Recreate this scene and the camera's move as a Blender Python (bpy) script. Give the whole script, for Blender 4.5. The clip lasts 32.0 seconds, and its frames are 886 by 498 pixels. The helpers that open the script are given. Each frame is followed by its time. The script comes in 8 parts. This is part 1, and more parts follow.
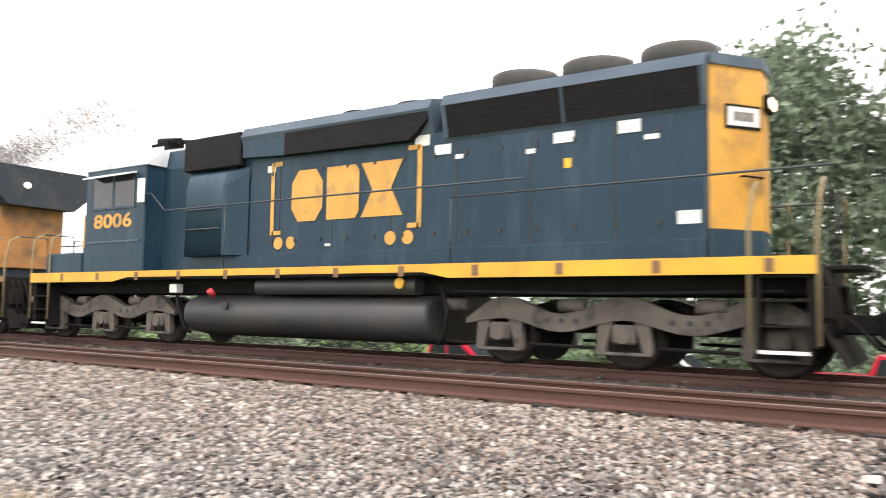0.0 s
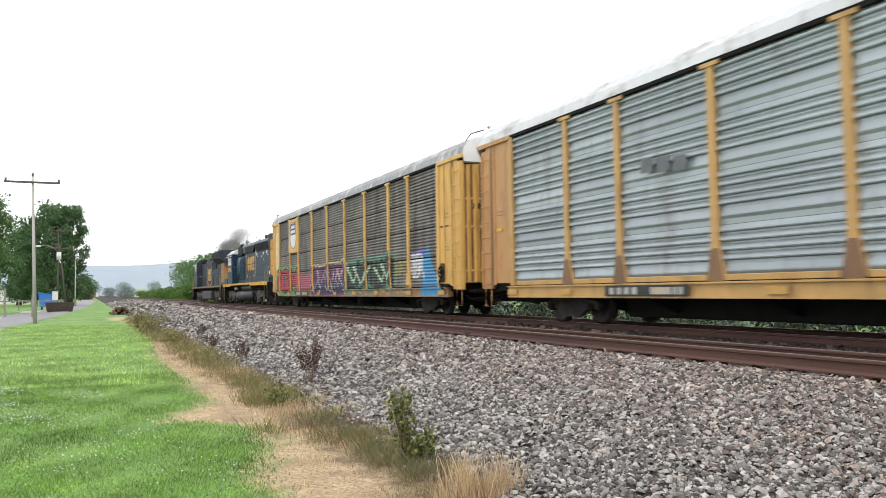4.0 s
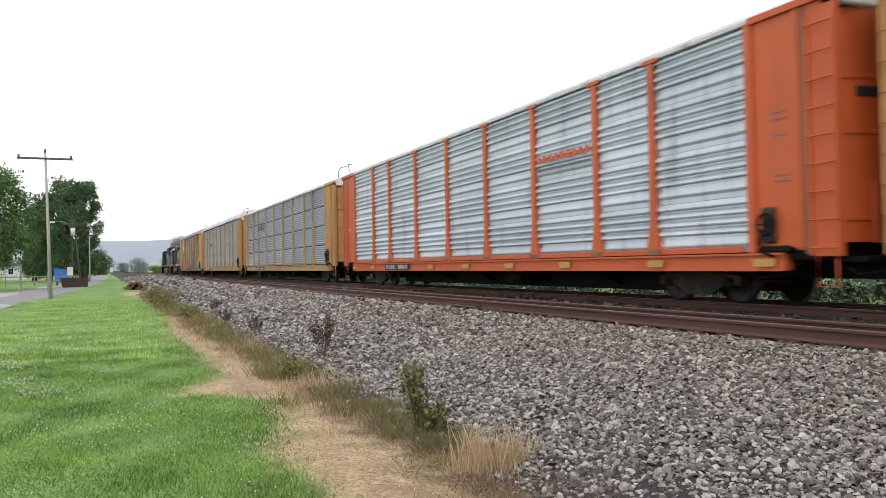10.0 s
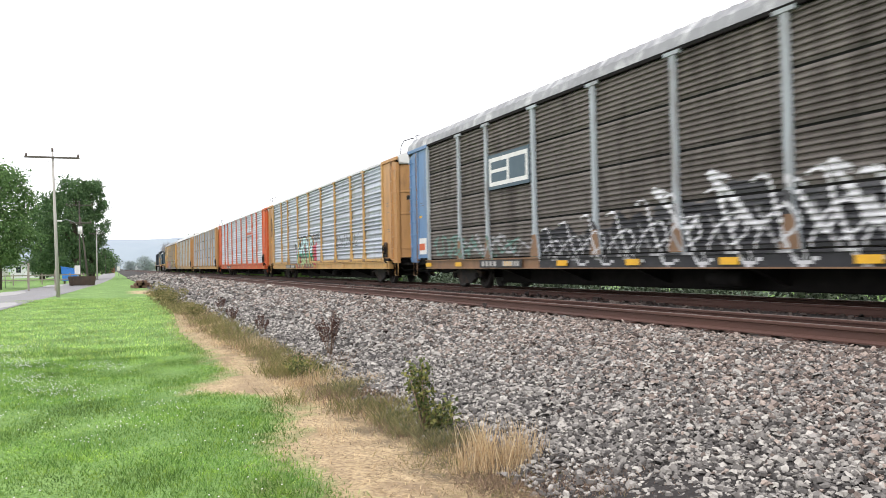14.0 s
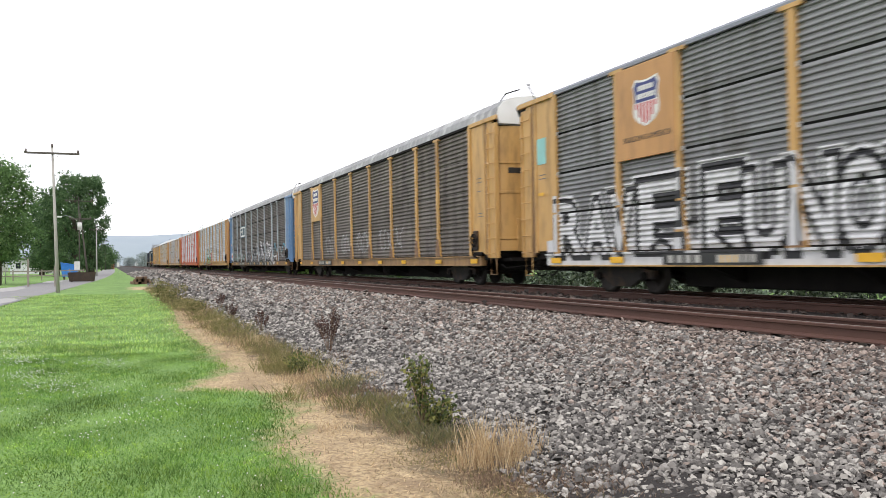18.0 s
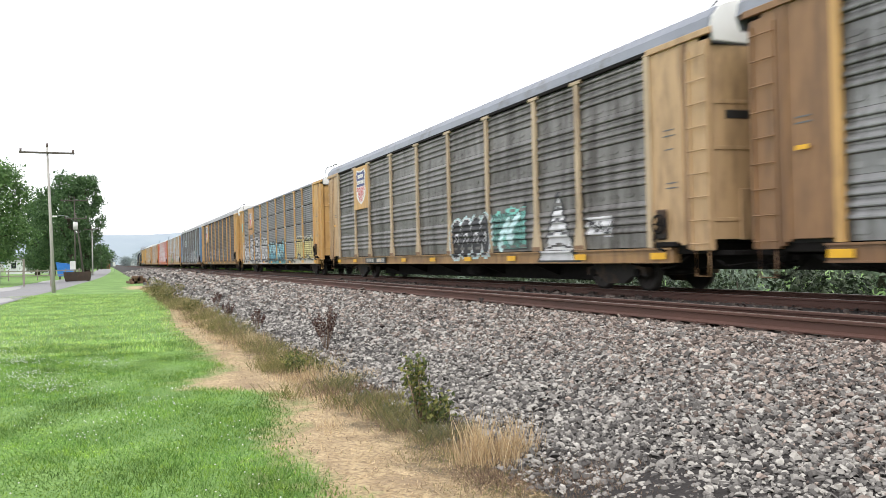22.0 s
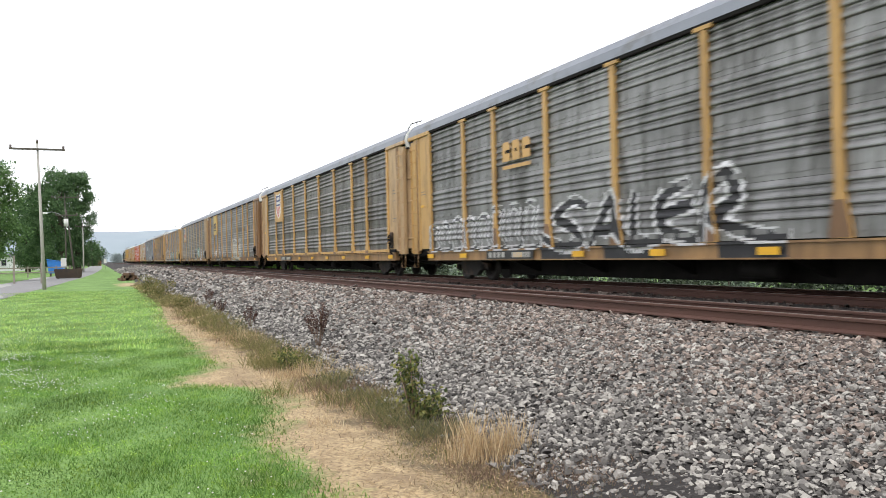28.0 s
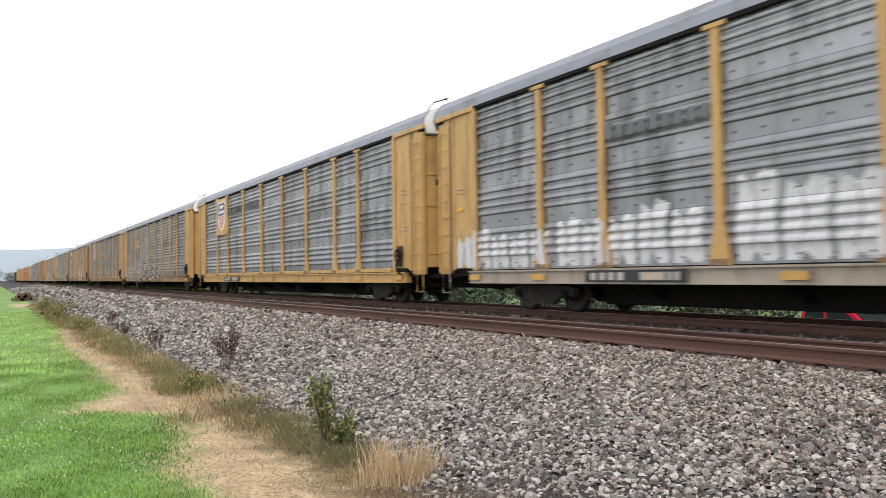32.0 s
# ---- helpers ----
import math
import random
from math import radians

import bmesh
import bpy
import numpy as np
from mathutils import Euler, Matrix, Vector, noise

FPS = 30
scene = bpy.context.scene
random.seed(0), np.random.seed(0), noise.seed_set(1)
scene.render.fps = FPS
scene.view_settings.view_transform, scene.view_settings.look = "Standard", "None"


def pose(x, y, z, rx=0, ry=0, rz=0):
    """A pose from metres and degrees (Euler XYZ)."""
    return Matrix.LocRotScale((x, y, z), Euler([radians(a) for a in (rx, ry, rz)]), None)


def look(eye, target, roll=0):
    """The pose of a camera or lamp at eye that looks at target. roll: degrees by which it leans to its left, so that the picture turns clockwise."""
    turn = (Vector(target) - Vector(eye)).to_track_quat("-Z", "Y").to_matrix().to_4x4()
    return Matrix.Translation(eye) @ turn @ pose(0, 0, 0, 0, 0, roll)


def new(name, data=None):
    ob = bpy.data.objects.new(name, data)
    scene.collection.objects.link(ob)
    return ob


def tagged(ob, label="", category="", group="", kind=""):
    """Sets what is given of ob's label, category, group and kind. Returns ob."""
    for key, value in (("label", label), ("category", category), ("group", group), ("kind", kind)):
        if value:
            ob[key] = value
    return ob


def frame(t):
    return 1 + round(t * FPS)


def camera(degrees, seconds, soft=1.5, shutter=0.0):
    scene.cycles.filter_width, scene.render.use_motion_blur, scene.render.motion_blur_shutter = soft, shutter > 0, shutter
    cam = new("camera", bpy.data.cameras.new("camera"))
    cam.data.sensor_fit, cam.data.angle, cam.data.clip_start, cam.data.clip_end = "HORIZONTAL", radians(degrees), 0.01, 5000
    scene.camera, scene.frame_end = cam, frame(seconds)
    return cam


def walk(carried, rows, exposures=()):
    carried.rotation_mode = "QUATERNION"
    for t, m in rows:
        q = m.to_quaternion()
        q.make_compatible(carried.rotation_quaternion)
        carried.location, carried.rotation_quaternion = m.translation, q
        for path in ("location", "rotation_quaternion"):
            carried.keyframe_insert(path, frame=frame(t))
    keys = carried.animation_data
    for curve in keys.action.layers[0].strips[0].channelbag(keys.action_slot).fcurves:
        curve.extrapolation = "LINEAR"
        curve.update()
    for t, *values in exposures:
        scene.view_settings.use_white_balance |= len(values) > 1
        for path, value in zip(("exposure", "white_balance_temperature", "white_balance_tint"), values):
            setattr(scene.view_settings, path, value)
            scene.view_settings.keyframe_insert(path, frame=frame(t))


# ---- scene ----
cam = camera(60.0, 32.0, soft=0.7, shutter=0.35)
EYE = (0.0, 0.0, 1.6)
TURNS = [  # seconds, rx, ry, rz
    (0.0, 94.46, -0.86, -56.55), (0.5, 94.19, -0.30, -44.43), (1.0, 94.57, 0.16, -37.00), (1.5, 94.20, 0.03, -33.68),
    (2.0, 93.91, -0.12, -30.76), (2.5, 93.80, 0.02, -27.94), (3.0, 93.66, 0.52, -26.46), (3.5, 93.33, 0.82, -25.26),
    (5.5, 92.50, 0.82, -24.09), (6.0, 92.43, 0.83, -23.88), (6.5, 92.15, 0.97, -23.87), (7.0, 91.92, 1.03, -23.97),
    (7.5, 91.72, 0.96, -24.15), (8.0, 91.67, 0.77, -24.20), (8.5, 91.67, 0.87, -23.97), (9.0, 91.55, 1.05, -23.92),
    (9.5, 91.35, 1.18, -23.87), (10.0, 91.11, 1.13, -23.75), (10.5, 91.01, 1.07, -23.39), (11.0, 91.10, 1.04, -23.40),
    (11.5, 91.12, 1.13, -23.57), (12.0, 91.04, 1.18, -23.45), (12.5, 91.10, 1.17, -23.34), (13.0, 91.28, 1.00, -23.16),
    (13.5, 91.20, 1.03, -23.24), (14.0, 90.97, 1.20, -23.31), (14.5, 90.84, 1.30, -23.25), (16.5, 90.66, 1.24, -23.37),
    (17.0, 90.64, 1.14, -23.51), (17.5, 90.70, 1.00, -23.45), (18.0, 90.75, 1.03, -23.33), (18.5, 90.72, 1.09, -23.40),
    (19.0, 90.69, 1.10, -23.51), (19.5, 90.66, 1.07, -23.59), (20.0, 90.74, 1.07, -23.58), (20.5, 90.85, 1.16, -23.51),
    (21.0, 90.80, 1.28, -23.59), (21.5, 90.59, 1.36, -23.59), (22.0, 90.58, 1.32, -23.59), (22.5, 90.62, 1.25, -23.60),
    (23.0, 90.58, 1.27, -23.59), (23.5, 90.51, 1.25, -23.72), (24.0, 90.47, 1.15, -23.77), (24.5, 90.54, 1.00, -23.54),
    (25.0, 90.64, 1.15, -23.38), (25.5, 90.67, 1.20, -23.36), (27.5, 90.42, 1.21, -23.52), (28.0, 90.32, 1.36, -24.15),
    (28.5, 90.59, 1.25, -24.88), (29.0, 90.81, 1.33, -25.34), (29.5, 90.85, 1.17, -26.08), (30.0, 90.92, 0.65, -26.77),
    (30.5, 91.25, 0.16, -27.19), (31.0, 91.60, 0.14, -27.99), (31.5, 91.76, 0.51, -29.07), (32.0, 91.89, 0.79, -30.49),
]
walk(cam, [(t, pose(*EYE, a, b, c - 0.11)) for t, a, b, c in TURNS],
     exposures=[(0, 1.05, 6950, 15), (0.5, 0.75, 6850, 14), (1, 0.52, 6650, 12), (2, 0.5, 6575, 11.2), (3, 0.35, 6500, 10.5), (6, 0.3, 6530, 12.3), (7, 0.35, 6530, 12.3), (8, 0.35, 6530, 12.3), (9, 0, 6530, 12.3), (10, -0.05, 6530, 12.3), (11, 0.25, 6530, 12.3), (12, 0.3, 6530, 12.3), (14, 0.45, 6530, 12.3), (17,
                0.4, 6530, 12.3), (18, 0.2, 6530, 12.3), (19, 0.2, 6530, 12.3), (20, 0.4, 6530, 12.3), (22, 0.42, 6500, 10.1), (25, 0.42, 6500, 10.1), (28, 0.25,
                6500, 10), (29, 0.35, 6525, 10.5), (31, 0.4, 6575, 11.5), (32, 0.25, 6600, 12.5)])

# ---- light: bright overcast day ----
world = bpy.data.worlds.new("overcast")
scene.world = world
world.use_nodes = True
wn, wl = world.node_tree.nodes, world.node_tree.links
wn.clear()
w_out, w_bg = wn.new("ShaderNodeOutputWorld"), wn.new("ShaderNodeBackground")
w_sky, w_sat, w_mix = wn.new("ShaderNodeTexSky"), wn.new("ShaderNodeHueSaturation"), wn.new("ShaderNodeMix")
w_sky.sky_type, w_sky.sun_disc = "NISHITA", False
w_sky.sun_elevation, w_sky.sun_rotation = radians(58), radians(215)
w_sat.inputs["Saturation"].default_value = 0.25
w_sat.inputs["Value"].default_value = 0.10
w_mix.data_type = "RGBA"
w_mix.inputs["Factor"].default_value = 0.8
w_mix.inputs["B"].default_value = (0.985, 1.0, 1.035, 1)
w_bg.inputs["Strength"].default_value = 1.35
wl.new(w_sky.outputs["Color"], w_sat.inputs["Color"])
wl.new(w_sat.outputs["Color"], w_mix.inputs["A"])
wl.new(w_mix.outputs["Result"], w_bg.inputs["Color"])
wl.new(w_bg.outputs["Background"], w_out.inputs["Surface"])
sun = new("sun", bpy.data.lights.new("sun", "SUN"))
sun.data.energy, sun.data.angle, sun.data.color = 1.1, radians(25), (1.0, 0.98, 0.95)
sun.matrix_world = look((-30, -40, 70), (0, 0, 0))


# ---- materials ----
def mat(name, color, color2=None, rough=0.6, metal=0.0, scale=4.0, stretch=(1, 1, 1), fine=60.0, bump=0.15,
        dirt=None, dirt_amount=0.0, dirt_scale=1.2, dirt_stretch=(1, 1, 1), rnd=0.0, contrast=0.5):
    """Two scales of colour variation, an optional stain layer with its own shape, and fine relief."""
    m = bpy.data.materials.new(name)
    m.use_nodes = True
    n, l = m.node_tree.nodes, m.node_tree.links
    b = n["Principled BSDF"]
    b.inputs["Roughness"].default_value, b.inputs["Metallic"].default_value = rough, metal
    color2 = color2 or tuple(c * 0.72 for c in color)
    tc, mp = n.new("ShaderNodeTexCoord"), n.new("ShaderNodeMapping")
    mp.inputs["Scale"].default_value = stretch
    l.new(tc.outputs["Object"], mp.inputs["Vector"])
    big = n.new("ShaderNodeTexNoise")
    big.inputs["Scale"].default_value, big.inputs["Detail"].default_value = scale, 6
    l.new(mp.outputs["Vector"], big.inputs["Vector"])
    ramp = n.new("ShaderNodeMapRange")
    ramp.inputs["From Min"].default_value, ramp.inputs["From Max"].default_value = 0.5 - contrast * 0.5, 0.5 + contrast * 0.5
    l.new(big.outputs["Fac"], ramp.inputs["Value"])
    mix = n.new("ShaderNodeMix")
    mix.data_type = "RGBA"
    mix.inputs["A"].default_value, mix.inputs["B"].default_value = (*color, 1), (*color2, 1)
    l.new(ramp.outputs["Result"], mix.inputs["Factor"])
    out = mix.outputs["Result"]
    small = n.new("ShaderNodeTexNoise")
    small.inputs["Scale"].default_value, small.inputs["Detail"].default_value = fine, 3
    l.new(tc.outputs["Object"], small.inputs["Vector"])
    if dirt:
        mp2 = n.new("ShaderNodeMapping")
        mp2.inputs["Scale"].default_value = dirt_stretch
        l.new(tc.outputs["Object"], mp2.inputs["Vector"])
        d = n.new("ShaderNodeTexNoise")
        d.inputs["Scale"].default_value, d.inputs["Detail"].default_value, d.inputs["Roughness"].default_value = dirt_scale, 8, 0.65
        l.new(mp2.outputs["Vector"], d.inputs["Vector"])
        r2 = n.new("ShaderNodeMapRange")
        r2.inputs["From Min"].default_value, r2.inputs["From Max"].default_value = 0.62 - 0.3 * dirt_amount, 0.8 - 0.3 * dirt_amount
        l.new(d.outputs["Fac"], r2.inputs["Value"])
        m2 = n.new("ShaderNodeMix")
        m2.data_type = "RGBA"
        m2.inputs["B"].default_value = (*dirt, 1)
        l.new(out, m2.inputs["A"])
        l.new(r2.outputs["Result"], m2.inputs["Factor"])
        out = m2.outputs["Result"]
    if rnd:
        info, mr, hs = n.new("ShaderNodeObjectInfo"), n.new("ShaderNodeMapRange"), n.new("ShaderNodeHueSaturation")
        mr.inputs["To Min"].default_value, mr.inputs["To Max"].default_value = 1 - rnd, 1 + rnd
        l.new(info.outputs["Random"], mr.inputs["Value"])
        l.new(mr.outputs["Result"], hs.inputs["Value"])
        l.new(out, hs.inputs["Color"])
        out = hs.outputs["Color"]
    l.new(out, b.inputs["Base Color"])
    if bump:
        bp = n.new("ShaderNodeBump")
        bp.inputs["Strength"].default_value, bp.inputs["Distance"].default_value = bump, 0.02
        l.new(small.outputs["Fac"], bp.inputs["Height"])
        l.new(bp.outputs["Normal"], b.inputs["Normal"])
    return m


def island_mat(name, c1, c2, c3, rough=0.9, bump=0.3, fine=80, trans=0.0):
    """Each separate piece of the mesh takes its own tone between three colours."""
    m = bpy.data.materials.new(name)
    m.use_nodes = True
    n, l = m.node_tree.nodes, m.node_tree.links
    b = n["Principled BSDF"]
    b.inputs["Roughness"].default_value = rough
    g, ramp = n.new("ShaderNodeNewGeometry"), n.new("ShaderNodeValToRGB")
    e = ramp.color_ramp.elements
    e[0].color, e[1].color = (*c1, 1), (*c3, 1)
    mid = e.new(0.5)
    mid.color = (*c2, 1)
    l.new(g.outputs["Random Per Island"], ramp.inputs["Fac"])
    tc, t = n.new("ShaderNodeTexCoord"), n.new("ShaderNodeTexNoise")
    t.inputs["Scale"].default_value, t.inputs["Detail"].default_value = fine, 4
    l.new(tc.outputs["Object"], t.inputs["Vector"])
    mr, hs = n.new("ShaderNodeMapRange"), n.new("ShaderNodeHueSaturation")
    mr.inputs["To Min"].default_value, mr.inputs["To Max"].default_value = 0.65, 1.3
    l.new(t.outputs["Fac"], mr.inputs["Value"])
    l.new(mr.outputs["Result"], hs.inputs["Value"])
    l.new(ramp.outputs["Color"], hs.inputs["Color"])
    l.new(hs.outputs["Color"], b.inputs["Base Color"])
    if trans:
        tr, add = n.new("ShaderNodeBsdfTranslucent"), n.new("ShaderNodeMixShader")
        add.inputs["Fac"].default_value = trans
        l.new(hs.outputs["Color"], tr.inputs["Color"])
        l.new(b.outputs["BSDF"], add.inputs[1])
        l.new(tr.outputs["BSDF"], add.inputs[2])
        l.new(add.outputs["Shader"], n["Material Output"].inputs["Surface"])
    if bump:
        bp = n.new("ShaderNodeBump")
        bp.inputs["Strength"].default_value, bp.inputs["Distance"].default_value = bump, 0.01
        l.new(t.outputs["Fac"], bp.inputs["Height"])
        l.new(bp.outputs["Normal"], b.inputs["Normal"])
    return m


RUST = (0.10, 0.055, 0.03)
M_RAIL = mat("rail_rust", (0.112, 0.052, 0.038), (0.070, 0.036, 0.028), 0.75, 0.1, 3, (1, 0.15, 1), 90, 0.3)
M_RAILTOP = mat("rail_head", (0.30, 0.24, 0.21), (0.22, 0.17, 0.15), 0.4, 0.5, 3, (1, 0.1, 1), 90, 0.1)
M_TIE = mat("creosoted_wood", (0.06, 0.045, 0.036), (0.10, 0.08, 0.065), 0.9, 0, 6, (1, 4, 4), 60, 0.5, rnd=0.25)
# Blacker than grease alone: shade under the cars is in the colour.
M_GRIME = mat("black_grime", (0.010, 0.0095, 0.0095), (0.018, 0.016, 0.015), 0.9, 0, 4, fine=50, bump=0.2)
M_GRIME.node_tree.nodes["Principled BSDF"].inputs["Specular IOR Level"].default_value = 0.15
M_TRUCK = mat("truck_steel", (0.022, 0.019, 0.017), (0.013, 0.011, 0.010), 0.75, 0.1, 5, fine=50, bump=0.25, dirt=RUST, dirt_amount=0.5)
M_WHEEL = mat("wheel_steel", (0.032, 0.026, 0.023), (0.02, 0.017, 0.015), 0.6, 0.4, 6, fine=70, bump=0.15)
M_WHITE = mat("white_vinyl", (0.78, 0.78, 0.76), (0.62, 0.61, 0.58), 0.5, 0, 3, fine=40, bump=0.05)
M_BLACK = mat("black_paint", (0.015, 0.015, 0.017), (0.03, 0.03, 0.03), 0.5, 0, 5, fine=40, bump=0.05)
M_RED = mat("red_paint", (0.55, 0.035, 0.05), (0.42, 0.03, 0.04), 0.5, 0, 4, fine=40, bump=0.05)
M_REFLECT_DULL = mat("worn_yellow_reflector", (0.58, 0.34, 0.09), (0.46, 0.26, 0.07), 0.5, 0, 5, fine=40, bump=0.05)
M_REFLECT = mat("yellow_reflector", (0.8, 0.45, 0.02), (0.65, 0.34, 0.02), 0.4, 0, 5, fine=40, bump=0.05)
M_GLASS = mat("dark_window", (0.02, 0.025, 0.03), (0.03, 0.035, 0.04), 0.08, 0, 3, fine=10, bump=0.0)


# ---- mesh tools ----
class Mesh:
    """Collects vertices and faces; one object is made of it at the end."""

    def __init__(self):
        self.v, self.f, self.s = [], [], []

    def face(self, ids, smooth=False):
        self.f.append(ids)
        self.s.append(smooth)

    def box(self, x0, x1, y0, y1, z0, z1, c=0.0):
        if c <= 0:
            k = len(self.v)
            self.v += [(x, y, z) for z in (z0, z1) for y in (y0, y1) for x in (x0, x1)]
            for q in ((0, 2, 3, 1), (4, 5, 7, 6), (0, 1, 5, 4), (2, 6, 7, 3), (0, 4, 6, 2), (1, 3, 7, 5)):
                self.face([k + i for i in q])
            return self
        prof = [(x0 + c, y0), (x1 - c, y0), (x1, y0 + c), (x1, y1 - c), (x1 - c, y1), (x0 + c, y1), (x0, y1 - c), (x0, y0 + c)]
        inner = [(min(max(x, x0 + c), x1 - c), min(max(y, y0 + c), y1 - c)) for x, y in prof]
        rings = [[(x, y, z0) for x, y in inner], [(x, y, z0 + c) for x, y in prof], [(x, y, z1 - c) for x, y in prof], [(x, y, z1) for x, y in inner]]
        return self.rings(rings, True, True, False)

    def rings(self, rings, close=True, caps=True, smooth=True):
        k, n = len(self.v), len(rings[0])
        for r in rings:
            self.v += [tuple(p) for p in r]
        for a in range(len(rings) - 1):
            for i in range(n if close else n - 1):
                j = (i + 1) % n
                self.face([k + a * n + i, k + a * n + j, k + (a + 1) * n + j, k + (a + 1) * n + i], smooth)
        if caps:
            self.face([k + i for i in range(n)][::-1])
            self.face([k + (len(rings) - 1) * n + i for i in range(n)])
        return self

    def tube(self, path, r, n=8, r1=None, caps=True, smooth=True):
        path = [Vector(p) for p in path]
        rings = []
        for i, p in enumerate(path):
            d = (path[min(i + 1, len(path) - 1)] - path[max(i - 1, 0)]).normalized()
            u = d.orthogonal().normalized() if abs(d.z) > 0.99 else Vector((0, 0, 1)).cross(d).normalized()
            w = d.cross(u)
            rr = r if r1 is None else r + (r1 - r) * i / (len(path) - 1)
            rings.append([p + rr * (math.cos(2 * math.pi * a / n) * u + math.sin(2 * math.pi * a / n) * w) for a in range(n)])
        return self.rings(rings, True, caps, smooth)

    def prism(self, prof, axis, t0, t1):
        """A closed outline in the plane across the axis, drawn out along it."""
        put = {"x": lambda a, b, t: (t, a, b), "y": lambda a, b, t: (a, t, b), "z": lambda a, b, t: (a, b, t)}[axis]
        return self.rings([[put(a, b, t0) for a, b in prof], [put(a, b, t1) for a, b in prof]], True, True, False)

    def strip(self, prof, y0, y1):
        """An open outline of (x, z) drawn out along y."""
        return self.rings([[(a, y0, b) for a, b in prof], [(a, y1, b) for a, b in prof]], False, False, False)

    def data(self, name, material):
        me = bpy.data.meshes.new(name)
        me.from_pydata(self.v, [], self.f)
        me.polygons.foreach_set("use_smooth", self.s)
        me.materials.append(material)
        me.update()
        return me


def part(name, m, material, parent, label=""):
    ob = new(name, m.data(name, material) if isinstance(m, Mesh) else m)
    ob.parent = parent
    if label:
        ob["label"] = label
    return ob


def thing(name, label, category, at=(0, 0, 0), turn=0, group="", kind=""):
    ob = new(name)
    ob.matrix_basis = pose(*at, 0, 0, turn)
    return tagged(ob, label, category, group, kind)


def solo(name, m, material, label, category="", group="", kind="", at=(0, 0, 0)):
    ob = new(name, m.data(name, material))
    ob.location = at
    return tagged(ob, label, category, group, kind)


def quick(name, verts, faces, material, smooth=False):
    me = bpy.data.meshes.new(name)
    me.from_pydata(verts.tolist() if hasattr(verts, "tolist") else verts, [], faces.tolist() if hasattr(faces, "tolist") else faces)
    if smooth:
        me.polygons.foreach_set("use_smooth", [True] * len(me.polygons))
    me.materials.append(material)
    me.update()
    return me


def lettering(text, size, width, bold, material, thick=0.004):
    """Mesh of the built-in font, centred, reading along -y with its face towards -x, squeezed to the width."""
    cu = bpy.data.curves.new("letters", "FONT")
    cu.body, cu.size, cu.offset, cu.extrude, cu.align_x, cu.align_y, cu.resolution_u = text, size, bold, thick, "CENTER", "CENTER", 3
    ob = bpy.data.objects.new("letters", cu)
    scene.collection.objects.link(ob)
    bpy.context.view_layer.update()
    me = bpy.data.meshes.new_from_object(ob.evaluated_get(bpy.context.evaluated_depsgraph_get()))
    bpy.data.objects.remove(ob)
    xs = [v.co.x for v in me.vertices]
    k = width / max(0.01, max(xs) - min(xs))
    for v in me.vertices:
        v.co = (-v.co.z, -v.co.x * k, v.co.y)
    me.materials.clear()
    me.materials.append(material)
    return me


# ---- the place: ground, ballast, tracks ----
TRAIN_X, RAIL_Z = 12.3, 0.70
PITCH = 28.70
BAYS = [2.7, 2.05, 2.87, 2.87, 2.87, 2.87, 2.87, 2.05, 2.7]
HALF = sum(BAYS) / 2
rng = np.random.default_rng(5)


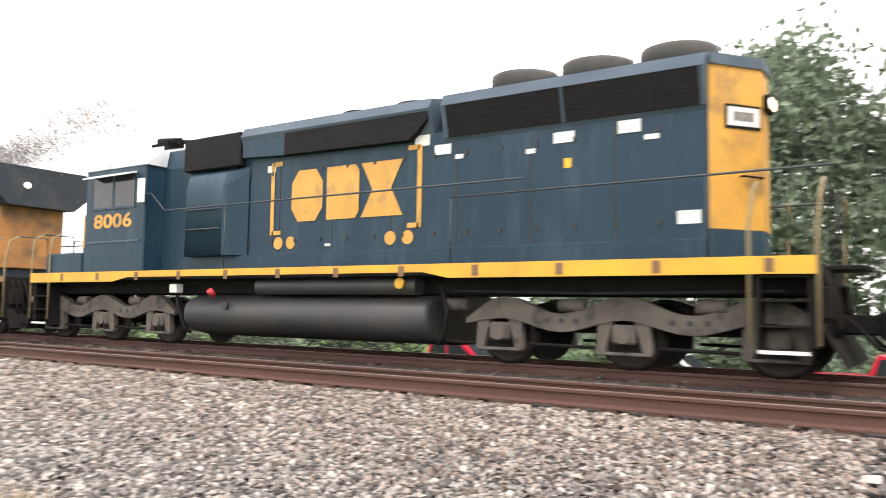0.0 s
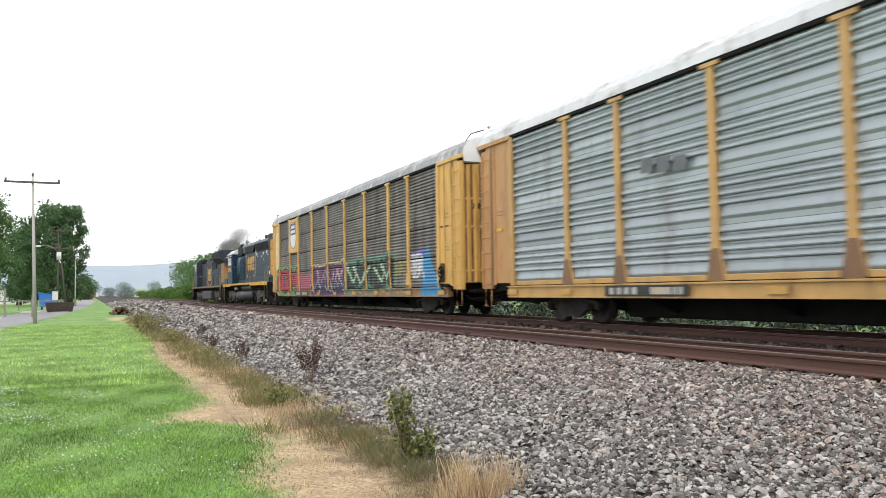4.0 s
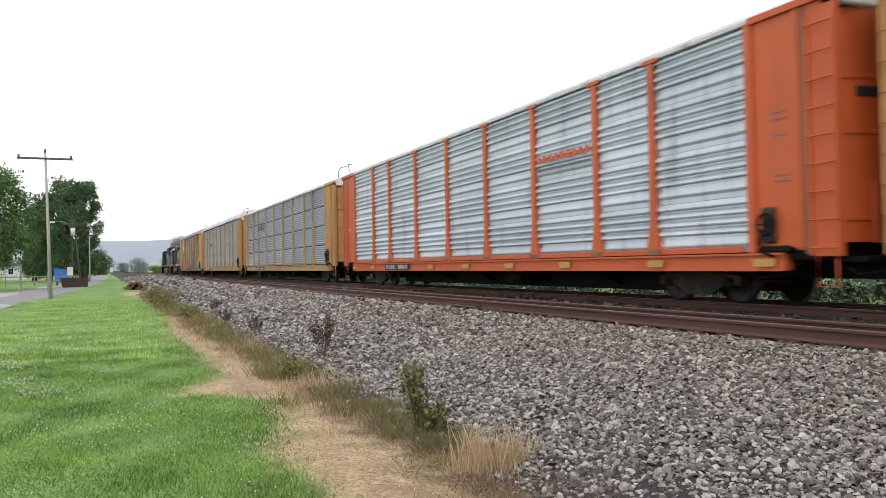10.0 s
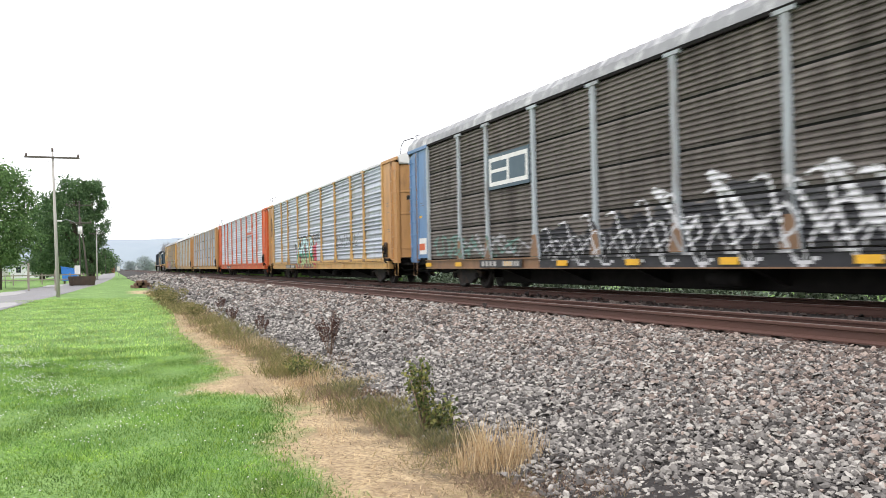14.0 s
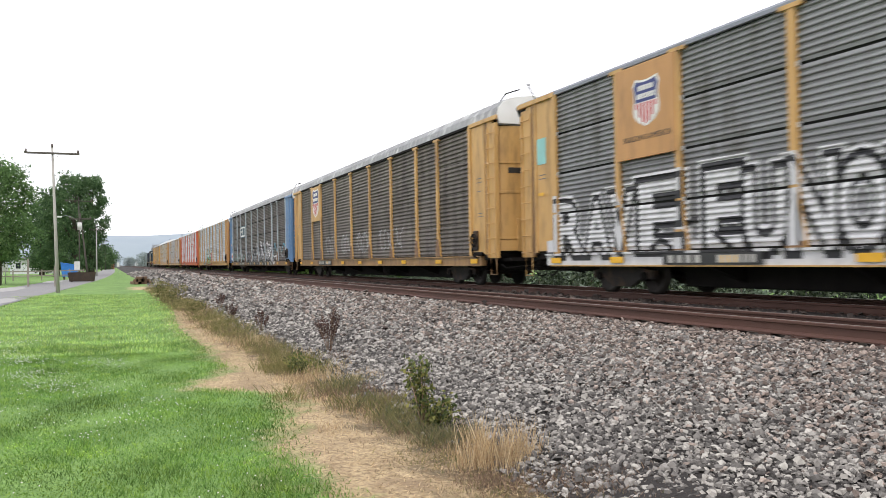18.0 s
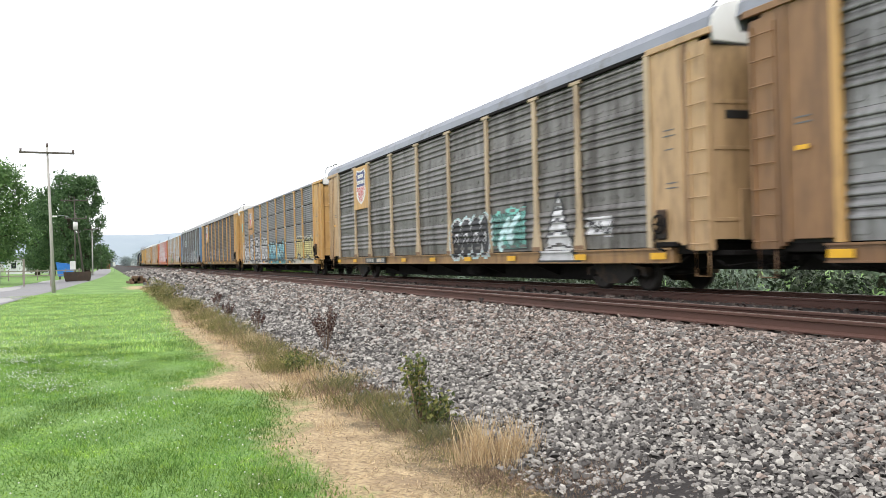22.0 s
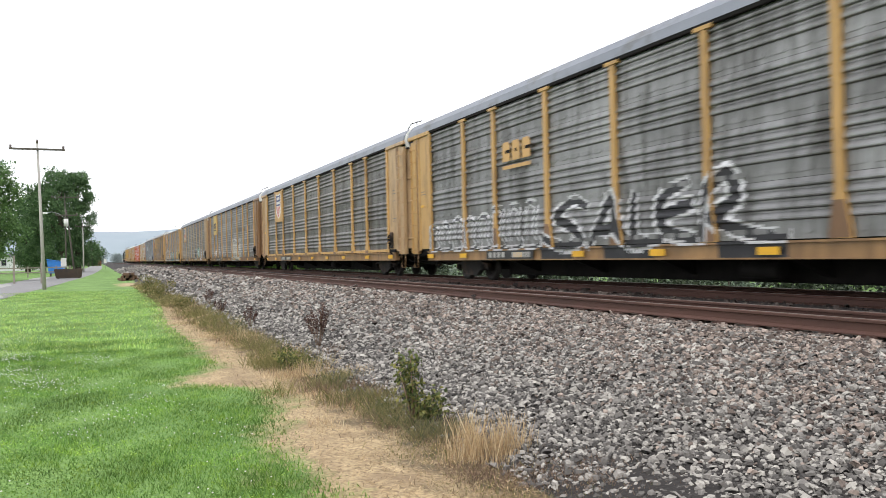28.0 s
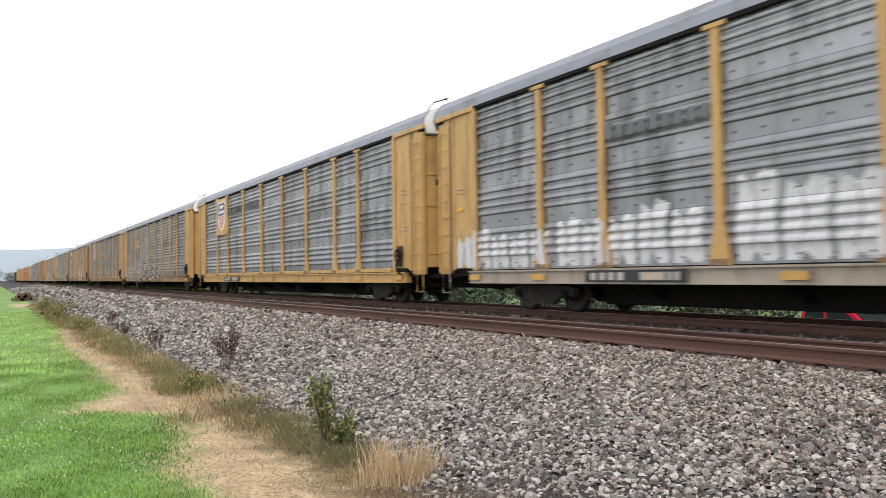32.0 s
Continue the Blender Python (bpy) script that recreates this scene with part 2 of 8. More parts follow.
def lawn_material():
    m = bpy.data.materials.new("lawn_and_dirt")
    m.use_nodes = True
    n, l = m.node_tree.nodes, m.node_tree.links
    b = n["Principled BSDF"]
    b.inputs["Roughness"].default_value = 0.95
    tc, sep = n.new("ShaderNodeTexCoord"), n.new("ShaderNodeSeparateXYZ")
    l.new(tc.outputs["Object"], sep.inputs["Vector"])

    def noise_node(scale, detail=5, vec=None):
        t = n.new("ShaderNodeTexNoise")
        t.inputs["Scale"].default_value, t.inputs["Detail"].default_value = scale, detail
        l.new(vec or tc.outputs["Object"], t.inputs["Vector"])
        return t.outputs["Fac"]

    def math_node(op, a, c):
        t = n.new("ShaderNodeMath")
        t.operation = op
        for i, x in enumerate((a, c)):
            if isinstance(x, (int, float)):
                t.inputs[i].default_value = x
            else:
                l.new(x, t.inputs[i])
        return t.outputs[0]

    def mixc(fac, a, c):
        t = n.new("ShaderNodeMix")
        t.data_type = "RGBA"
        for key, x in (("A", a), ("B", c)):
            if isinstance(x, tuple):
                t.inputs[key].default_value = (*x, 1)
            else:
                l.new(x, t.inputs[key])
        l.new(fac, t.inputs["Factor"])
        return t.outputs["Result"]

    def ramp(x, lo, hi):
        t = n.new("ShaderNodeMapRange")
        t.inputs["From Min"].default_value, t.inputs["From Max"].default_value = lo, hi
        l.new(x, t.inputs["Value"])
        return t.outputs["Result"]

    green = mixc(ramp(noise_node(0.55, 6), 0.38, 0.62), (0.15, 0.275, 0.065), (0.26, 0.42, 0.11))
    green = mixc(ramp(noise_node(35, 4), 0.35, 0.7), green, (0.085, 0.165, 0.038))
    dirt = mixc(ramp(noise_node(2.5, 8), 0.35, 0.65), (0.58, 0.445, 0.26), (0.44, 0.33, 0.19))
    dirt = mixc(ramp(noise_node(26, 6), 0.44, 0.66), dirt, (0.27, 0.19, 0.115))
    dirt = mixc(ramp(noise_node(1.4, 9), 0.53, 0.66), dirt, (0.30, 0.215, 0.13))
    # the worn band's edge, x over y
    fc = n.new("ShaderNodeFloatCurve")
    c = fc.mapping.curves[0]
    pts = [(2, 1.9), (4.6, 1.45), (6, 1.3), (7.6, 1.55), (9.2, 1.85), (9.9, 1.5), (10.4, 0.95), (11.0, 1.0), (11.8, 1.6), (14.5, 1.65), (20, 1.55), (27, 1.9), (36, 2.35),
           (50, 2.3), (53, 1.2), (57, 1.2), (60, 2.5), (80, 2.5)]
    while len(c.points) < len(pts):
        c.points.new(0.5, 0.5)
    for p, (y, x) in zip(c.points, pts):
        p.location, p.handle_type = (y / 80, x / 4), "AUTO_CLAMPED"
    fc.mapping.update()
    l.new(math_node("DIVIDE", sep.outputs["Y"], 80), fc.inputs["Value"])
    edge = math_node("MULTIPLY", fc.outputs["Value"], 4)
    wob = math_node("MULTIPLY", math_node("SUBTRACT", noise_node(2.6, 10), 0.5), 1.5)
    mask = ramp(math_node("ADD", math_node("SUBTRACT", sep.outputs["X"], edge), wob), -0.26, 0.24)
    near = ramp(sep.outputs["X"], 3.4, 3.0)
    mask = math_node("MULTIPLY", mask, near)
    mask = math_node("MULTIPLY", mask, ramp(sep.outputs["Y"], 66, 60))
    litter = ramp(math_node("ADD", math_node("SUBTRACT", sep.outputs["X"], 2.25), wob), -0.2, 0.3)
    dirt = mixc(litter, dirt, (0.11, 0.085, 0.05))
    col = mixc(mask, green, dirt)
    l.new(col, b.inputs["Base Color"])
    bp = n.new("ShaderNodeBump")
    bp.inputs["Strength"].default_value, bp.inputs["Distance"].default_value = 0.6, 0.03
    l.new(noise_node(28, 6), bp.inputs["Height"])
    l.new(bp.outputs["Normal"], b.inputs["Normal"])
    return m


def dirt_edge(y):
    return np.interp(y, [2, 4.6, 6, 7.6, 9.2, 9.9, 10.4, 11.0, 11.8, 14.5, 20, 27, 36, 60], [1.9, 1.45, 1.3, 1.55, 1.85, 1.5, 0.95, 1.0, 1.6, 1.65, 1.55, 1.9, 2.35, 2.5])


def ground_z(x, y):
    """Lawn level with a gentle swell; the land beyond the tracks lies lower."""
    z = 0.03 * math.sin(x * 0.9 + y * 0.23) * math.exp(-((x / 30) ** 2))
    if x > 14:
        z += -1.3 * min(1, (x - 14) / 4)
    return z


def ground():
    xs = [-3000, -800, -200, -60, -25, -14, -9, -6, -4, -2, -1, 0, 0.7, 1.2, 1.7, 2.2, 2.7, 3.2, 3.8, 5, 9, 14, 16, 18, 24, 40, 80, 250, 900, 3000]
    ys = [-3000, -600, -150, -50, -20, -8, -3, 0] + [1 + 0.8 * i for i in range(30)] + [27, 30, 34, 40, 48, 58, 70, 90, 120, 170, 250, 400, 700, 1200, 3000]
    v = [(x, y, ground_z(x, y)) for y in ys for x in xs]
    n = len(xs)
    f = [(j * n + i, j * n + i + 1, (j + 1) * n + i + 1, (j + 1) * n + i) for j in range(len(ys) - 1) for i in range(n - 1)]
    ob = new("ground", quick("ground", v, f, lawn_material(), True))
    tagged(ob, "mown green lawn with a worn strip of dry tan dirt beside the ballast", "lawn", kind="structure")


ground()

# bed is near-black so the shade between stones lies in its colour
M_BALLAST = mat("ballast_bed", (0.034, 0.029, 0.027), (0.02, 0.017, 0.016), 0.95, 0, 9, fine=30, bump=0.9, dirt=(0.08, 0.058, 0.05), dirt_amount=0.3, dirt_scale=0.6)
M_STONES = island_mat("crushed_stone", (0.058, 0.053, 0.05), (0.205, 0.19, 0.175), (0.50, 0.47, 0.425), 0.9, 0.3, 60)
M_STONES_DARK = island_mat("rust_stained_stone", (0.035, 0.027, 0.024), (0.07, 0.054, 0.047), (0.13, 0.105, 0.09), 0.9, 0.3, 60)
M_STONES_PINK = island_mat("pinkish_stone", (0.065, 0.048, 0.042), (0.205, 0.163, 0.138), (0.43, 0.35, 0.30), 0.9, 0.3, 60)
TOE, CREST, CREST_Z = 2.75, 6.75, 0.60


def bed_z(x):
    """Height of the ballast across the tracks."""
    return float(np.interp(x, [2.3, 2.75, 4.6, 6.75, 7.1, 9.6, 10.4, 14.1, 17.5], [-0.12, 0.0, 0.29, 0.565, 0.575, 0.565, 0.54, 0.53, -1.5]))


def ballast():
    xs = [2.3, 2.6, 2.9, 3.3, 3.7, 4.1, 4.5, 4.9, 5.3, 5.7, 6.1, 6.5, 6.75, 7.1, 7.4, 8, 8.8, 9.4, 10.2, 11, 12, 13, 14.1, 15.5, 17.5]
    ys = [-460, -200, -60, -30, -15, -8] + [-4 + 0.5 * i for i in range(70)] + [32, 36, 42, 50, 60, 75, 95, 130, 180, 260, 400, 700, 1200]
    v = []
    for y in ys:
        for x in xs:
            w = 0.010 * noise.noise(Vector((x * 1.3, y * 1.3, 2.0))) if x < 7 else 0.0
            v.append((x + (0.25 * noise.noise(Vector((0, y * 0.4, 7))) if x < 3.5 else 0), y, bed_z(x) + w))
    n = len(xs)
    f = [(j * n + i, j * n + i + 1, (j + 1) * n + i + 1, (j + 1) * n + i) for j in range(len(ys) - 1) for i in range(n - 1)]
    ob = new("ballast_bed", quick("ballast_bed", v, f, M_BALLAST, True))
    tagged(ob, "raised bed of grey crushed stone under two railway tracks", "ballast", kind="structure")


ballast()


def scatter_stones(name, label, material, bands, x_range, x_bias, zoff):
    """Flat angular crushed stones, loose on the bed: irregular five-sided flakes; larger and sparser with distance."""
    k5 = np.arange(5)
    sides = np.stack([k5, (k5 + 1) % 5, 5 + (k5 + 1) % 5, 5 + k5], 1)
    spots = []
    for y0, y1, count, s in bands:
        x = x_range[0] + (x_range[1] - x_range[0]) * rng.random(count) ** x_bias
        y = rng.uniform(y0, y1, count)
        keep = (x > 3.0) | (rng.random(count) < np.where(y < 5.6, 0.7, 0.25))
        spots.append(np.stack([x, y, rng.lognormal(-0.06, 0.34, count).clip(0.45, 2.1) * s], 1)[keep])
    p = np.concatenate(spots)
    n = len(p)
    ang = k5 * 2 * np.pi / 5 + rng.uniform(-0.45, 0.45, (n, 5))
    rad = rng.uniform(0.72, 1.2, (n, 5))
    long = rng.uniform(0.6, 1.0, (n, 1))
    thick = rng.uniform(0.22, 0.62, (n, 1))
    low = np.stack([rad * np.cos(ang), rad * np.sin(ang) * long, -thick * rng.uniform(0.4, 1.0, (n, 5))], 2)
    cap = rng.uniform(0.45, 1.0, (n, 5))
    top = np.stack([rad * np.cos(ang) * cap, rad * np.sin(ang) * long * cap, thick * rng.uniform(0.5, 1.1, (n, 5))], 2)
    pts = np.concatenate([low, top], 1) * p[:, 2][:, None, None]
    a, t, u = rng.uniform(0, 6.28, n), rng.normal(0, 0.42, n), rng.normal(0, 0.42, n)
    ca, sa, ct, st, cu, su = np.cos(a), np.sin(a), np.cos(t), np.sin(t), np.cos(u), np.sin(u)
    z, o = np.zeros(n), np.ones(n)
    rz = np.stack([ca, -sa, z, sa, ca, z, z, z, o], 1).reshape(n, 3, 3)
    rx = np.stack([o, z, z, z, ct, -st, z, st, ct], 1).reshape(n, 3, 3)
    ry = np.stack([cu, z, su, z, o, z, -su, z, cu], 1).reshape(n, 3, 3)
    pts = np.einsum("nij,nkj->nki", rz @ rx @ ry, pts)
    zz = np.interp(p[:, 0], [2.3, 2.75, 4.6, 6.75, 7.1, 9.6, 10.4, 14.1], [-0.12, 0.0, 0.29, 0.565, 0.575, 0.565, 0.54, 0.53])
    pts += np.stack([p[:, 0], p[:, 1], zz + zoff + p[:, 2] * rng.uniform(-0.15, 0.75, n)], 1)[:, None]
    base = (np.arange(n) * 10)[:, None]
    f = (sides[None] + base[:, :, None]).reshape(-1, 4).tolist() + (np.arange(5, 10)[None] + base).tolist()
    ob = new(name, quick(name, pts.reshape(-1, 3), f, material))
    tagged(ob, label, "gravel", kind="stuff")


RAIL_PROFILE = [(-0.07, -0.17), (0.07, -0.17), (0.07, -0.155), (0.012, -0.13), (0.009, -0.045), (0.036, -0.035), (0.037, -0.008), (0.028, 0), (-0.028, 0), (-0.037, -0.008), (-0.036, -0.035),
                (-0.009, -0.045), (-0.012, -0.13), (-0.07, -0.155)]


def track(name, label, rails, tie_x, tie_z, tie_from, tie_count):
    tr = thing(name, label, "railway track", kind="structure")
    for x, z in rails:
        part("rail", Mesh().prism([(x + a, z + b) for a, b in RAIL_PROFILE], "y", -460, 1200), M_RAIL, tr)
        part("rail_head", Mesh().box(x - 0.026, x + 0.026, -460, 1200, z + 0.0005, z + 0.003), M_RAILTOP, tr, "worn brownish running surface")
    tie = Mesh().box(-1.3, 1.3, -0.115, 0.115, -0.18, 0, 0.012).data("tie", M_TIE)
    plate = Mesh()
    for x, z in rails:
        plate.box(x - tie_x - 0.11, x - tie_x + 0.11, -0.1, 0.1, 0.0, 0.014)
        for sx in (-0.085, 0.085):
            plate.tube([(x - tie_x + sx, 0.05, 0.01), (x - tie_x + sx, 0.05, 0.035)], 0.014, 6)
    plate = plate.data("tie_plate", M_RAIL)
    for i in range(tie_count):
        o = part("tie", tie, None, tr)
        o.location = (tie_x + random.uniform(-0.05, 0.05), tie_from + 0.53 * i, tie_z)
        o.rotation_euler.z = random.uniform(-0.02, 0.02)
        if i < 70:
            q = part("tie_plate", plate, None, o)
            q.location = (0, 0, 0.002)
    return tr


track("near_track", "empty railway track with rust-brown rails on buried wooden ties", [(7.47, 0.79), (8.90, 0.725)], 8.18, 0.60, -4, 150)
track("far_track", "railway track carrying the train, dark rails on wooden ties", [(11.55, RAIL_Z), (13.02, RAIL_Z)], 12.3, 0.535, -10, 120)
SLOPE = ((-6, 0.5, 5000, 0.036), (0.5, 6, 34000, 0.0218), (6, 11, 23000, 0.0240), (11, 18, 13000, 0.031), (18, 30, 9500, 0.042), (30, 60, 6000, 0.068), (60, 150, 3600, 0.13))
scatter_stones("crushed_stones", "loose angular grey crushed stones on the ballast slope", M_STONES, SLOPE, (2.55, 7.2), 1.0, 0.0)
scatter_stones("pinkish_stones", "pinkish brown crushed stones near the top of the ballast slope", M_STONES_PINK, [(a, b, c // 4, d) for a, b, c, d in SLOPE], (3.6, 7.25), 0.45, 0.012)
scatter_stones("rust_stained_stones", "dark rust-stained crushed stones between the rails", M_STONES_DARK, ((-2, 14, 5000, 0.036), (14, 40, 3000, 0.06)), (7.3, 11.6), 1.0, -0.02)


# ---- the train ----
def paint(name, c, rust=0.35, rough=0.5):
    return mat(name, c, tuple(x * 0.8 for x in c), rough, 0, 2.5, (1, 1, 0.3), 45, 0.1, dirt=tuple(0.4 * x + 0.6 * r for x, r in zip(c, RUST)), dirt_amount=rust, dirt_scale=1.4, dirt_stretch=(2, 2.2, 0.45))


M_OCHRE = paint("ochre_paint", (0.56, 0.335, 0.115), 0.38)
M_YELLOW = paint("weathered_yellow_paint", (0.60, 0.355, 0.125), 0.40)
M_YELLOW_CLEAN = paint("bright_yellow_paint", (0.70, 0.42, 0.115), 0.3)
M_FADED = paint("faded_tan_paint", (0.52, 0.345, 0.185), 0.45)
M_RUSTY_END = paint("rust_browned_paint", (0.29, 0.155, 0.07), 0.6)
M_POST_PALE = paint("bleached_tan_paint", (0.50, 0.385, 0.25), 0.35)
M_TAN = paint("tan_orange_paint", (0.53, 0.275, 0.10), 0.34)
M_ORANGE = paint("orange_paint", (0.62, 0.115, 0.028), 0.15)
M_BLUE = paint("light_blue_paint", (0.13, 0.25, 0.44), 0.30)
M_PALE = paint("pale_blue_grey_paint", (0.40, 0.45, 0.48), 0.45)
M_SILL_RUST = paint("rusty_brown_sill", (0.25, 0.135, 0.066), 0.7)
M_SILL_DIRTY = paint("grimy_ochre_sill", (0.37, 0.215, 0.09), 0.75)
M_SILL_PALE = paint("grimy_grey_sill", (0.38, 0.33, 0.27), 0.5)


def sheet_metal(name, c, c2, dirt, amount, metal=0.35, rough=0.42):
    return mat(name, c, c2, rough, metal, 1.1, (1, 0.35, 1.0), 35, 0.06, dirt=dirt, dirt_amount=amount, dirt_scale=1.6, dirt_stretch=(1, 1.6, 0.28), rnd=0.10)


M_GALV = sheet_metal("galvanised_steel", (0.50, 0.54, 0.60), (0.38, 0.42, 0.48), (0.34, 0.35, 0.37), 0.3, 0.4, 0.36)
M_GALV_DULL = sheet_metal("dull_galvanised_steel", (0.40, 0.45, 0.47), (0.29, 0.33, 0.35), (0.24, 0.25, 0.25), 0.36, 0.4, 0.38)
M_GALV_BRIGHT = sheet_metal("bright_galvanised_steel", (0.62, 0.68, 0.74), (0.48, 0.54, 0.60), (0.36, 0.39, 0.42), 0.28, 0.4, 0.34)
M_GALV_BLUE = sheet_metal("bluish_galvanised_steel", (0.40, 0.44, 0.51), (0.31, 0.35, 0.42), (0.28, 0.28, 0.29), 0.3)
M_WEATHER = sheet_metal("weathered_grey_steel", (0.235, 0.226, 0.218), (0.15, 0.144, 0.139), (0.07, 0.063, 0.058), 0.55, 0.5, 0.42)
M_COOL = sheet_metal("weathered_cool_grey_steel", (0.34, 0.352, 0.376), (0.23, 0.24, 0.26), (0.115, 0.117, 0.12), 0.5, 0.5, 0.4)
M_COOL_DARK = sheet_metal("dark_weathered_cool_steel", (0.31, 0.31, 0.313), (0.195, 0.195, 0.197), (0.09, 0.087, 0.084), 0.58, 0.5, 0.42)
M_GREY_BROWN = sheet_metal("weathered_grey_brown_steel", (0.235, 0.22, 0.205), (0.15, 0.138, 0.127), (0.075, 0.067, 0.06), 0.5, 0.2, 0.55)
M_BROWN = sheet_metal("weathered_brown_steel", (0.165, 0.145, 0.13), (0.105, 0.09, 0.08), (0.06, 0.05, 0.043), 0.5, 0.1, 0.65)
M_SLATE = sheet_metal("dull_slate_steel", (0.26, 0.265, 0.275), (0.20, 0.20, 0.21), (0.12, 0.11, 0.105), 0.38, 0.15, 0.55)
M_ROOF = mat("roof_sheet", (0.245, 0.262, 0.305), (0.195, 0.21, 0.25), 0.5, 0.2, 1.5, (1, 0.4, 1), 30, 0.08, dirt=(0.13, 0.125, 0.12), dirt_amount=0.3)
M_ROOF_FLAKED = mat("flaked_roof_sheet", (0.31, 0.315, 0.325), (0.21, 0.21, 0.22), 0.55, 0.1, 1.5, (1, 0.4, 1), 30, 0.08, dirt=(0.62, 0.62, 0.62), dirt_amount=0.36, dirt_scale=1.3, dirt_stretch=(1, 1.6, 1))
M_ROOF_WHITE = mat("pale_roof_sheet", (0.62, 0.63, 0.64), (0.52, 0.53, 0.54), 0.45, 0.2, 1.5, (1, 0.4, 1), 30, 0.08, dirt=(0.3, 0.28, 0.26), dirt_amount=0.35)
M_ROOFEND = mat("white_end_sheet", (0.80, 0.80, 0.79), (0.68, 0.67, 0.64), 0.5, 0, 1.2, bump=0.05, dirt=(0.52, 0.36, 0.22), dirt_amount=0.12, dirt_scale=0.7)
M_OFFWHITE = mat("dull_white_stencil", (0.46, 0.45, 0.42), (0.34, 0.33, 0.31), 0.6, 0, 4, bump=0.05)
M_GAP_SHADE = mat("gap_shade_black", (0.012, 0.012, 0.012), (0.02, 0.02, 0.02), 0.9, 0, 3, bump=0.0)
SIDE = 1.60  # half width over the side sheets
Z_SILL0, Z_SILL1, Z_EAVE = 0.66, 1.00, 5.13


def side_profile(style, row):
    """Outline (offset outwards, z) of one row of side sheet: a flat foot, then ribs pressed outwards."""
    gap, ribs, depth, flat = {"rows": (0.05, 8, 0.046, 0.05), "fine": (0.006, 7, 0.045, 0.03), "plain": (0.006, 4, 0.052, 0.29), "broad": (0.006, 4, 0.066, 0.33)}[style]
    h = (Z_EAVE - Z_SILL1) / 4
    z0, z1 = Z_SILL1 + row * h + gap / 2, Z_SILL1 + (row + 1) * h - gap / 2
    prof, p, z = [(0.0, z0)], (z1 - z0 - flat) / ribs, z0 + flat
    if style == "broad":  # the lapped joint bulges a little
        prof += [(0.004, z0 + 0.10), (0.030, z0 + 0.16), (0.030, z0 + 0.185), (0.004, z0 + 0.30)]
    for _ in range(ribs):
        prof += [(0.0, z + 0.16 * p), (depth * 0.92, z + 0.27 * p), (depth, z + 0.38 * p), (depth * 0.9, z + 0.56 * p), (0.0, z + 0.97 * p)]
        z += p
    return prof + [(0.0, z1)]


SHEET = SIDE - 0.055


def side_frame(m, x0, x1):
    """Cast sideframe of a two-axle truck, seen from its side."""
    top = [(-1.16, 0.36), (-1.16, 0.55), (-0.62, 0.62), (-0.38, 0.72), (0.38, 0.72), (0.62, 0.62), (1.16, 0.55), (1.16, 0.36), (0.72, 0.38), (0.34, 0.17), (-0.34, 0.17), (-0.72, 0.38)]
    return m.prism(top, "x", x0, x1)


def wheelset_mesh(r, gauge=0.735):
    m = Mesh()
    m.tube([(-0.98, 0, 0), (0.98, 0, 0)], 0.075, 10)
    for s in (-1, 1):
        rr = [(s * (gauge - 0.05), r + 0.028), (s * (gauge - 0.02), r + 0.025), (s * (gauge - 0.01), r), (s * (gauge + 0.085), r - 0.004), (s * (gauge + 0.085), r * 0.82), (s * (gauge + 0.04), r * 0.7), (s * (gauge + 0.05), r * 0.3), (s * (gauge + 0.09), 0.11)]
        m.rings([[(x, q * math.cos(a * math.pi / 12), q * math.sin(a * math.pi / 12)) for a in range(24)] for x, q in rr], True, True, True)
        for a in range(3):
            c, d = math.cos(a * 2.094) * r * 0.5, math.sin(a * 2.094) * r * 0.5
            m.tube([(s * (gauge + 0.03), c, d), (s * (gauge + 0.075), c, d)], 0.03, 6)
    return m.data("wheelset", M_WHEEL)


WHEEL_R = 0.42
WHEELSET = wheelset_mesh(WHEEL_R)
SPINNING = []


def freight_truck(car, y):
    tk = part("truck", Mesh().box(-0.95, 0.95, -0.16, 0.16, 0.38, 0.62, 0.03), M_TRUCK, car)
    tk.location = (0, y, 0)
    for s in (-1, 1):
        fr = side_frame(Mesh(), s * 0.93, s * 1.08)
        for yy in (-0.13, 0, 0.13):
            fr.tube([(s * 1.02, yy, 0.26), (s * 1.02, yy, 0.56)], 0.055, 8)
        part("sideframe", fr, M_TRUCK, tk)
    for yy in (-0.875, 0.875):
        ws = part("wheelset", WHEELSET, None, tk)
        ws.location = (0, yy, WHEEL_R)
        SPINNING.append((ws, yy, WHEEL_R))
        for s in (-1, 1):
            part("bearing", Mesh().tube([(s * 1.0, yy, WHEEL_R), (s * 1.14, yy, WHEEL_R)], 0.10, 10), M_GRIME, tk)


def ladder(car, x, y0, y1, z0, z1, n, material):
    m = Mesh()
    for y in (y0, y1):
        m.box(x - 0.02, x + 0.02, y - 0.03, y + 0.03, z0, z1)
    lad = part("ladder", m, material, car)
    for i in range(n):
        z = z0 + 0.12 + (z1 - z0 - 0.3) * i / (n - 1)
        part("rung", Mesh().tube([(x - 0.035, y0, z), (x - 0.06, y0 + 0.02, z), (x - 0.06, y1 - 0.02, z), (x - 0.035, y1, z)], 0.014, 6), material, lad)


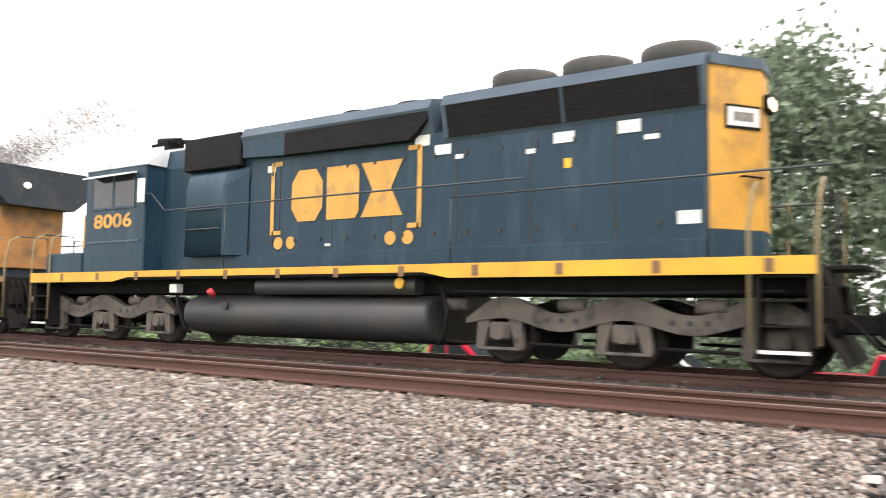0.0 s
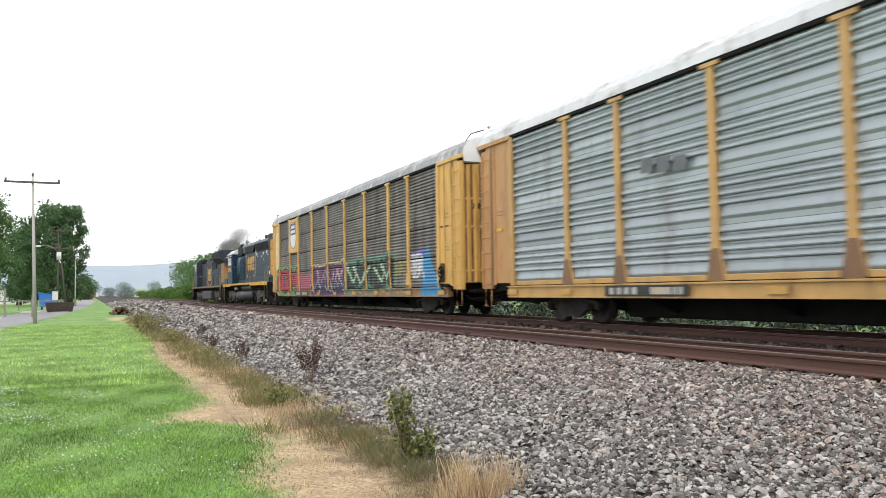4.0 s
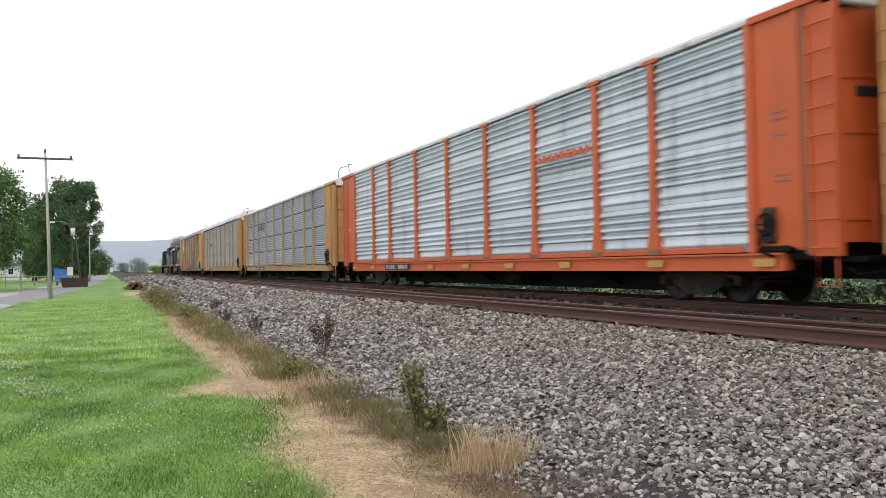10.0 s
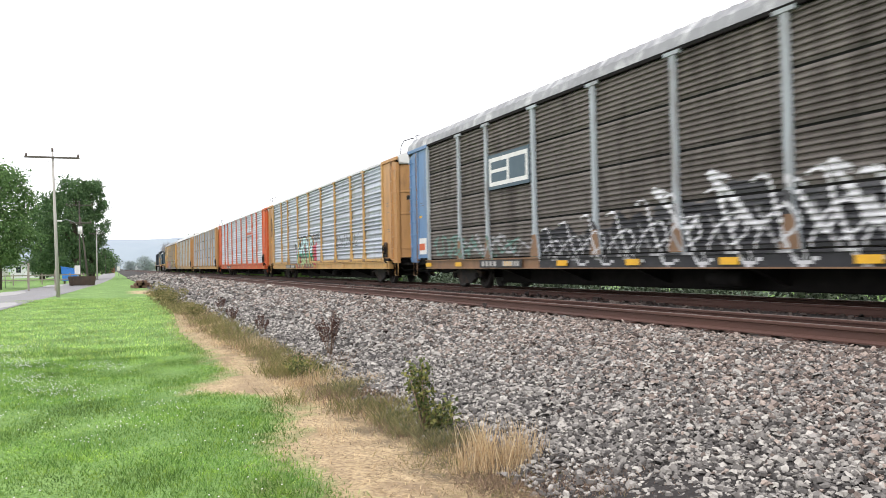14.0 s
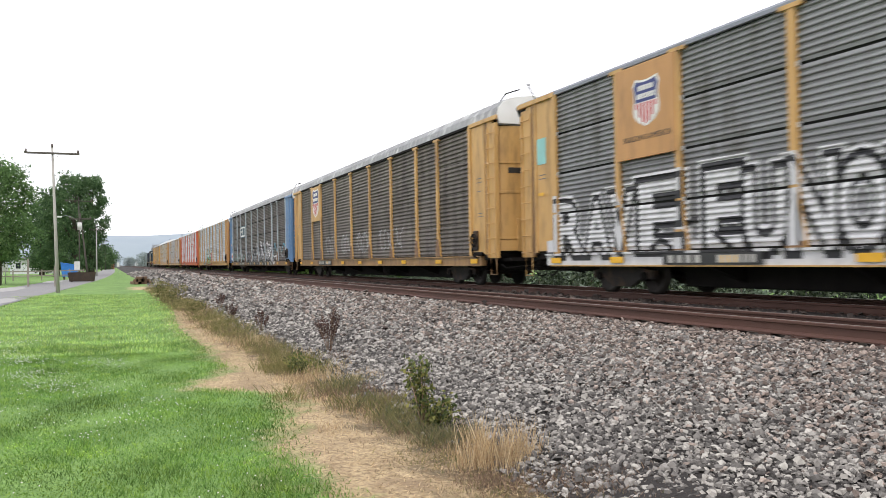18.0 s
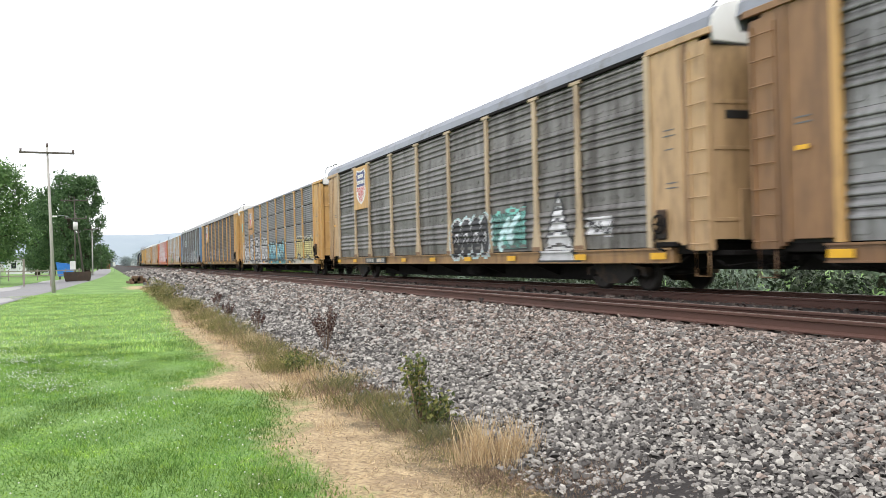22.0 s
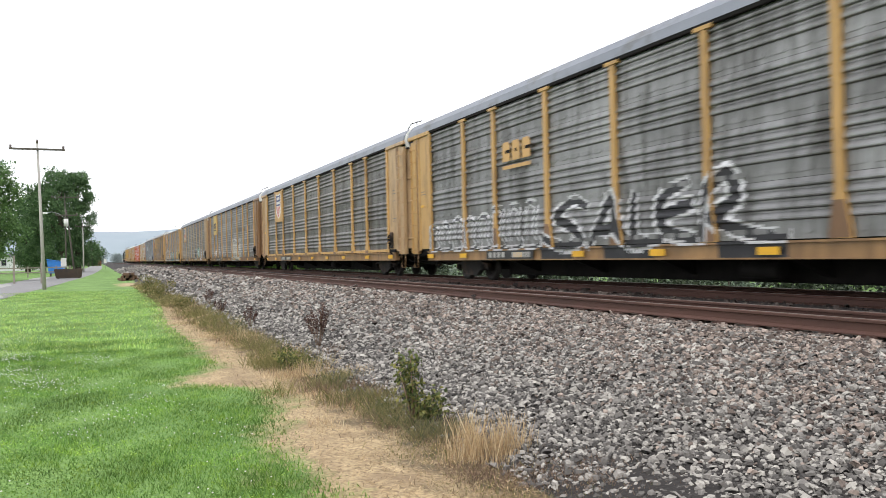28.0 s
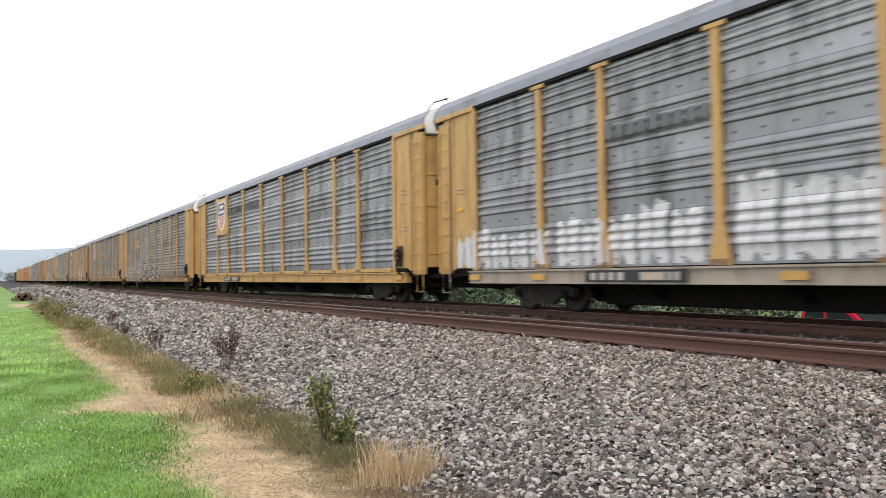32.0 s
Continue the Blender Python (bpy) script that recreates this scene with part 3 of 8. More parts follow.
def autorack(label, body, steel, sill, style, roof_mat, high_roof, posts=None, extras=None, pads=None):
    """Enclosed car carrier; its origin is on the rail under its middle, and it runs towards +y."""
    posts = posts or body
    car = thing("autorack_car", label, "rail car", (TRAIN_X, 0, RAIL_Z), group="train cars")
    # near-black filler box: paints the darkness seen through gaps between the sheets
    part("gap_backing", Mesh().box(-1.50, 1.50, -13.4, 13.4, Z_SILL1, Z_EAVE), M_GAP_SHADE, car)
    # floor sills and belly
    for s in (-1, 1):
        m = Mesh()
        xo, xi = s * 1.61, s * 1.40
        m.box(min(xo, xi), max(xo, xi), -12.6, 12.2, Z_SILL0, Z_SILL1 - 0.02, 0.015)
        m.box(min(xo, xo + s * 0.05), max(xo, xo + s * 0.05), -12.6, 12.2, Z_SILL1 - 0.06, Z_SILL1 - 0.02)
        m.box(min(xo, xo + s * 0.04), max(xo, xo + s * 0.04), -12.6, 12.2, Z_SILL0, Z_SILL0 + 0.03)
        part("side_sill", m, sill, car)
    part("center_sill", Mesh().box(-0.5, 0.5, -8.4, 8.4, 0.19, 0.66, 0.03).box(-0.35, 0.35, -13.9, 13.9, 0.5, 0.9), M_GRIME, car)
    for y in (-6.5, -3.2, 0.2, 3.4, 6.6):
        part("crossbearer", Mesh().prism([(-1.45, 0.66), (1.45, 0.66), (0.5, 0.3), (-0.5, 0.3)], "y", y - 0.06, y + 0.06), M_GRIME, car)
    part("brake_reservoir", Mesh().tube([(-0.95, -2.6, 0.45), (-0.95, -1.7, 0.45)], 0.17, 14), M_GRIME, car)
    for y in (-9.9, 9.9):
        freight_truck(car, y)
    # roof
    if high_roof:
        prof = [(1.62, Z_EAVE + 0.06), (1.56, Z_EAVE + 0.30), (1.36, Z_EAVE + 0.52), (0.95, Z_EAVE + 0.66), (0.4, Z_EAVE + 0.72)]
    else:
        prof = [(1.60, Z_EAVE + 0.04), (1.50, Z_EAVE + 0.15), (1.0, Z_EAVE + 0.34), (0.5, Z_EAVE + 0.50), (0.12, Z_EAVE + 0.58)]
    prof = prof + [(-x, z) for x, z in prof[::-1]]
    rib = 0.004 if roof_mat is M_ROOF else 0.018
    m = Mesh()
    rings = []
    y = -13.75
    while y < 13.75:
        for dy, k in ((0, 0), (0.10, rib), (0.19, rib), (0.29, 0)):
            rings.append([(x * (1 + k * 0.3), y + dy, z + k) for x, z in prof])
        y += 0.398
    m.rings(rings, False, False, False)
    for yy in (-13.75, rings[-1][0][1]):
        k = len(m.v)
        m.v += [(x, yy, z) for x, z in prof] + [(1.5, yy, Z_EAVE - 0.2), (-1.5, yy, Z_EAVE - 0.2)][::1]
        m.face([k + i for i in range(len(prof))] + [k + len(prof) + 1, k + len(prof)])
        e = 1 if yy > 0 else -1
        arch = [(x * 0.97, z + 0.012) for x, z in prof] + [(-1.5, Z_EAVE - 0.16), (1.5, Z_EAVE - 0.16)]
        part("roof_end", Mesh().prism(arch, "y", min(yy + e * 0.006, yy + e * 0.05), max(yy + e * 0.006, yy + e * 0.05)), M_ROOFEND, car, "white translucent end sheet")
    part("roof", m, roof_mat, car)
    for s in (-1, 1):
        part("eave_rail", Mesh().box(min(s * 1.56, s * 1.64), max(s * 1.56, s * 1.64), -13.7, 13.7, Z_EAVE - 0.02, Z_EAVE + 0.07, 0.01), M_GRIME if high_roof else roof_mat, car)
    # side sheets bay by bay
    edges = [HALF]
    for b in BAYS:
        edges.append(edges[-1] - b)
    rows = 4
    hgt = (Z_EAVE - Z_SILL1) / rows
    car["sheet"] = style
    for b in range(9):
        y1, y0 = edges[b] - 0.02, edges[b + 1] + 0.02
        for r in range(rows):
            part("side_panel", Mesh().strip([(-SHEET - d, z) for d, z in side_profile(style, r)], y0, y1), steel, car)
        part("side_panel", Mesh().strip([(SHEET + d, z) for r in range(rows) for d, z in side_profile(style, r)], y0, y1), steel, car)
        if style == "rows" and not high_roof:
            clip = Mesh()
            for r in range(1, rows):
                for yy in (y0 + 0.06, y1 - 0.06):
                    clip.box(-1.625, -1.575, yy - 0.03, yy + 0.03, Z_SILL1 + r * hgt - 0.045, Z_SILL1 + r * hgt + 0.045)
            part("panel_clip", clip, M_ROOF_WHITE, car)["kind"] = "stuff"
    # pressed pads along the flat foot of each row of sheets
    if style == "plain" and pads:
        ln, ht, step = pads
        for y1, y0 in zip(edges, edges[1:]):
            n = max(2, int((y1 - y0 - 0.3) / step))
            for r in range(4):
                zc = Z_SILL1 + r * (Z_EAVE - Z_SILL1) / 4 + 0.15
                m = Mesh()
                for i in range(n):
                    yc = y0 + (y1 - y0) * (i + 0.5) / n
                    m.prism([(yc - ln, zc - ht * 0.5), (yc - ln * 0.8, zc - ht), (yc + ln * 0.8, zc - ht), (yc + ln, zc - ht * 0.5), (yc + ln, zc + ht * 0.5), (yc + ln * 0.8, zc + ht), (yc - ln * 0.8, zc + ht), (yc - ln, zc + ht * 0.5)], "x", -SHEET - 0.014, -SHEET - 0.002)
                part("pressed_pad", m, steel if ln > 0.1 else M_GRIME, car)["kind"] = "stuff"
    # posts, flared towards the foot
    for i, y in enumerate(edges):
        for s in (-1, 1):
            w = 0.085
            m = Mesh()
            out = [(y - w, Z_EAVE - 0.02), (y + w, Z_EAVE - 0.02), (y + w, 1.75), (y + 0.20, 1.10), (y + 0.20, 0.99), (y - 0.20, 0.99), (y - 0.20, 1.10), (y - w, 1.75)]
            if i in (0, 9):
                out = [(y - w, Z_EAVE), (y + w, Z_EAVE), (y + w, 0.99), (y - w, 0.99)]
            m.prism(out, "x", min(s * 1.57, s * 1.65), max(s * 1.57, s * 1.65))
            if 0 < i < 9:
                m.box(min(s * 1.57, s * 1.665), max(s * 1.57, s * 1.665), y - 0.24, y + 0.24, Z_EAVE - 0.07, Z_EAVE + 0.01)
            part("post", m, posts, car)
            if 0 < i < 9 and s < 0:
                part("post_foot", Mesh().prism([(y - 0.2, 1.0), (y + 0.2, 1.0), (y + 0.2, 1.10), (y + 0.1, 1.6), (y - 0.1, 1.6), (y - 0.2, 1.10)] if steel in (M_COOL_DARK, M_BROWN, M_GALV_DULL) else [(y - 0.2, 1.0), (y + 0.2, 1.0), (y + 0.2, 1.1), (y - 0.2, 1.1)], "x", -1.656, -1.651), M_SILL_RUST, car)
    # ends: flat corner panels, ladders, curved doors
    for e in (-1, 1):
        ya, yb = e * HALF, e * 13.45
        for s in (-1, 1):
            m = Mesh()
            m.box(min(s * 1.52, s * 1.60), max(s * 1.52, s * 1.60), min(ya, yb), max(ya, yb), Z_SILL1 + 0.06, Z_EAVE - 0.03, 0.01)
            m.box(min(s * 1.58, s * 1.66), max(s * 1.58, s * 1.66), min(ya, e * 13.84), max(ya, e * 13.84), Z_EAVE - 0.05, Z_EAVE + 0.08, 0.01)
            yc = e * 12.95
            m.box(min(s * 1.59, s * 1.63), max(s * 1.59, s * 1.63), yc - 0.05, yc + 0.05, Z_SILL1 + 0.02, Z_EAVE - 0.05)
            part("end_panel", m, body, car)
            if s < 0:
                ladder(car, -1.62, e * 13.42 - 0.25, e * 13.42 + 0.25, 0.92, Z_EAVE - 0.25, 9, body)
                part("corner_post", Mesh().box(-1.62, -1.52, min(e * 13.05, e * 13.12), max(e * 13.05, e * 13.12), 0.95, Z_EAVE - 0.06), M_SILL_RUST, car)
                part("corner_plate", Mesh().box(-1.60, -1.50, e * 13.44 - 0.28, e * 13.44 + 0.28, 0.90, Z_EAVE - 0.12, 0.01), body, car)
        arc = [(1.52 * math.cos(a), e * (13.55 + 0.28 * math.sin(a))) for a in [math.pi * i / 14 for i in range(15)]]
        door = Mesh().rings([[(x, y, z) for x, y in arc] for z in (1.12, 2.9, 2.93, Z_EAVE - 0.22)], False, False, True)
        part("end_door", door, body, car)
        for z in (1.5, 2.9, 3.8):
            part("door_band", Mesh().rings([[(x * 1.008, y + e * d, z + h) for x, y in arc] for d, h in ((0, -0.04), (0.02, -0.03), (0.02, 0.03), (0, 0.04))], False, False, False), body, car)
        slot = [(x, y) for x, y in arc if -1.25 < x < -0.35]
        part("door_slot", Mesh().rings([[(x * 1.006, y + e * d, 3.56 + h) for x, y in slot] for d, h in ((0.004, -0.085), (0.012, -0.08), (0.012, 0.08), (0.004, 0.085))], False, False, False), M_BLACK, car, "black slot opening")
        part("end_door_hatch", Mesh().box(-0.95, -0.45, min(e * 13.78, e * 13.84), max(e * 13.78, e * 13.84), 1.1, 2.1, 0.01), body, car)
        # Deck and platform are black: shade between coupled cars is in the colour.
        part("end_deck", Mesh().box(-1.48, 1.48, min(e * 12.1, e * 13.45), max(e * 12.1, e * 13.45), 0.84, 1.06, 0.02), M_GRIME, car, "dark end deck with the shade between cars painted in")
        part("end_platform", Mesh().box(-1.25, 1.25, min(e * 13.3, e * 13.9), max(e * 13.3, e * 13.9), 0.80, 0.90, 0.01), M_GRIME, car)
        part("hand_brake_rod", Mesh().tube([(-1.3, e * 12.7, 0.8), (-1.25, e * 12.3, 0.6), (-1.1, e * 11.4, 0.5)], 0.03, 6), M_GRIME, car)
        part("coupler", Mesh().box(-0.12, 0.12, min(e * 13.6, e * 14.3), max(e * 13.6, e * 14.3), 0.62, 0.88, 0.03).box(-0.2, 0.16, min(e * 14.15, e * 14.38), max(e * 14.15, e * 14.38), 0.56, 0.94, 0.04), M_GRIME, car)
        part("air_hose", Mesh().tube([(-0.35, e * 13.7, 0.7), (-0.4, e * 13.95, 0.45), (-0.38, e * 14.2, 0.33), (-0.3, e * 14.38, 0.4)], 0.025, 6), M_GRIME, car)
        part("uncoupling_lever", Mesh().tube([(-1.5, e * 13.75, 0.72), (-1.4, e * 13.85, 0.6), (-0.3, e * 13.88, 0.68), (-0.1, e * 14.1, 0.8)], 0.016, 6), M_GRIME, car)
        part("step", Mesh().tube([(-1.58, e * 13.25, 0.95), (-1.58, e * 13.25, 0.40), (-1.58, e * 13.62, 0.40), (-1.58, e * 13.62, 0.95)], 0.018, 6), sill, car)
        # hoop over the gap
        hoop = Mesh().tube([(-1.3, e * 13.4, Z_EAVE + 0.2), (-1.35, e * 13.62, Z_EAVE + 0.55), (-1.3, e * 13.85, Z_EAVE + 0.72), (-1.0, e * 14.2, Z_EAVE + 0.80)], 0.018, 6)
        part("roof_hoop", hoop, M_GRIME, car)
    # hand brake at the trailing end
    rim = [(-1.72, -12.3 + 0.19 * math.cos(a), 1.48 + 0.19 * math.sin(a)) for a in [math.pi * i / 8 for i in range(17)]]
    wheel = Mesh().tube(rim, 0.022, 6).tube([(-1.6, -12.3, 1.48), (-1.75, -12.3, 1.48)], 0.05, 8)
    for i in range(5):
        wheel.tube([(-1.72, -12.3, 1.48), rim[i * 3]], 0.014, 5)
    bw = part("brake_wheel", wheel, M_GRIME, car, "black spoked hand brake wheel")
    part("brake_housing", Mesh().box(-1.68, -1.6, -12.46, -12.16, 1.15, 1.78, 0.03), M_TRUCK, bw)
    part("brake_chain", Mesh().tube([(-1.66, -12.2, 1.4), (-1.68, -12.12, 1.15), (-1.66, -12.2, 0.98), (-1.64, -12.4, 0.92)], 0.035, 6).box(-1.66, -1.6, -12.75, -12.1, 1.0, 1.1, 0.01), M_GRIME, bw)
    # low curb along the foot of the side sheets, between the posts
    for b in CURBS.get(extras, ()):
        part("curb", Mesh().box(-1.645, -1.60, edges[b + 1] + 0.24, edges[b] - 0.24, Z_SILL1 - 0.005, Z_SILL1 + 0.11, 0.01), posts, car)
    # small stencils and reflectors, unreadable lettering as bars
    for y in (11.9, 9.3, 5.8, 2.9, 0.0, -2.9, -5.8, -9.3, -12.2):
        part("reflector", Mesh().box(-1.672, -1.664, y - 0.24, y + 0.24, Z_SILL0 + 0.08, Z_SILL0 + 0.22), M_REFLECT if steel in (M_BROWN, M_SLATE, M_WEATHER, M_COOL_DARK) else M_REFLECT_DULL, car)
    part("warning_plate", Mesh().box(-1.668, -1.66, 12.45, 12.72, 2.55, 2.63), M_REFLECT, car)
    part("marking_ground", Mesh().box(-1.668, -1.662, 5.0, 7.7, Z_SILL0 + 0.04, Z_SILL0 + 0.27), M_BLACK, car)
    bars = Mesh()
    for i in range(4):
        bars.box(-1.676, -1.669, 7.36 - i * 0.26, 7.52 - i * 0.26, Z_SILL0 + 0.08, Z_SILL0 + 0.23)
    for i in range(6):
        bars.box(-1.676, -1.669, 6.02 - i * 0.17, 6.13 - i * 0.17, Z_SILL0 + 0.08, Z_SILL0 + 0.23)
    part("marking", bars, M_OFFWHITE, car, "pale stencilled marking too blurred to read")["kind"] = "stuff"
    bars = Mesh()
    for (yy, z, w) in ((12.6, 3.1, 0.3), (12.6, 3.0, 0.34), (-12.55, 3.4, 0.32), (-12.55, 3.28, 0.36), (-12.55, 3.0, 0.25), (-12.6, 2.3, 0.3), (-12.6, 2.2, 0.34)):
        bars.box(-1.608, -1.6, yy - w / 2, yy + w / 2, z, z + 0.022)
    part("stencil", bars, M_GREYMARK, car)["kind"] = "stuff"
    if extras:
        extras(car)
    del car["sheet"]
    return car


def yd(d):
    """Distance behind the front edge of the side sheets, as a place along the car."""
    return HALF - d


def patch(car, name, d0, d1, z0, z1, material, x=-1.668, t=0.006, label=""):
    return part(name, Mesh().box(x - t, x, yd(d1), yd(d0), z0, z1), material, car, label)


def shield_panel(car, d0=2.72, d1=4.72, stripes=True, panel=None, small=1.0, zc=4.16, foot=3.15):
    """Square painted panel with a railway shield of plain shapes."""
    y0, y1 = yd(d1), yd(d0)
    part("logo_panel", Mesh().box(-1.672, -1.60, y0, y1, foot, Z_EAVE - 0.05, 0.008), panel or M_YELLOW, car)
    yc, w, h = (y0 + y1) / 2 - 0.08, 0.64 * small, 0.75 * small
    half = [(0.0, 0.90), (0.45, 0.93), (0.80, 1.0), (1.0, 0.74), (0.90, 0.45), (0.88, 0.2), (0.98, -0.2), (0.92, -0.52), (0.6, -0.8), (0.0, -1.0)]
    ring = half + [(-u, v) for u, v in half[-2:0:-1]]
    place = lambda pts, k: [(yc + u * w * k, zc + v * h * k) for u, v in pts]
    part("shield_edge", Mesh().prism(place(ring, 1.07), "x", -1.677, -1.673), M_NAVY if not stripes else M_WHITE, car)
    part("shield", Mesh().prism(place(ring, 1.0), "x", -1.682, -1.6775), M_WHITE, car)
    top = half[:6] + [(0.88, 0.02)]
    part("shield_top", Mesh().prism(place(top + [(-u, v) for u, v in top[::-1] if u], 0.96), "x", -1.688, -1.683), M_NAVY, car)
    for v0, v1, u0, n in ((0.52, 0.74, 0.62, 5), (0.16, 0.38, 0.74, 7)):
        for i in range(n):
            a = -u0 + 2 * u0 * i / n
            part("shield_mark", Mesh().box(-1.694, -1.689, yc + a * w, yc + (a + 1.55 * u0 / n) * w, zc + v0 * h, zc + v1 * h), M_WHITE, car)
    if stripes:
        for i in range(-3, 4):
            low = -(0.94 - 0.075 * i * i)
            part("shield_stripe", Mesh().box(-1.688, -1.683, yc + (i * 0.26 - 0.065) * w, yc + (i * 0.26 + 0.065) * w, zc + low * h, zc - 0.02 * h), M_RED, car)


M_PALEYELLOW = mat("pale_yellow_panel", (0.66, 0.47, 0.14), (0.56, 0.38, 0.11), 0.5, 0, 3, bump=0.05, dirt=(0.35, 0.25, 0.1), dirt_amount=0.3)
M_NAVY = mat("navy_paint", (0.03, 0.045, 0.17), (0.05, 0.06, 0.2), 0.5, 0, 4, bump=0.05)
SPRAY = {k: mat("spray_" + k, c, tuple(0.75 * q for q in c), 0.55, 0, 3, (1, 1, 0.5), 30, 0.04, dirt=tuple(0.5 * q + 0.05 for q in c), dirt_amount=0.3, dirt_scale=3)
         for k, c in dict(white=(0.66, 0.66, 0.68), black=(0.02, 0.02, 0.025), red=(0.52, 0.03, 0.07), green=(0.12, 0.46, 0.17), teal=(0.06, 0.36, 0.44), blue=(0.06, 0.20, 0.48), purple=(0.20, 0.05, 0.22),
                          yellow=(0.60, 0.52, 0.20), pink=(0.42, 0.10, 0.16), dark_green=(0.07, 0.20, 0.12), aqua=(0.30, 0.62, 0.60), grey=(0.35, 0.35, 0.36), navy=(0.035, 0.04, 0.10), magenta=(0.30, 0.05, 0.17), grey_green=(0.20, 0.21, 0.16), teal_grey=(0.14, 0.26, 0.22), pale_green=(0.42, 0.60, 0.40),
                          orange=(0.62, 0.30, 0.07), olive=(0.34, 0.29, 0.07), violet=(0.15, 0.15, 0.50), ice=(0.55, 0.76, 0.78), jade=(0.05, 0.40, 0.24), lime=(0.46, 0.60, 0.30), charcoal=(0.05, 0.05, 0.055), butter=(0.60, 0.52, 0.22), cream=(0.58, 0.56, 0.50), mint=(0.22, 0.66, 0.58), sky=(0.12, 0.42, 0.55), azure=(0.06, 0.30, 0.56)).items()}


def spray(name, car, polys, material, lift, parent=None, label="", zmin=0.0, zmax=9.0):
    """Paint that clings to the ribbed sheets, posts and sill: thin strips that follow the relief, left out at the open joints."""
    m = Mesh()
    style = car["sheet"]
    levels = [[(0.065, 0.68), (0.065, 0.80), (0.065, 0.932), (0.117, 0.937), (0.117, 0.982), (0.06, 0.99)]] + [side_profile(style, r) for r in range(4)]
    posts = [HALF]
    for b in BAYS:
        posts.append(posts[-1] - b)
    tops = min(zmax, max(z for p in polys for _, z in p))
    lows = max(zmin, min(z for p in polys for _, z in p))
    for prof in levels:
        fine = []
        for (d0, z0), (d1, z1) in zip(prof, prof[1:]):
            k = max(1, int((z1 - z0) / 0.045))
            fine += [(d0 + (d1 - d0) * i / k, z0 + (z1 - z0) * i / k) for i in range(k)]
        fine.append(prof[-1])
        for (d0, z0), (d1, z1) in zip(fine, fine[1:]):
            zm = (z0 + z1) / 2
            if zm < lows or zm > tops:
                continue
            spans = []
            for p in polys:
                xs = []
                for (ya, za), (yb, zb) in zip(p, p[1:] + p[:1]):
                    if (za > zm) != (zb > zm):
                        xs.append(ya + (yb - ya) * (zm - za) / (zb - za))
                xs.sort()
                spans += list(zip(xs[::2], xs[1::2]))
            spans.sort()
            joined = []
            for a, b in spans:
                if joined and a <= joined[-1][1]:
                    joined[-1][1] = max(b, joined[-1][1])
                else:
                    joined.append([a, b])
            for a, b in joined:
                for a2, b2 in ((max(a, HALF), b), (a, min(b, -HALF))):
                    if a2 < b2 and zm > Z_SILL1:
                        k = len(m.v)
                        m.v += [(-1.602 - lift, a2, z0), (-1.602 - lift, b2, z0), (-1.602 - lift, b2, z1), (-1.602 - lift, a2, z1)]
                        m.face([k, k + 1, k + 2, k + 3])
                k = len(m.v)
                m.v += [(-SHEET - d0 - lift, a, z0), (-SHEET - d0 - lift, b, z0), (-SHEET - d1 - lift, b, z1), (-SHEET - d1 - lift, a, z1)]
                m.face([k, k + 1, k + 2, k + 3])
                for yp in posts if zm > 1.0 else ():
                    w = 0.085 if zm > 1.75 or abs(yp) > HALF - 0.1 else 0.085 + 0.115 * min(1, (1.75 - zm) / 0.61)
                    a2, b2 = max(a, yp - w), min(b, yp + w)
                    if a2 < b2:
                        k = len(m.v)
                        m.v += [(-1.651 - lift, a2, z0), (-1.651 - lift, b2, z0), (-1.651 - lift, b2, z1), (-1.651 - lift, a2, z1)]
                        m.face([k, k + 1, k + 2, k + 3])
    ob = part(name, m, material, parent or car, label)
    ob["kind"] = "stuff"
    return ob


def blob_piece(car, d0, d1, z0, z1, n, fill, line, halo=None, seed=1, slant=0.15, style="fat"):
    """Spray-painted lettering that cannot be read: bars joined into letter-like marks, with outlines."""
    r = random.Random(seed)
    w = (d1 - d0) / n

    def bar(yc, zc, hw, hh, g, lean):
        pts = []
        for i in range(20):
            a = 2 * math.pi * i / 20
            c, s = math.cos(a), math.sin(a)
            q = 1 + 0.07 * math.sin(3 * a + yc * 5) + 0.05 * math.sin(5 * a + zc * 3)
            yy, zz = math.copysign(abs(c) ** 0.5, c) * (hw * q + g), math.copysign(abs(s) ** 0.5, s) * (hh * q + g)
            pts.append((yc + yy - lean * zz, zc + zz))
        return pts

    zc, hh = (z0 + z1) / 2, (z1 - z0) / 2
    thick = 0.21 if style == "fat" else 0.15
    bars = []
    for i in range(n):
        yc = yd(d0 + w * (i + 0.5))
        h, c = hh * r.uniform(0.84, 1.04), zc + r.uniform(-0.07, 0.07) * hh
        lean = slant + r.uniform(-0.12, 0.12)
        bars += [(yc + w * 0.27, c + r.uniform(-0.1, 0.1) * h, w * thick, h, lean), (yc - w * 0.25, c + r.uniform(-0.2, 0.2) * h, w * thick, h * r.uniform(0.7, 1.0), lean * r.uniform(-0.3, 1))]
        for q in r.sample((-0.82, -0.1, 0.15, 0.8), 2):
            bars.append((yc, c + q * h, w * 0.4, h * thick * 0.85, lean))
    g = spray("graffiti", car, [bar(*b[:4], 0.0, b[4]) for b in bars], fill, 0.009, label="spray-painted marks, unreadable")
    spray("outline", car, [bar(*b[:4], 0.10, b[4]) for b in bars], line, 0.006, g)
    if halo:
        spray("halo", car, [bar(*b[:4], 0.2, b[4]) for b in bars], halo, 0.003, g)


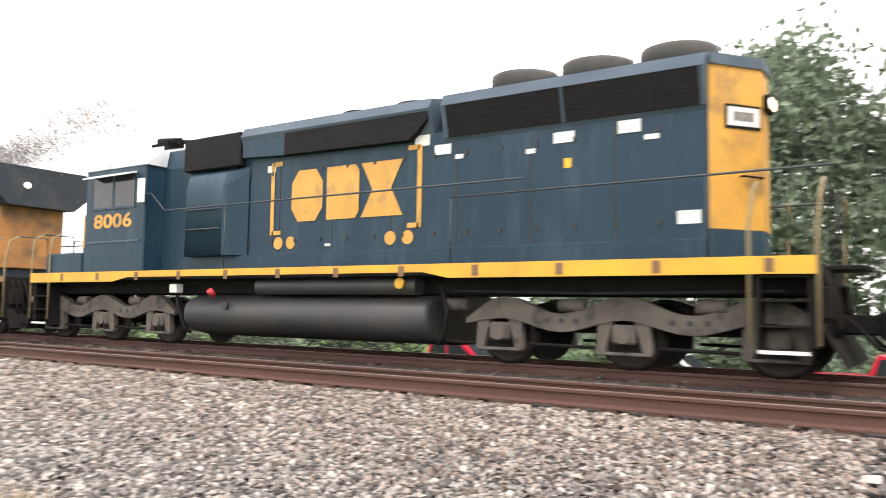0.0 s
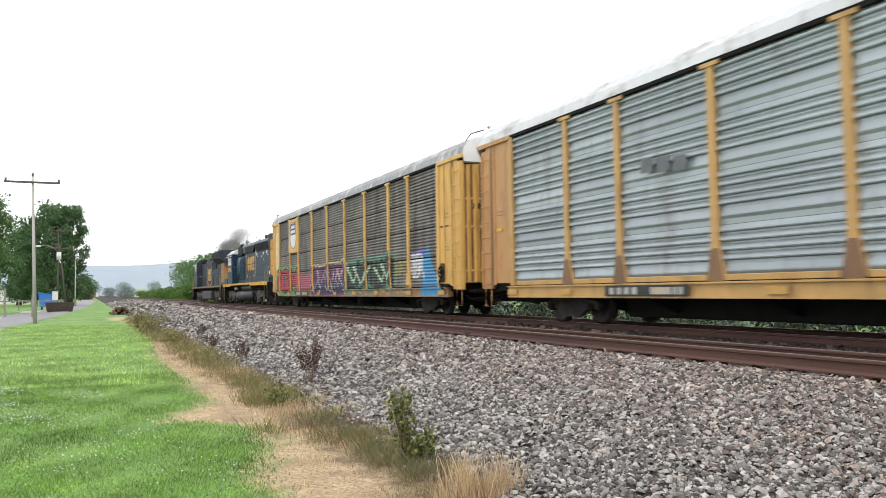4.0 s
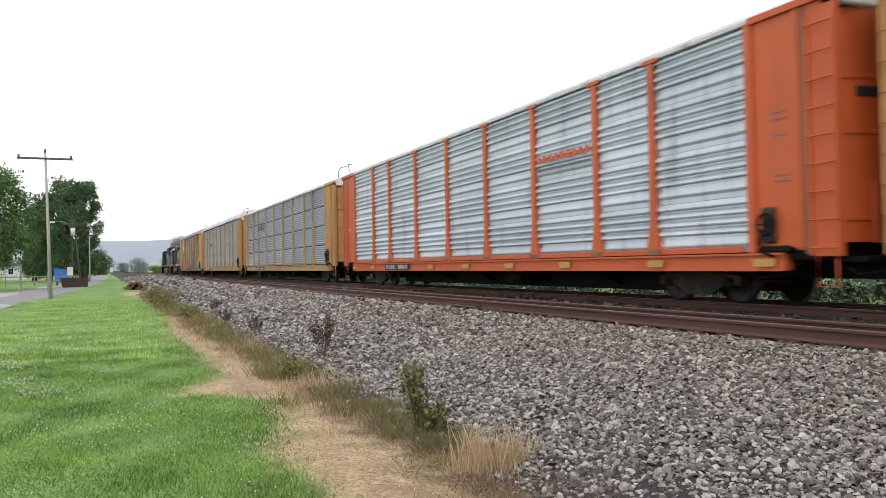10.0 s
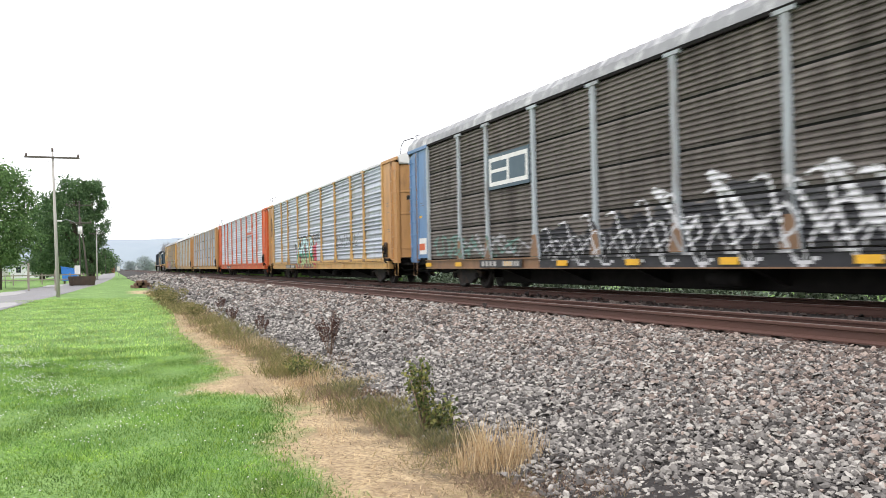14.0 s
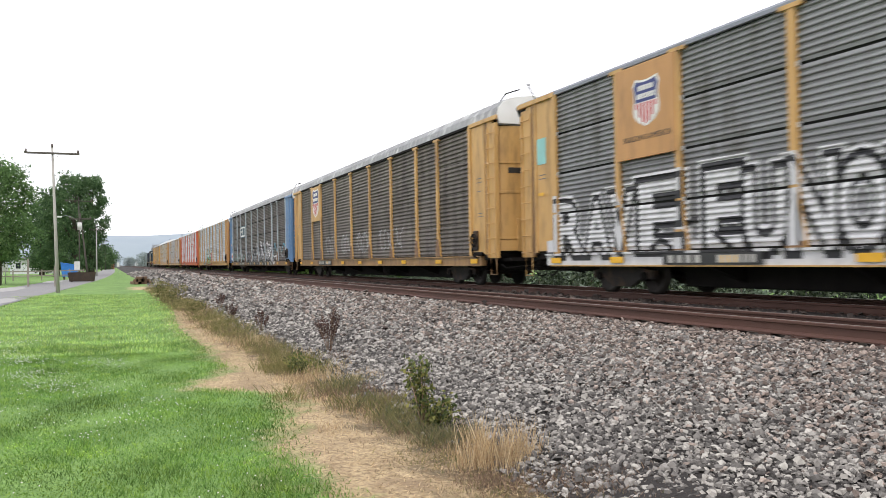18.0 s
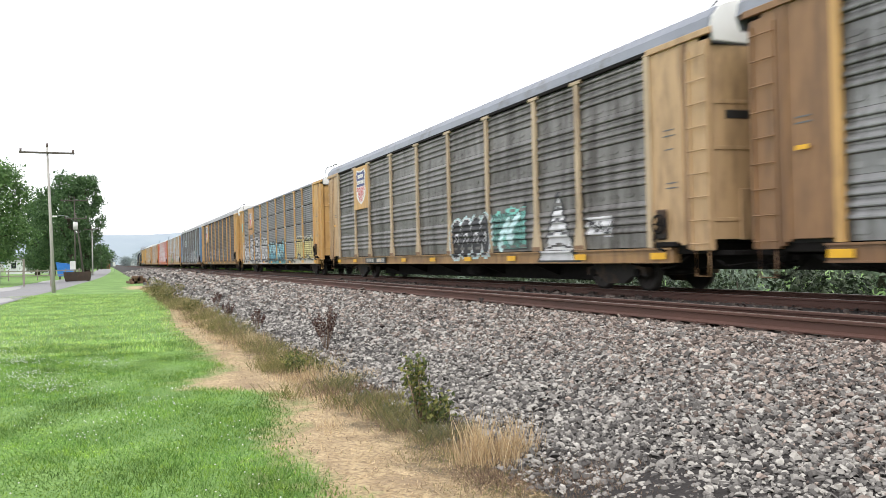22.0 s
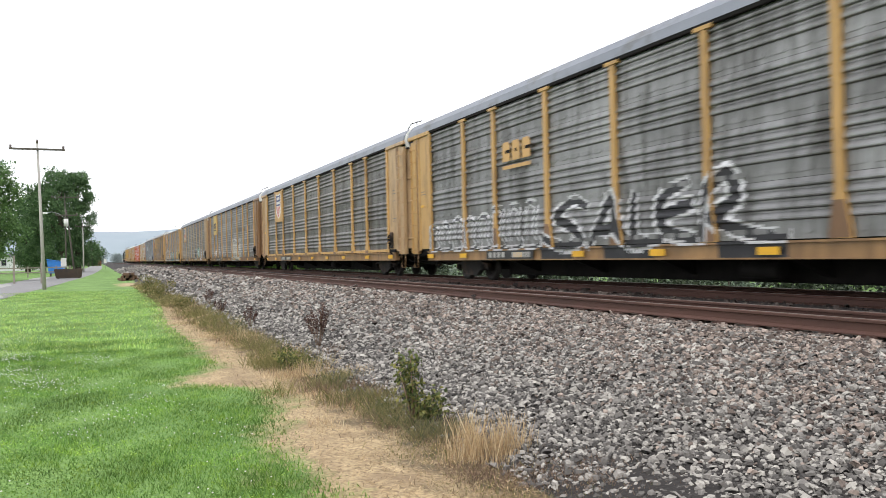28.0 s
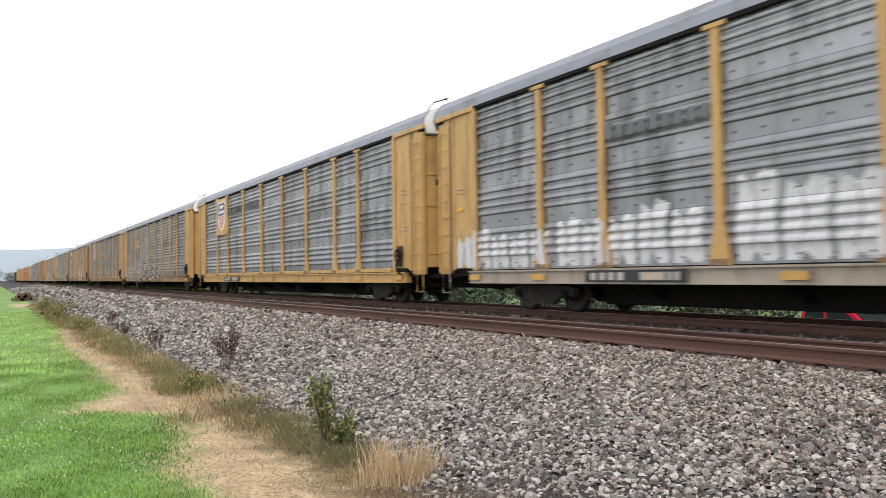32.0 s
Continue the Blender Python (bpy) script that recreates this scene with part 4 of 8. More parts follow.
def block_ground(car, d0, d1, z0, z1, material, seed=1, ragged=0.12):
    """A ragged field of paint behind the marks."""
    r = random.Random(seed)
    n = max(4, int((d1 - d0) / 0.35))
    top = [(yd(d0 + (d1 - d0) * i / n), z1 + r.uniform(-ragged, ragged)) for i in range(n + 1)]
    spray("graffiti_ground", car, [top + [(yd(d1), z0), (yd(d0), z0)]], material, 0.002)


def letter_polys(text, size, width, bold, yc, zc):
    """Triangles of the built-in font, laid on the car's side and squeezed to the width."""
    me = lettering(text, size, width, bold, M_BLACK, 0.0)
    out = [[(me.vertices[i].co.y + yc, me.vertices[i].co.z + zc) for i in p.vertices] for p in me.polygons]
    bpy.data.meshes.remove(me)
    return out


def scrawl(car, d0, d1, z0, z1, material, n=9, seed=1, r0=0.03):
    """A thin sprayed line wandering over the sheets."""
    r = random.Random(seed)
    pts = []
    for i in range(n * 5):
        t = i / (n * 5 - 1)
        ph = t * n * 2 * math.pi
        pts.append((yd(d0 + (d1 - d0) * t + 0.22 * math.sin(ph)), (z0 + z1) / 2 + (z1 - z0) / 2 * math.sin(ph * 0.7 + r.uniform(-0.6, 0.6))))
    polys = []
    for (ya, za), (yb, zb) in zip(pts, pts[1:]):
        d = math.hypot(yb - ya, zb - za) or 1
        u, v = (yb - ya) / d * r0, (zb - za) / d * r0
        polys.append([(ya - u - v, za - v + u), (yb + u - v, zb + v + u), (yb + u + v, zb + v - u), (ya - u + v, za - v - u)])
    spray("graffiti_line", car, polys, material, 0.006)


def stroke(car, pts, width, material, lift=0.010):
    """One sprayed stroke through (distance, height) points, rounded between them."""
    fine = []
    for i in range(len(pts) - 1):
        p0, p1, p2, p3 = pts[max(0, i - 1)], pts[i], pts[i + 1], pts[min(len(pts) - 1, i + 2)]
        for k in range(6):
            t = k / 6
            fine.append(tuple(0.5 * (2 * b + (c - a) * t + (2 * a - 5 * b + 4 * c - d) * t * t + (3 * b - a - 3 * c + d) * t ** 3) for a, b, c, d in zip(p0, p1, p2, p3)))
    fine.append(pts[-1])
    polys = []
    for i, ((da, za), (db, zb)) in enumerate(zip(fine, fine[1:])):
        ya, yb = yd(da), yd(db)
        d = math.hypot(yb - ya, zb - za) or 1
        w = width * (0.55 + 0.45 * math.sin(math.pi * (i + 0.5) / len(fine)))
        u, v = (yb - ya) / d * w, (zb - za) / d * w
        polys.append([(ya - u - v, za - v + u), (yb + u - v, zb + v + u), (yb + u + v, zb + v - u), (ya - u + v, za - v - u)])
    spray("graffiti_stroke", car, polys, material, lift)


def outlined(car, pts, width, fill, edge, rim=0.055):
    """A sprayed stroke with a contour in another colour."""
    stroke(car, pts, width + rim, edge, 0.008)
    stroke(car, pts, width, fill, 0.0115)


def wild_strokes(car, d0, d1, z0, z1, material, n, seed, width=0.05):
    """Sharp leaning strokes with hooked ends, as in wild lettering that cannot be read."""
    r = random.Random(seed)
    for i in range(n):
        d = d0 + (d1 - d0) * (i + r.uniform(0, 1)) / n
        h = (z1 - z0)
        za, zb = z0 + h * r.uniform(0, 0.3), z0 + h * r.uniform(0.6, 1.0)
        k = r.uniform(0.2, 0.7) * r.choice((1, 1, -1))
        stroke(car, [(d - k * 0.3, zb - 0.12), (d - k, zb), (d - 0.1, (za + zb) / 2), (d + k * 0.6, za), (d + k * 1.1, za + 0.1 + 0.2 * r.random())], width * r.uniform(0.7, 1.3), material)


def deco1(car):
    for k in range(11):
        a = math.pi * (0.93 - 0.086 * k)
        x, y = 1.52 * math.cos(a), -(13.55 + 0.28 * math.sin(a))
        part("door_rib", Mesh().box(x - 0.05, x + 0.05, y - 0.05, y + 0.02, 1.14, Z_EAVE - 0.24, 0.012), M_YELLOW_CLEAN, car)
        # rust-brown strips paint the shade in the grooves between ribs
        b = a - math.pi * 0.043
        x, y = 1.52 * math.cos(b), -(13.55 + 0.28 * math.sin(b))
        part("door_groove_shade", Mesh().box(x - 0.03, x + 0.03, y - 0.012, y + 0.02, 1.14, Z_EAVE - 0.24), M_SILL_RUST, car)
    for y in (-12.02, -12.42, -12.86):
        part("panel_stiffener", Mesh().box(-1.645, -1.60, y - 0.035, y + 0.035, 1.08, Z_EAVE - 0.06, 0.008), M_YELLOW_CLEAN, car)
    part("panel_joint", Mesh().box(-1.603, -1.598, -12.82, -12.06, 2.98, 3.03), M_GRIME, car)
    shield_panel(car, stripes=False, panel=M_YELLOW_CLEAN)
    for name, bold, lift, mt in (("halo", 0.30, 0.003, "green"), ("outline", 0.17, 0.006, "black"), ("letters", 0.075, 0.009, "red")):
        spray("graffiti_" + name, car, letter_polys("SG94", 1.72, 5.15 + bold * 2, bold, yd(1.92), 1.50), SPRAY[mt], lift, label="spray-painted letters in red with black edges" if name == "letters" else "")
    block_ground(car, 4.6, 7.6, 0.98, 1.85, SPRAY["pink"], 6)
    block_ground(car, 7.45, 13.3, 0.72, 2.12, SPRAY["yellow"], 1)
    block_ground(car, 7.6, 13.2, 0.74, 1.3, SPRAY["navy"], 2)
    blob_piece(car, 7.5, 13.4, 1.3, 2.15, 7, SPRAY["magenta"], SPRAY["navy"], SPRAY["butter"], 3)
    blob_piece(car, 7.6, 13.2, 0.78, 1.3, 6, SPRAY["navy"], SPRAY["purple"], None, 23)
    wild_strokes(car, 7.9, 13.1, 0.85, 2.0, SPRAY["navy"], 11, 27, 0.07)
    wild_strokes(car, 7.8, 13.2, 0.85, 2.0, SPRAY["cream"], 11, 28, 0.04)
    block_ground(car, 13.5, 21.4, 0.68, 1.08, SPRAY["grey_green"], 8)
    blob_piece(car, 13.6, 19.6, 1.0, 2.2, 5, SPRAY["black"], SPRAY["dark_green"], SPRAY["teal_grey"], 4)
    wild_strokes(car, 14.0, 19.4, 1.1, 2.2, SPRAY["pale_green"], 5, 14, 0.10)
    wild_strokes(car, 13.8, 21.0, 0.74, 1.0, SPRAY["orange"], 7, 15, 0.04)
    scrawl(car, 19.4, 20.9, 1.5, 2.0, SPRAY["olive"], 7, 17, 0.035)
    scrawl(car, 21.4, 22.4, 1.35, 2.2, SPRAY["white"], 9, 18, 0.045)
    spray("graffiti", car, [[(yd(24.4), 0.70), (yd(22.3), 0.70), (yd(22.35), 1.9), (yd(22.6), 2.1), (yd(22.9), 2.55), (yd(23.1), 1.9), (yd(23.75), 1.25)]], SPRAY["azure"], 0.005, label="bright blue sprayed wedge")
    spray("graffiti", car, [[(yd(22.4), 1.6), (yd(21.2), 2.2), (yd(22.2), 2.35), (yd(22.7), 2.3)]], SPRAY["violet"], 0.004)
    part("worn_paint", Mesh().box(-1.606, -1.6, 12.1, 12.9, 2.3, 4.6), M_WORN, car, "white flaking primer patch")


M_WORN = mat("flaking_primer", (0.72, 0.68, 0.55), (0.60, 0.40, 0.10), 0.7, 0, 9, (1, 1, 0.4), 40, 0.2, contrast=0.3)


def deco2(car):
    for i in range(3):
        patch(car, "logo_block", 5.6 + i * 0.5, 5.98 + i * 0.5, 3.3 - i * 0.05, 3.6 - i * 0.05, M_GREYMARK)


M_GREYMARK = mat("faded_black_marking", (0.10, 0.11, 0.12), (0.14, 0.15, 0.16), 0.6, 0, 4, bump=0.05)


def deco3(car):
    for i in range(4):
        patch(car, "logo_bar", 4.9 + 0.05 * i, 5.9 - 0.05 * i, 4.05 - 0.14 * i, 4.13 - 0.14 * i, M_BLACK)
    part("logo_shape", Mesh().prism([(yd(6.1), 3.6), (yd(5.7), 3.62), (yd(6.1), 4.0), (yd(6.55), 4.18), (yd(6.9), 4.02), (yd(6.6), 3.9), (yd(6.8), 3.58), (yd(6.4), 3.66)], "x", -1.674, -1.668), M_GREYMARK, car)
    for k in range(2):
        for i in range(7):
            patch(car, "logo_bar", 4.9 + i * 0.3, 5.1 + i * 0.3, 3.12 - 0.25 * k, 3.3 - 0.25 * k, M_OFFWHITE)


def deco4(car):
    for i in range(9):
        patch(car, "name_bar", 16.5 + i * 0.28, 16.7 + i * 0.28, 3.5, 3.68, M_ORANGE)
    patch(car, "name_line", 16.4, 19.0, 3.28, 3.35, M_GREYMARK)


def deco5(car):
    block_ground(car, 7.15, 12.1, 0.68, 2.1, SPRAY["red"], 2, 0.3)
    block_ground(car, 7.3, 11.5, 0.68, 2.52, SPRAY["orange"], 3, 0.1)
    block_ground(car, 7.5, 11.4, 0.68, 2.36, SPRAY["black"], 4, 0.12)
    block_ground(car, 7.6, 11.7, 0.68, 1.22, SPRAY["lime"], 5, 0.14)
    spray("graffiti_outline", car, letter_polys("HSYR", 2.3, 4.15, 0.17, yd(9.45), 1.58), SPRAY["black"], 0.009)
    for mt, lo, hi in (("ice", 1.62, 3.0), ("jade", 1.3, 1.62), ("lime", 0.66, 1.3)):
        spray("graffiti_letters", car, letter_polys("HSYR", 2.3, 3.95, 0.085, yd(9.45), 1.58), SPRAY[mt], 0.012, label="spray-painted letters fading from ice blue to green", zmin=lo, zmax=hi)
    scrawl(car, 6.55, 7.3, 1.95, 2.2, SPRAY["black"], 4, 4)
    scrawl(car, 11.4, 12.8, 2.3, 2.65, SPRAY["black"], 6, 3)
    scrawl(car, 16.3, 20.2, 1.75, 2.35, SPRAY["black"], 9, 5, 0.018)
    scrawl(car, -1.2, -0.6, 3.0, 4.3, SPRAY["black"], 5, 16, 0.02)


def deco6(car):
    m = Mesh()
    y0, y1, z0, z1, t = yd(7.4), yd(5.05), 3.15, 4.0, 0.12
    for a in ((y0, y1, z0, z0 + t), (y0, y1, z1 - t, z1), (y0, y0 + t, z0, z1), (y1 - t, y1, z0, z1), (y0 + 1.1, y0 + 1.22, z0, z1), (y0 + 1.22, y1, 3.55, 3.65)):
        m.box(-1.674, -1.667, *a)
    part("logo_outline", m, M_WHITE, car)
    patch(car, "logo_fill", 4.95, 7.5, 3.05, 4.1, M_SLATEBLUE, -1.664)
    scrawl(car, 0.4, 3.6, 1.1, 1.8, SPRAY["teal_grey"], 6, 10, 0.04)
    wild_strokes(car, 3.2, 7.2, 1.0, 1.8, SPRAY["grey"], 7, 24, 0.04)
    wild_strokes(car, 0.4, 7.0, 0.95, 1.7, SPRAY["teal_grey"], 8, 25, 0.04)
    block_ground(car, 7.8, 19.2, 0.68, 1.75, SPRAY["black"], 3, 0.28)
    block_ground(car, 12.6, 18.9, 1.5, 2.15, SPRAY["charcoal"], 4, 0.22)
    for k, (d, q) in enumerate(((8.3, 0.8), (9.2, 0.9), (10.2, 1.0), (11.3, 1.0), (12.4, 1.15), (13.4, 1.2), (14.6, 1.2), (15.8, 1.3), (17.0, 1.3), (18.0, 1.2))):
        w = 0.026 + 0.003 * k
        stroke(car, [(d - 0.45, 0.75 + 1.15 * q), (d - 0.1, 0.75 + 1.2 * q), (d + 0.12, 0.75 + 0.7 * q), (d + 0.55, 0.78), (d + 0.95, 0.85)], w, SPRAY["white"])
        stroke(car, [(d - 0.5, 0.85), (d - 0.2, 0.75 + 0.55 * q), (d + 0.35, 0.75 + 0.8 * q), (d + 0.6, 0.75 + 0.5 * q), (d + 0.2, 0.75 + 0.3 * q)], w * 0.8, SPRAY["white"])
        stroke(car, [(d - 0.35, 0.75 + 0.8 * q), (d + 0.1, 0.75 + 0.25 * q), (d + 0.4, 0.75 + 0.15 * q)], w * 0.9, SPRAY["grey"], 0.008)
    wild_strokes(car, 13.0, 18.6, 1.2, 2.5, SPRAY["white"], 6, 13, 0.07)
    stroke(car, [(17.6, 2.2), (18.6, 1.9), (19.0, 1.3), (19.5, 0.85), (20.1, 0.95), (20.9, 1.5)], 0.09, SPRAY["white"])
    stroke(car, [(18.8, 1.6), (19.6, 1.3), (20.4, 1.35), (21.0, 1.6)], 0.05, SPRAY["white"])
    stroke(car, [(19.4, 1.5), (19.9, 2.2), (20.3, 1.9), (20.8, 1.6)], 0.06, SPRAY["sky"])
    stroke(car, [(21.3, 1.9), (21.8, 1.9), (22.2, 1.4), (22.8, 1.3)], 0.06, SPRAY["grey"])
    stroke(car, [(22.3, 1.6), (22.8, 2.1), (23.3, 2.0), (23.7, 1.7)], 0.07, SPRAY["sky"])
    part("orange_tag", Mesh().box(-1.612, -1.605, 12.35, 12.95, 1.35, 1.6), M_ORANGE, car)
    part("white_tag", Mesh().box(-1.609, -1.603, 12.2, 13.05, 1.2, 1.8), M_WHITE, car)


M_SLATEBLUE = mat("dark_slate_blue", (0.06, 0.10, 0.13), (0.08, 0.12, 0.15), 0.6, 0, 4, bump=0.05)


def deco7(car):
    shield_panel(car)
    for k, (a, b) in enumerate(((5.5, 8.0), (8.6, 10.0), (11.2, 13.2), (14.5, 17.5))):
        scrawl(car, a, b, 1.3, 2.2, SPRAY["grey"], 6, 20 + k, 0.03)


def deco8(car):
    shield_panel(car, panel=M_TAN, small=0.66, zc=4.22, foot=3.03)
    part("slogan", lettering("BUILDING AMERICA", 0.17, 1.6, 0.0, M_BLACK, 0.003), None, car).location = (-1.675, yd(3.80), 3.46)
    block_ground(car, -0.5, 10.0, 0.68, 1.3, SPRAY["white"], 5, 0.1)
    row = (("R", -0.2, 1.15, 0.86, 2.2), ("A", 1.2, 2.3, 0.86, 2.15), ("V", 2.25, 3.2, 0.95, 2.25), ("E", 3.25, 4.75, 0.9, 2.4), ("E", 5.35, 6.35, 0.9, 2.45), ("U", 6.4, 7.4, 0.85, 2.3), ("N", 7.45, 8.4, 0.85, 2.35), ("O", 8.4, 9.3, 0.9, 2.3), ("E", 9.3, 10.2, 0.88, 2.3))
    for name, bold, lift, mt in (("halo", 0.26, 0.003, "white"), ("outline", 0.18, 0.006, "black"), ("letters", 0.05, 0.009, "white")):
        polys = []
        for k, (ch, d0, d1, z0, z1) in enumerate(row):
            polys += letter_polys(ch, (z1 - z0) / 0.73, d1 - d0 - 0.16 + bold * 2, bold, yd((d0 + d1) / 2), (z0 + z1) / 2)
        spray("graffiti_" + name, car, polys, SPRAY[mt], lift, label="rounded spray-painted white letters with black edges" if name == "letters" else "")
    for pts in ([(4.85, 1.55), (5.2, 1.6)], [(3.6, 0.95), (4.1, 1.2), (4.5, 0.95)], [(5.6, 1.35), (6.1, 1.0)]):
        stroke(car, pts, 0.06, SPRAY["black"], 0.011)
    block_ground(car, 10.5, 16.3, 0.68, 2.2, SPRAY["black"], 7, 0.25)
    block_ground(car, 10.6, 16.25, 0.68, 1.5, SPRAY["sky"], 8, 0.2)
    blob_piece(car, 10.6, 16.1, 0.95, 2.2, 5, SPRAY["sky"], SPRAY["black"], None, 32)
    wild_strokes(car, 11.0, 15.9, 1.2, 2.2, SPRAY["ice"], 8, 33, 0.06)
    wild_strokes(car, 10.8, 15.9, 0.75, 1.9, SPRAY["charcoal"], 9, 35, 0.05)
    block_ground(car, 16.6, 23.9, 0.68, 1.0, SPRAY["cream"], 9, 0.05)
    blob_piece(car, 19.3, 23.6, 1.0, 2.2, 4, SPRAY["butter"], SPRAY["charcoal"], SPRAY["cream"], 34)
    wild_strokes(car, 16.8, 18.8, 0.72, 0.98, SPRAY["charcoal"], 5, 37, 0.04)
    part("aqua_tag", Mesh().box(-1.612, -1.605, 12.4, 12.85, 3.4, 4.1), SPRAY["aqua"], car)


def deco9(car):
    shield_panel(car)
    for k in range(4):
        d = 13.85 + 0.72 * k
        fat = [[(yd(d) + (0.36 + q) * math.copysign(abs(math.cos(a)) ** 0.7, math.cos(a)), 1.45 + 0.03 * k + (0.62 + q) * math.copysign(abs(math.sin(a)) ** 0.8, math.sin(a))) for a in [math.pi * i / 12 for i in range(24)]] for q in (0.10, 0.05, 0.0)]
        for p, mt, lift in zip(fat, ("ice", "white", "black"), (0.003, 0.006, 0.009)):
            spray("graffiti", car, [p], SPRAY[mt], lift + 0.0002 * k, label="rounded black sprayed blobs with pale outlines" if mt == "black" else "")
        stroke(car, [(d - 0.15, 1.35), (d - 0.05, 1.62), (d + 0.15, 1.55), (d + 0.1, 1.3)], 0.03, SPRAY["white"], 0.012)
    block_ground(car, 16.35, 18.5, 1.06, 2.25, SPRAY["black"], 4, 0.2)
    block_ground(car, 16.4, 18.4, 1.1, 2.1, SPRAY["mint"], 5, 0.22)
    wild_strokes(car, 16.9, 18.0, 1.1, 2.2, SPRAY["ice"], 3, 42, 0.09)
    spray("graffiti", car, [[(yd(21.2), 0.7), (yd(19.1), 0.7), (yd(19.5), 1.3), (yd(20.05), 2.5), (yd(20.2), 2.5), (yd(20.7), 1.35)]], SPRAY["black"], 0.004)
    spray("graffiti", car, [[(yd(20.9), 0.72), (yd(19.2), 0.72), (yd(19.6), 1.3), (yd(20.08), 2.35), (yd(20.16), 2.35), (yd(20.6), 1.35)]], SPRAY["white"], 0.007, label="white sprayed cone shape")
    for z in (1.05, 1.4, 1.7, 2.0):
        stroke(car, [(19.35 + (z - 0.7) * 0.36, z), (20.1, z + 0.08), (20.8 - (z - 0.7) * 0.3, z)], 0.03, SPRAY["charcoal"], 0.012)
    spray("graffiti", car, [[(yd(22.4), 1.28), (yd(21.45), 1.34), (yd(21.4), 1.75), (yd(22.45), 1.8)]], SPRAY["white"], 0.005)
    wild_strokes(car, 21.6, 22.3, 1.35, 1.75, SPRAY["black"], 3, 44, 0.025)


def name_blocks(car, d, z, h, material, under=True):
    for i in range(3):
        y1 = yd(d + i * h * 1.0)
        part("logo_block", Mesh().prism([(y1, z), (y1 - h * 0.8, z), (y1 - h * 0.8, z + h * 0.8), (y1 - h * 0.65, z + h), (y1 - h * 0.1, z + h), (y1, z + h * 0.85)], "x", -1.684, -1.678), material, car)
        part("logo_slot", Mesh().box(-1.690, -1.685, y1 - h * (0.8 if i != 1 else 0.5), y1 - h * 0.32, z + h * 0.42, z + h * 0.58), M_YELLOW if material is M_BLACK else M_GRIME, car)
    if under:
        part("logo_line", Mesh().box(-1.684, -1.678, yd(d + 2.8 * h), yd(d), z - 0.22, z - 0.12), material, car)


def deco10(car):
    part("logo_panel", Mesh().box(-1.674, -1.60, yd(4.72), yd(2.72), 3.23, Z_EAVE - 0.05, 0.008), M_PALEYELLOW, car)
    name_blocks(car, 3.0, 3.85, 0.5, M_BLACK)
    spray("graffiti", car, [[(yd(4.6), 1.2), (yd(2.7), 1.2), (yd(2.5), 1.5), (yd(3.6), 1.75), (yd(4.5), 1.95)]], SPRAY["white"], 0.005)
    for pts in ([(5.0, 1.02), (5.25, 1.2), (5.75, 2.05), (5.95, 2.15), (5.9, 1.5), (6.1, 1.02)], [(5.3, 1.42), (5.8, 1.5), (6.15, 1.45)], [(5.15, 1.75), (5.3, 2.15), (5.7, 2.25), (5.95, 2.1)],
                [(6.75, 1.45), (6.5, 1.5), (6.4, 1.25), (6.55, 1.08), (6.85, 1.2)], [(7.35, 2.1), (7.3, 1.5), (7.1, 0.95), (6.85, 0.95), (6.9, 1.15), (7.4, 1.3)],
                [(7.75, 1.1), (7.8, 1.6), (7.75, 2.0)], [(7.5, 1.8), (7.8, 2.15), (8.3, 2.15), (8.5, 1.85), (8.3, 1.5), (7.9, 1.45)], [(8.6, 1.2), (9.3, 1.24), (10.1, 1.18)]):
        stroke(car, pts, 0.034 if pts[0][0] > 8.5 else 0.048, SPRAY["white"])
    block_ground(car, 13.5, 17.4, 0.68, 2.1, SPRAY["charcoal"], 6, 0.2)
    blob_piece(car, 13.5, 17.5, 0.75, 2.3, 5, SPRAY["cream"], SPRAY["charcoal"], SPRAY["white"], 53, 0.15)


def deco11(car):
    shield_panel(car)


def deco12(car):
    name_blocks(car, 5.4, 3.45, 0.55, M_YELLOW)
    r = random.Random(61)
    for k in range(8):
        d, top = -0.1 + 0.92 * k, 1.75 + 0.06 * k + r.uniform(-0.1, 0.1)
        outlined(car, [(d + 0.1, 1.12), (d + 0.15, top), (d + 0.62, top - 0.05), (d + 0.55, 1.45), (d + 0.75, 1.1), (d + 0.25, 1.02)], 0.04, SPRAY["charcoal"], SPRAY["white"], 0.085)
    for d, wide in ((7.25, 1.5), (10.0, 1.75), (13.6, 1.6)):
        block_ground(car, d, d + wide, 0.68, 1.0, SPRAY["black"], 1, 0.04)
    for pts in ([(9.3, 1.95), (8.7, 2.1), (8.0, 1.75), (8.7, 1.45), (8.95, 1.1), (8.2, 1.02), (7.4, 1.25)], [(9.4, 1.05), (9.9, 1.6), (10.3, 2.05), (10.5, 1.4), (10.9, 1.0)], [(9.7, 1.3), (10.6, 1.45)],
                [(11.1, 2.1), (11.05, 1.4), (11.15, 1.05), (11.9, 1.1)], [(12.7, 2.2), (12.0, 1.9), (12.05, 1.3), (12.9, 1.08)], [(12.1, 1.6), (12.8, 1.75)],
                [(13.2, 1.05), (13.3, 1.9), (13.8, 2.25), (14.0, 1.8), (13.5, 1.45), (14.3, 1.15), (15.1, 1.05)]):
        outlined(car, pts, 0.125, SPRAY["black"], SPRAY["white"], 0.085)
    scrawl(car, 21.2, 22.8, 1.5, 2.6, SPRAY["grey"], 4, 63, 0.04)


def deco13(car):
    shield_panel(car)
    for text, d, w in (("BUILDING", 6.2, 2.3), ("AMERICA", 9.1, 2.3)):
        part("slogan", lettering(text, 0.46, w, 0.02, M_BLACK, 0.003), None, car).location = (-1.672, yd(d), 4.28)


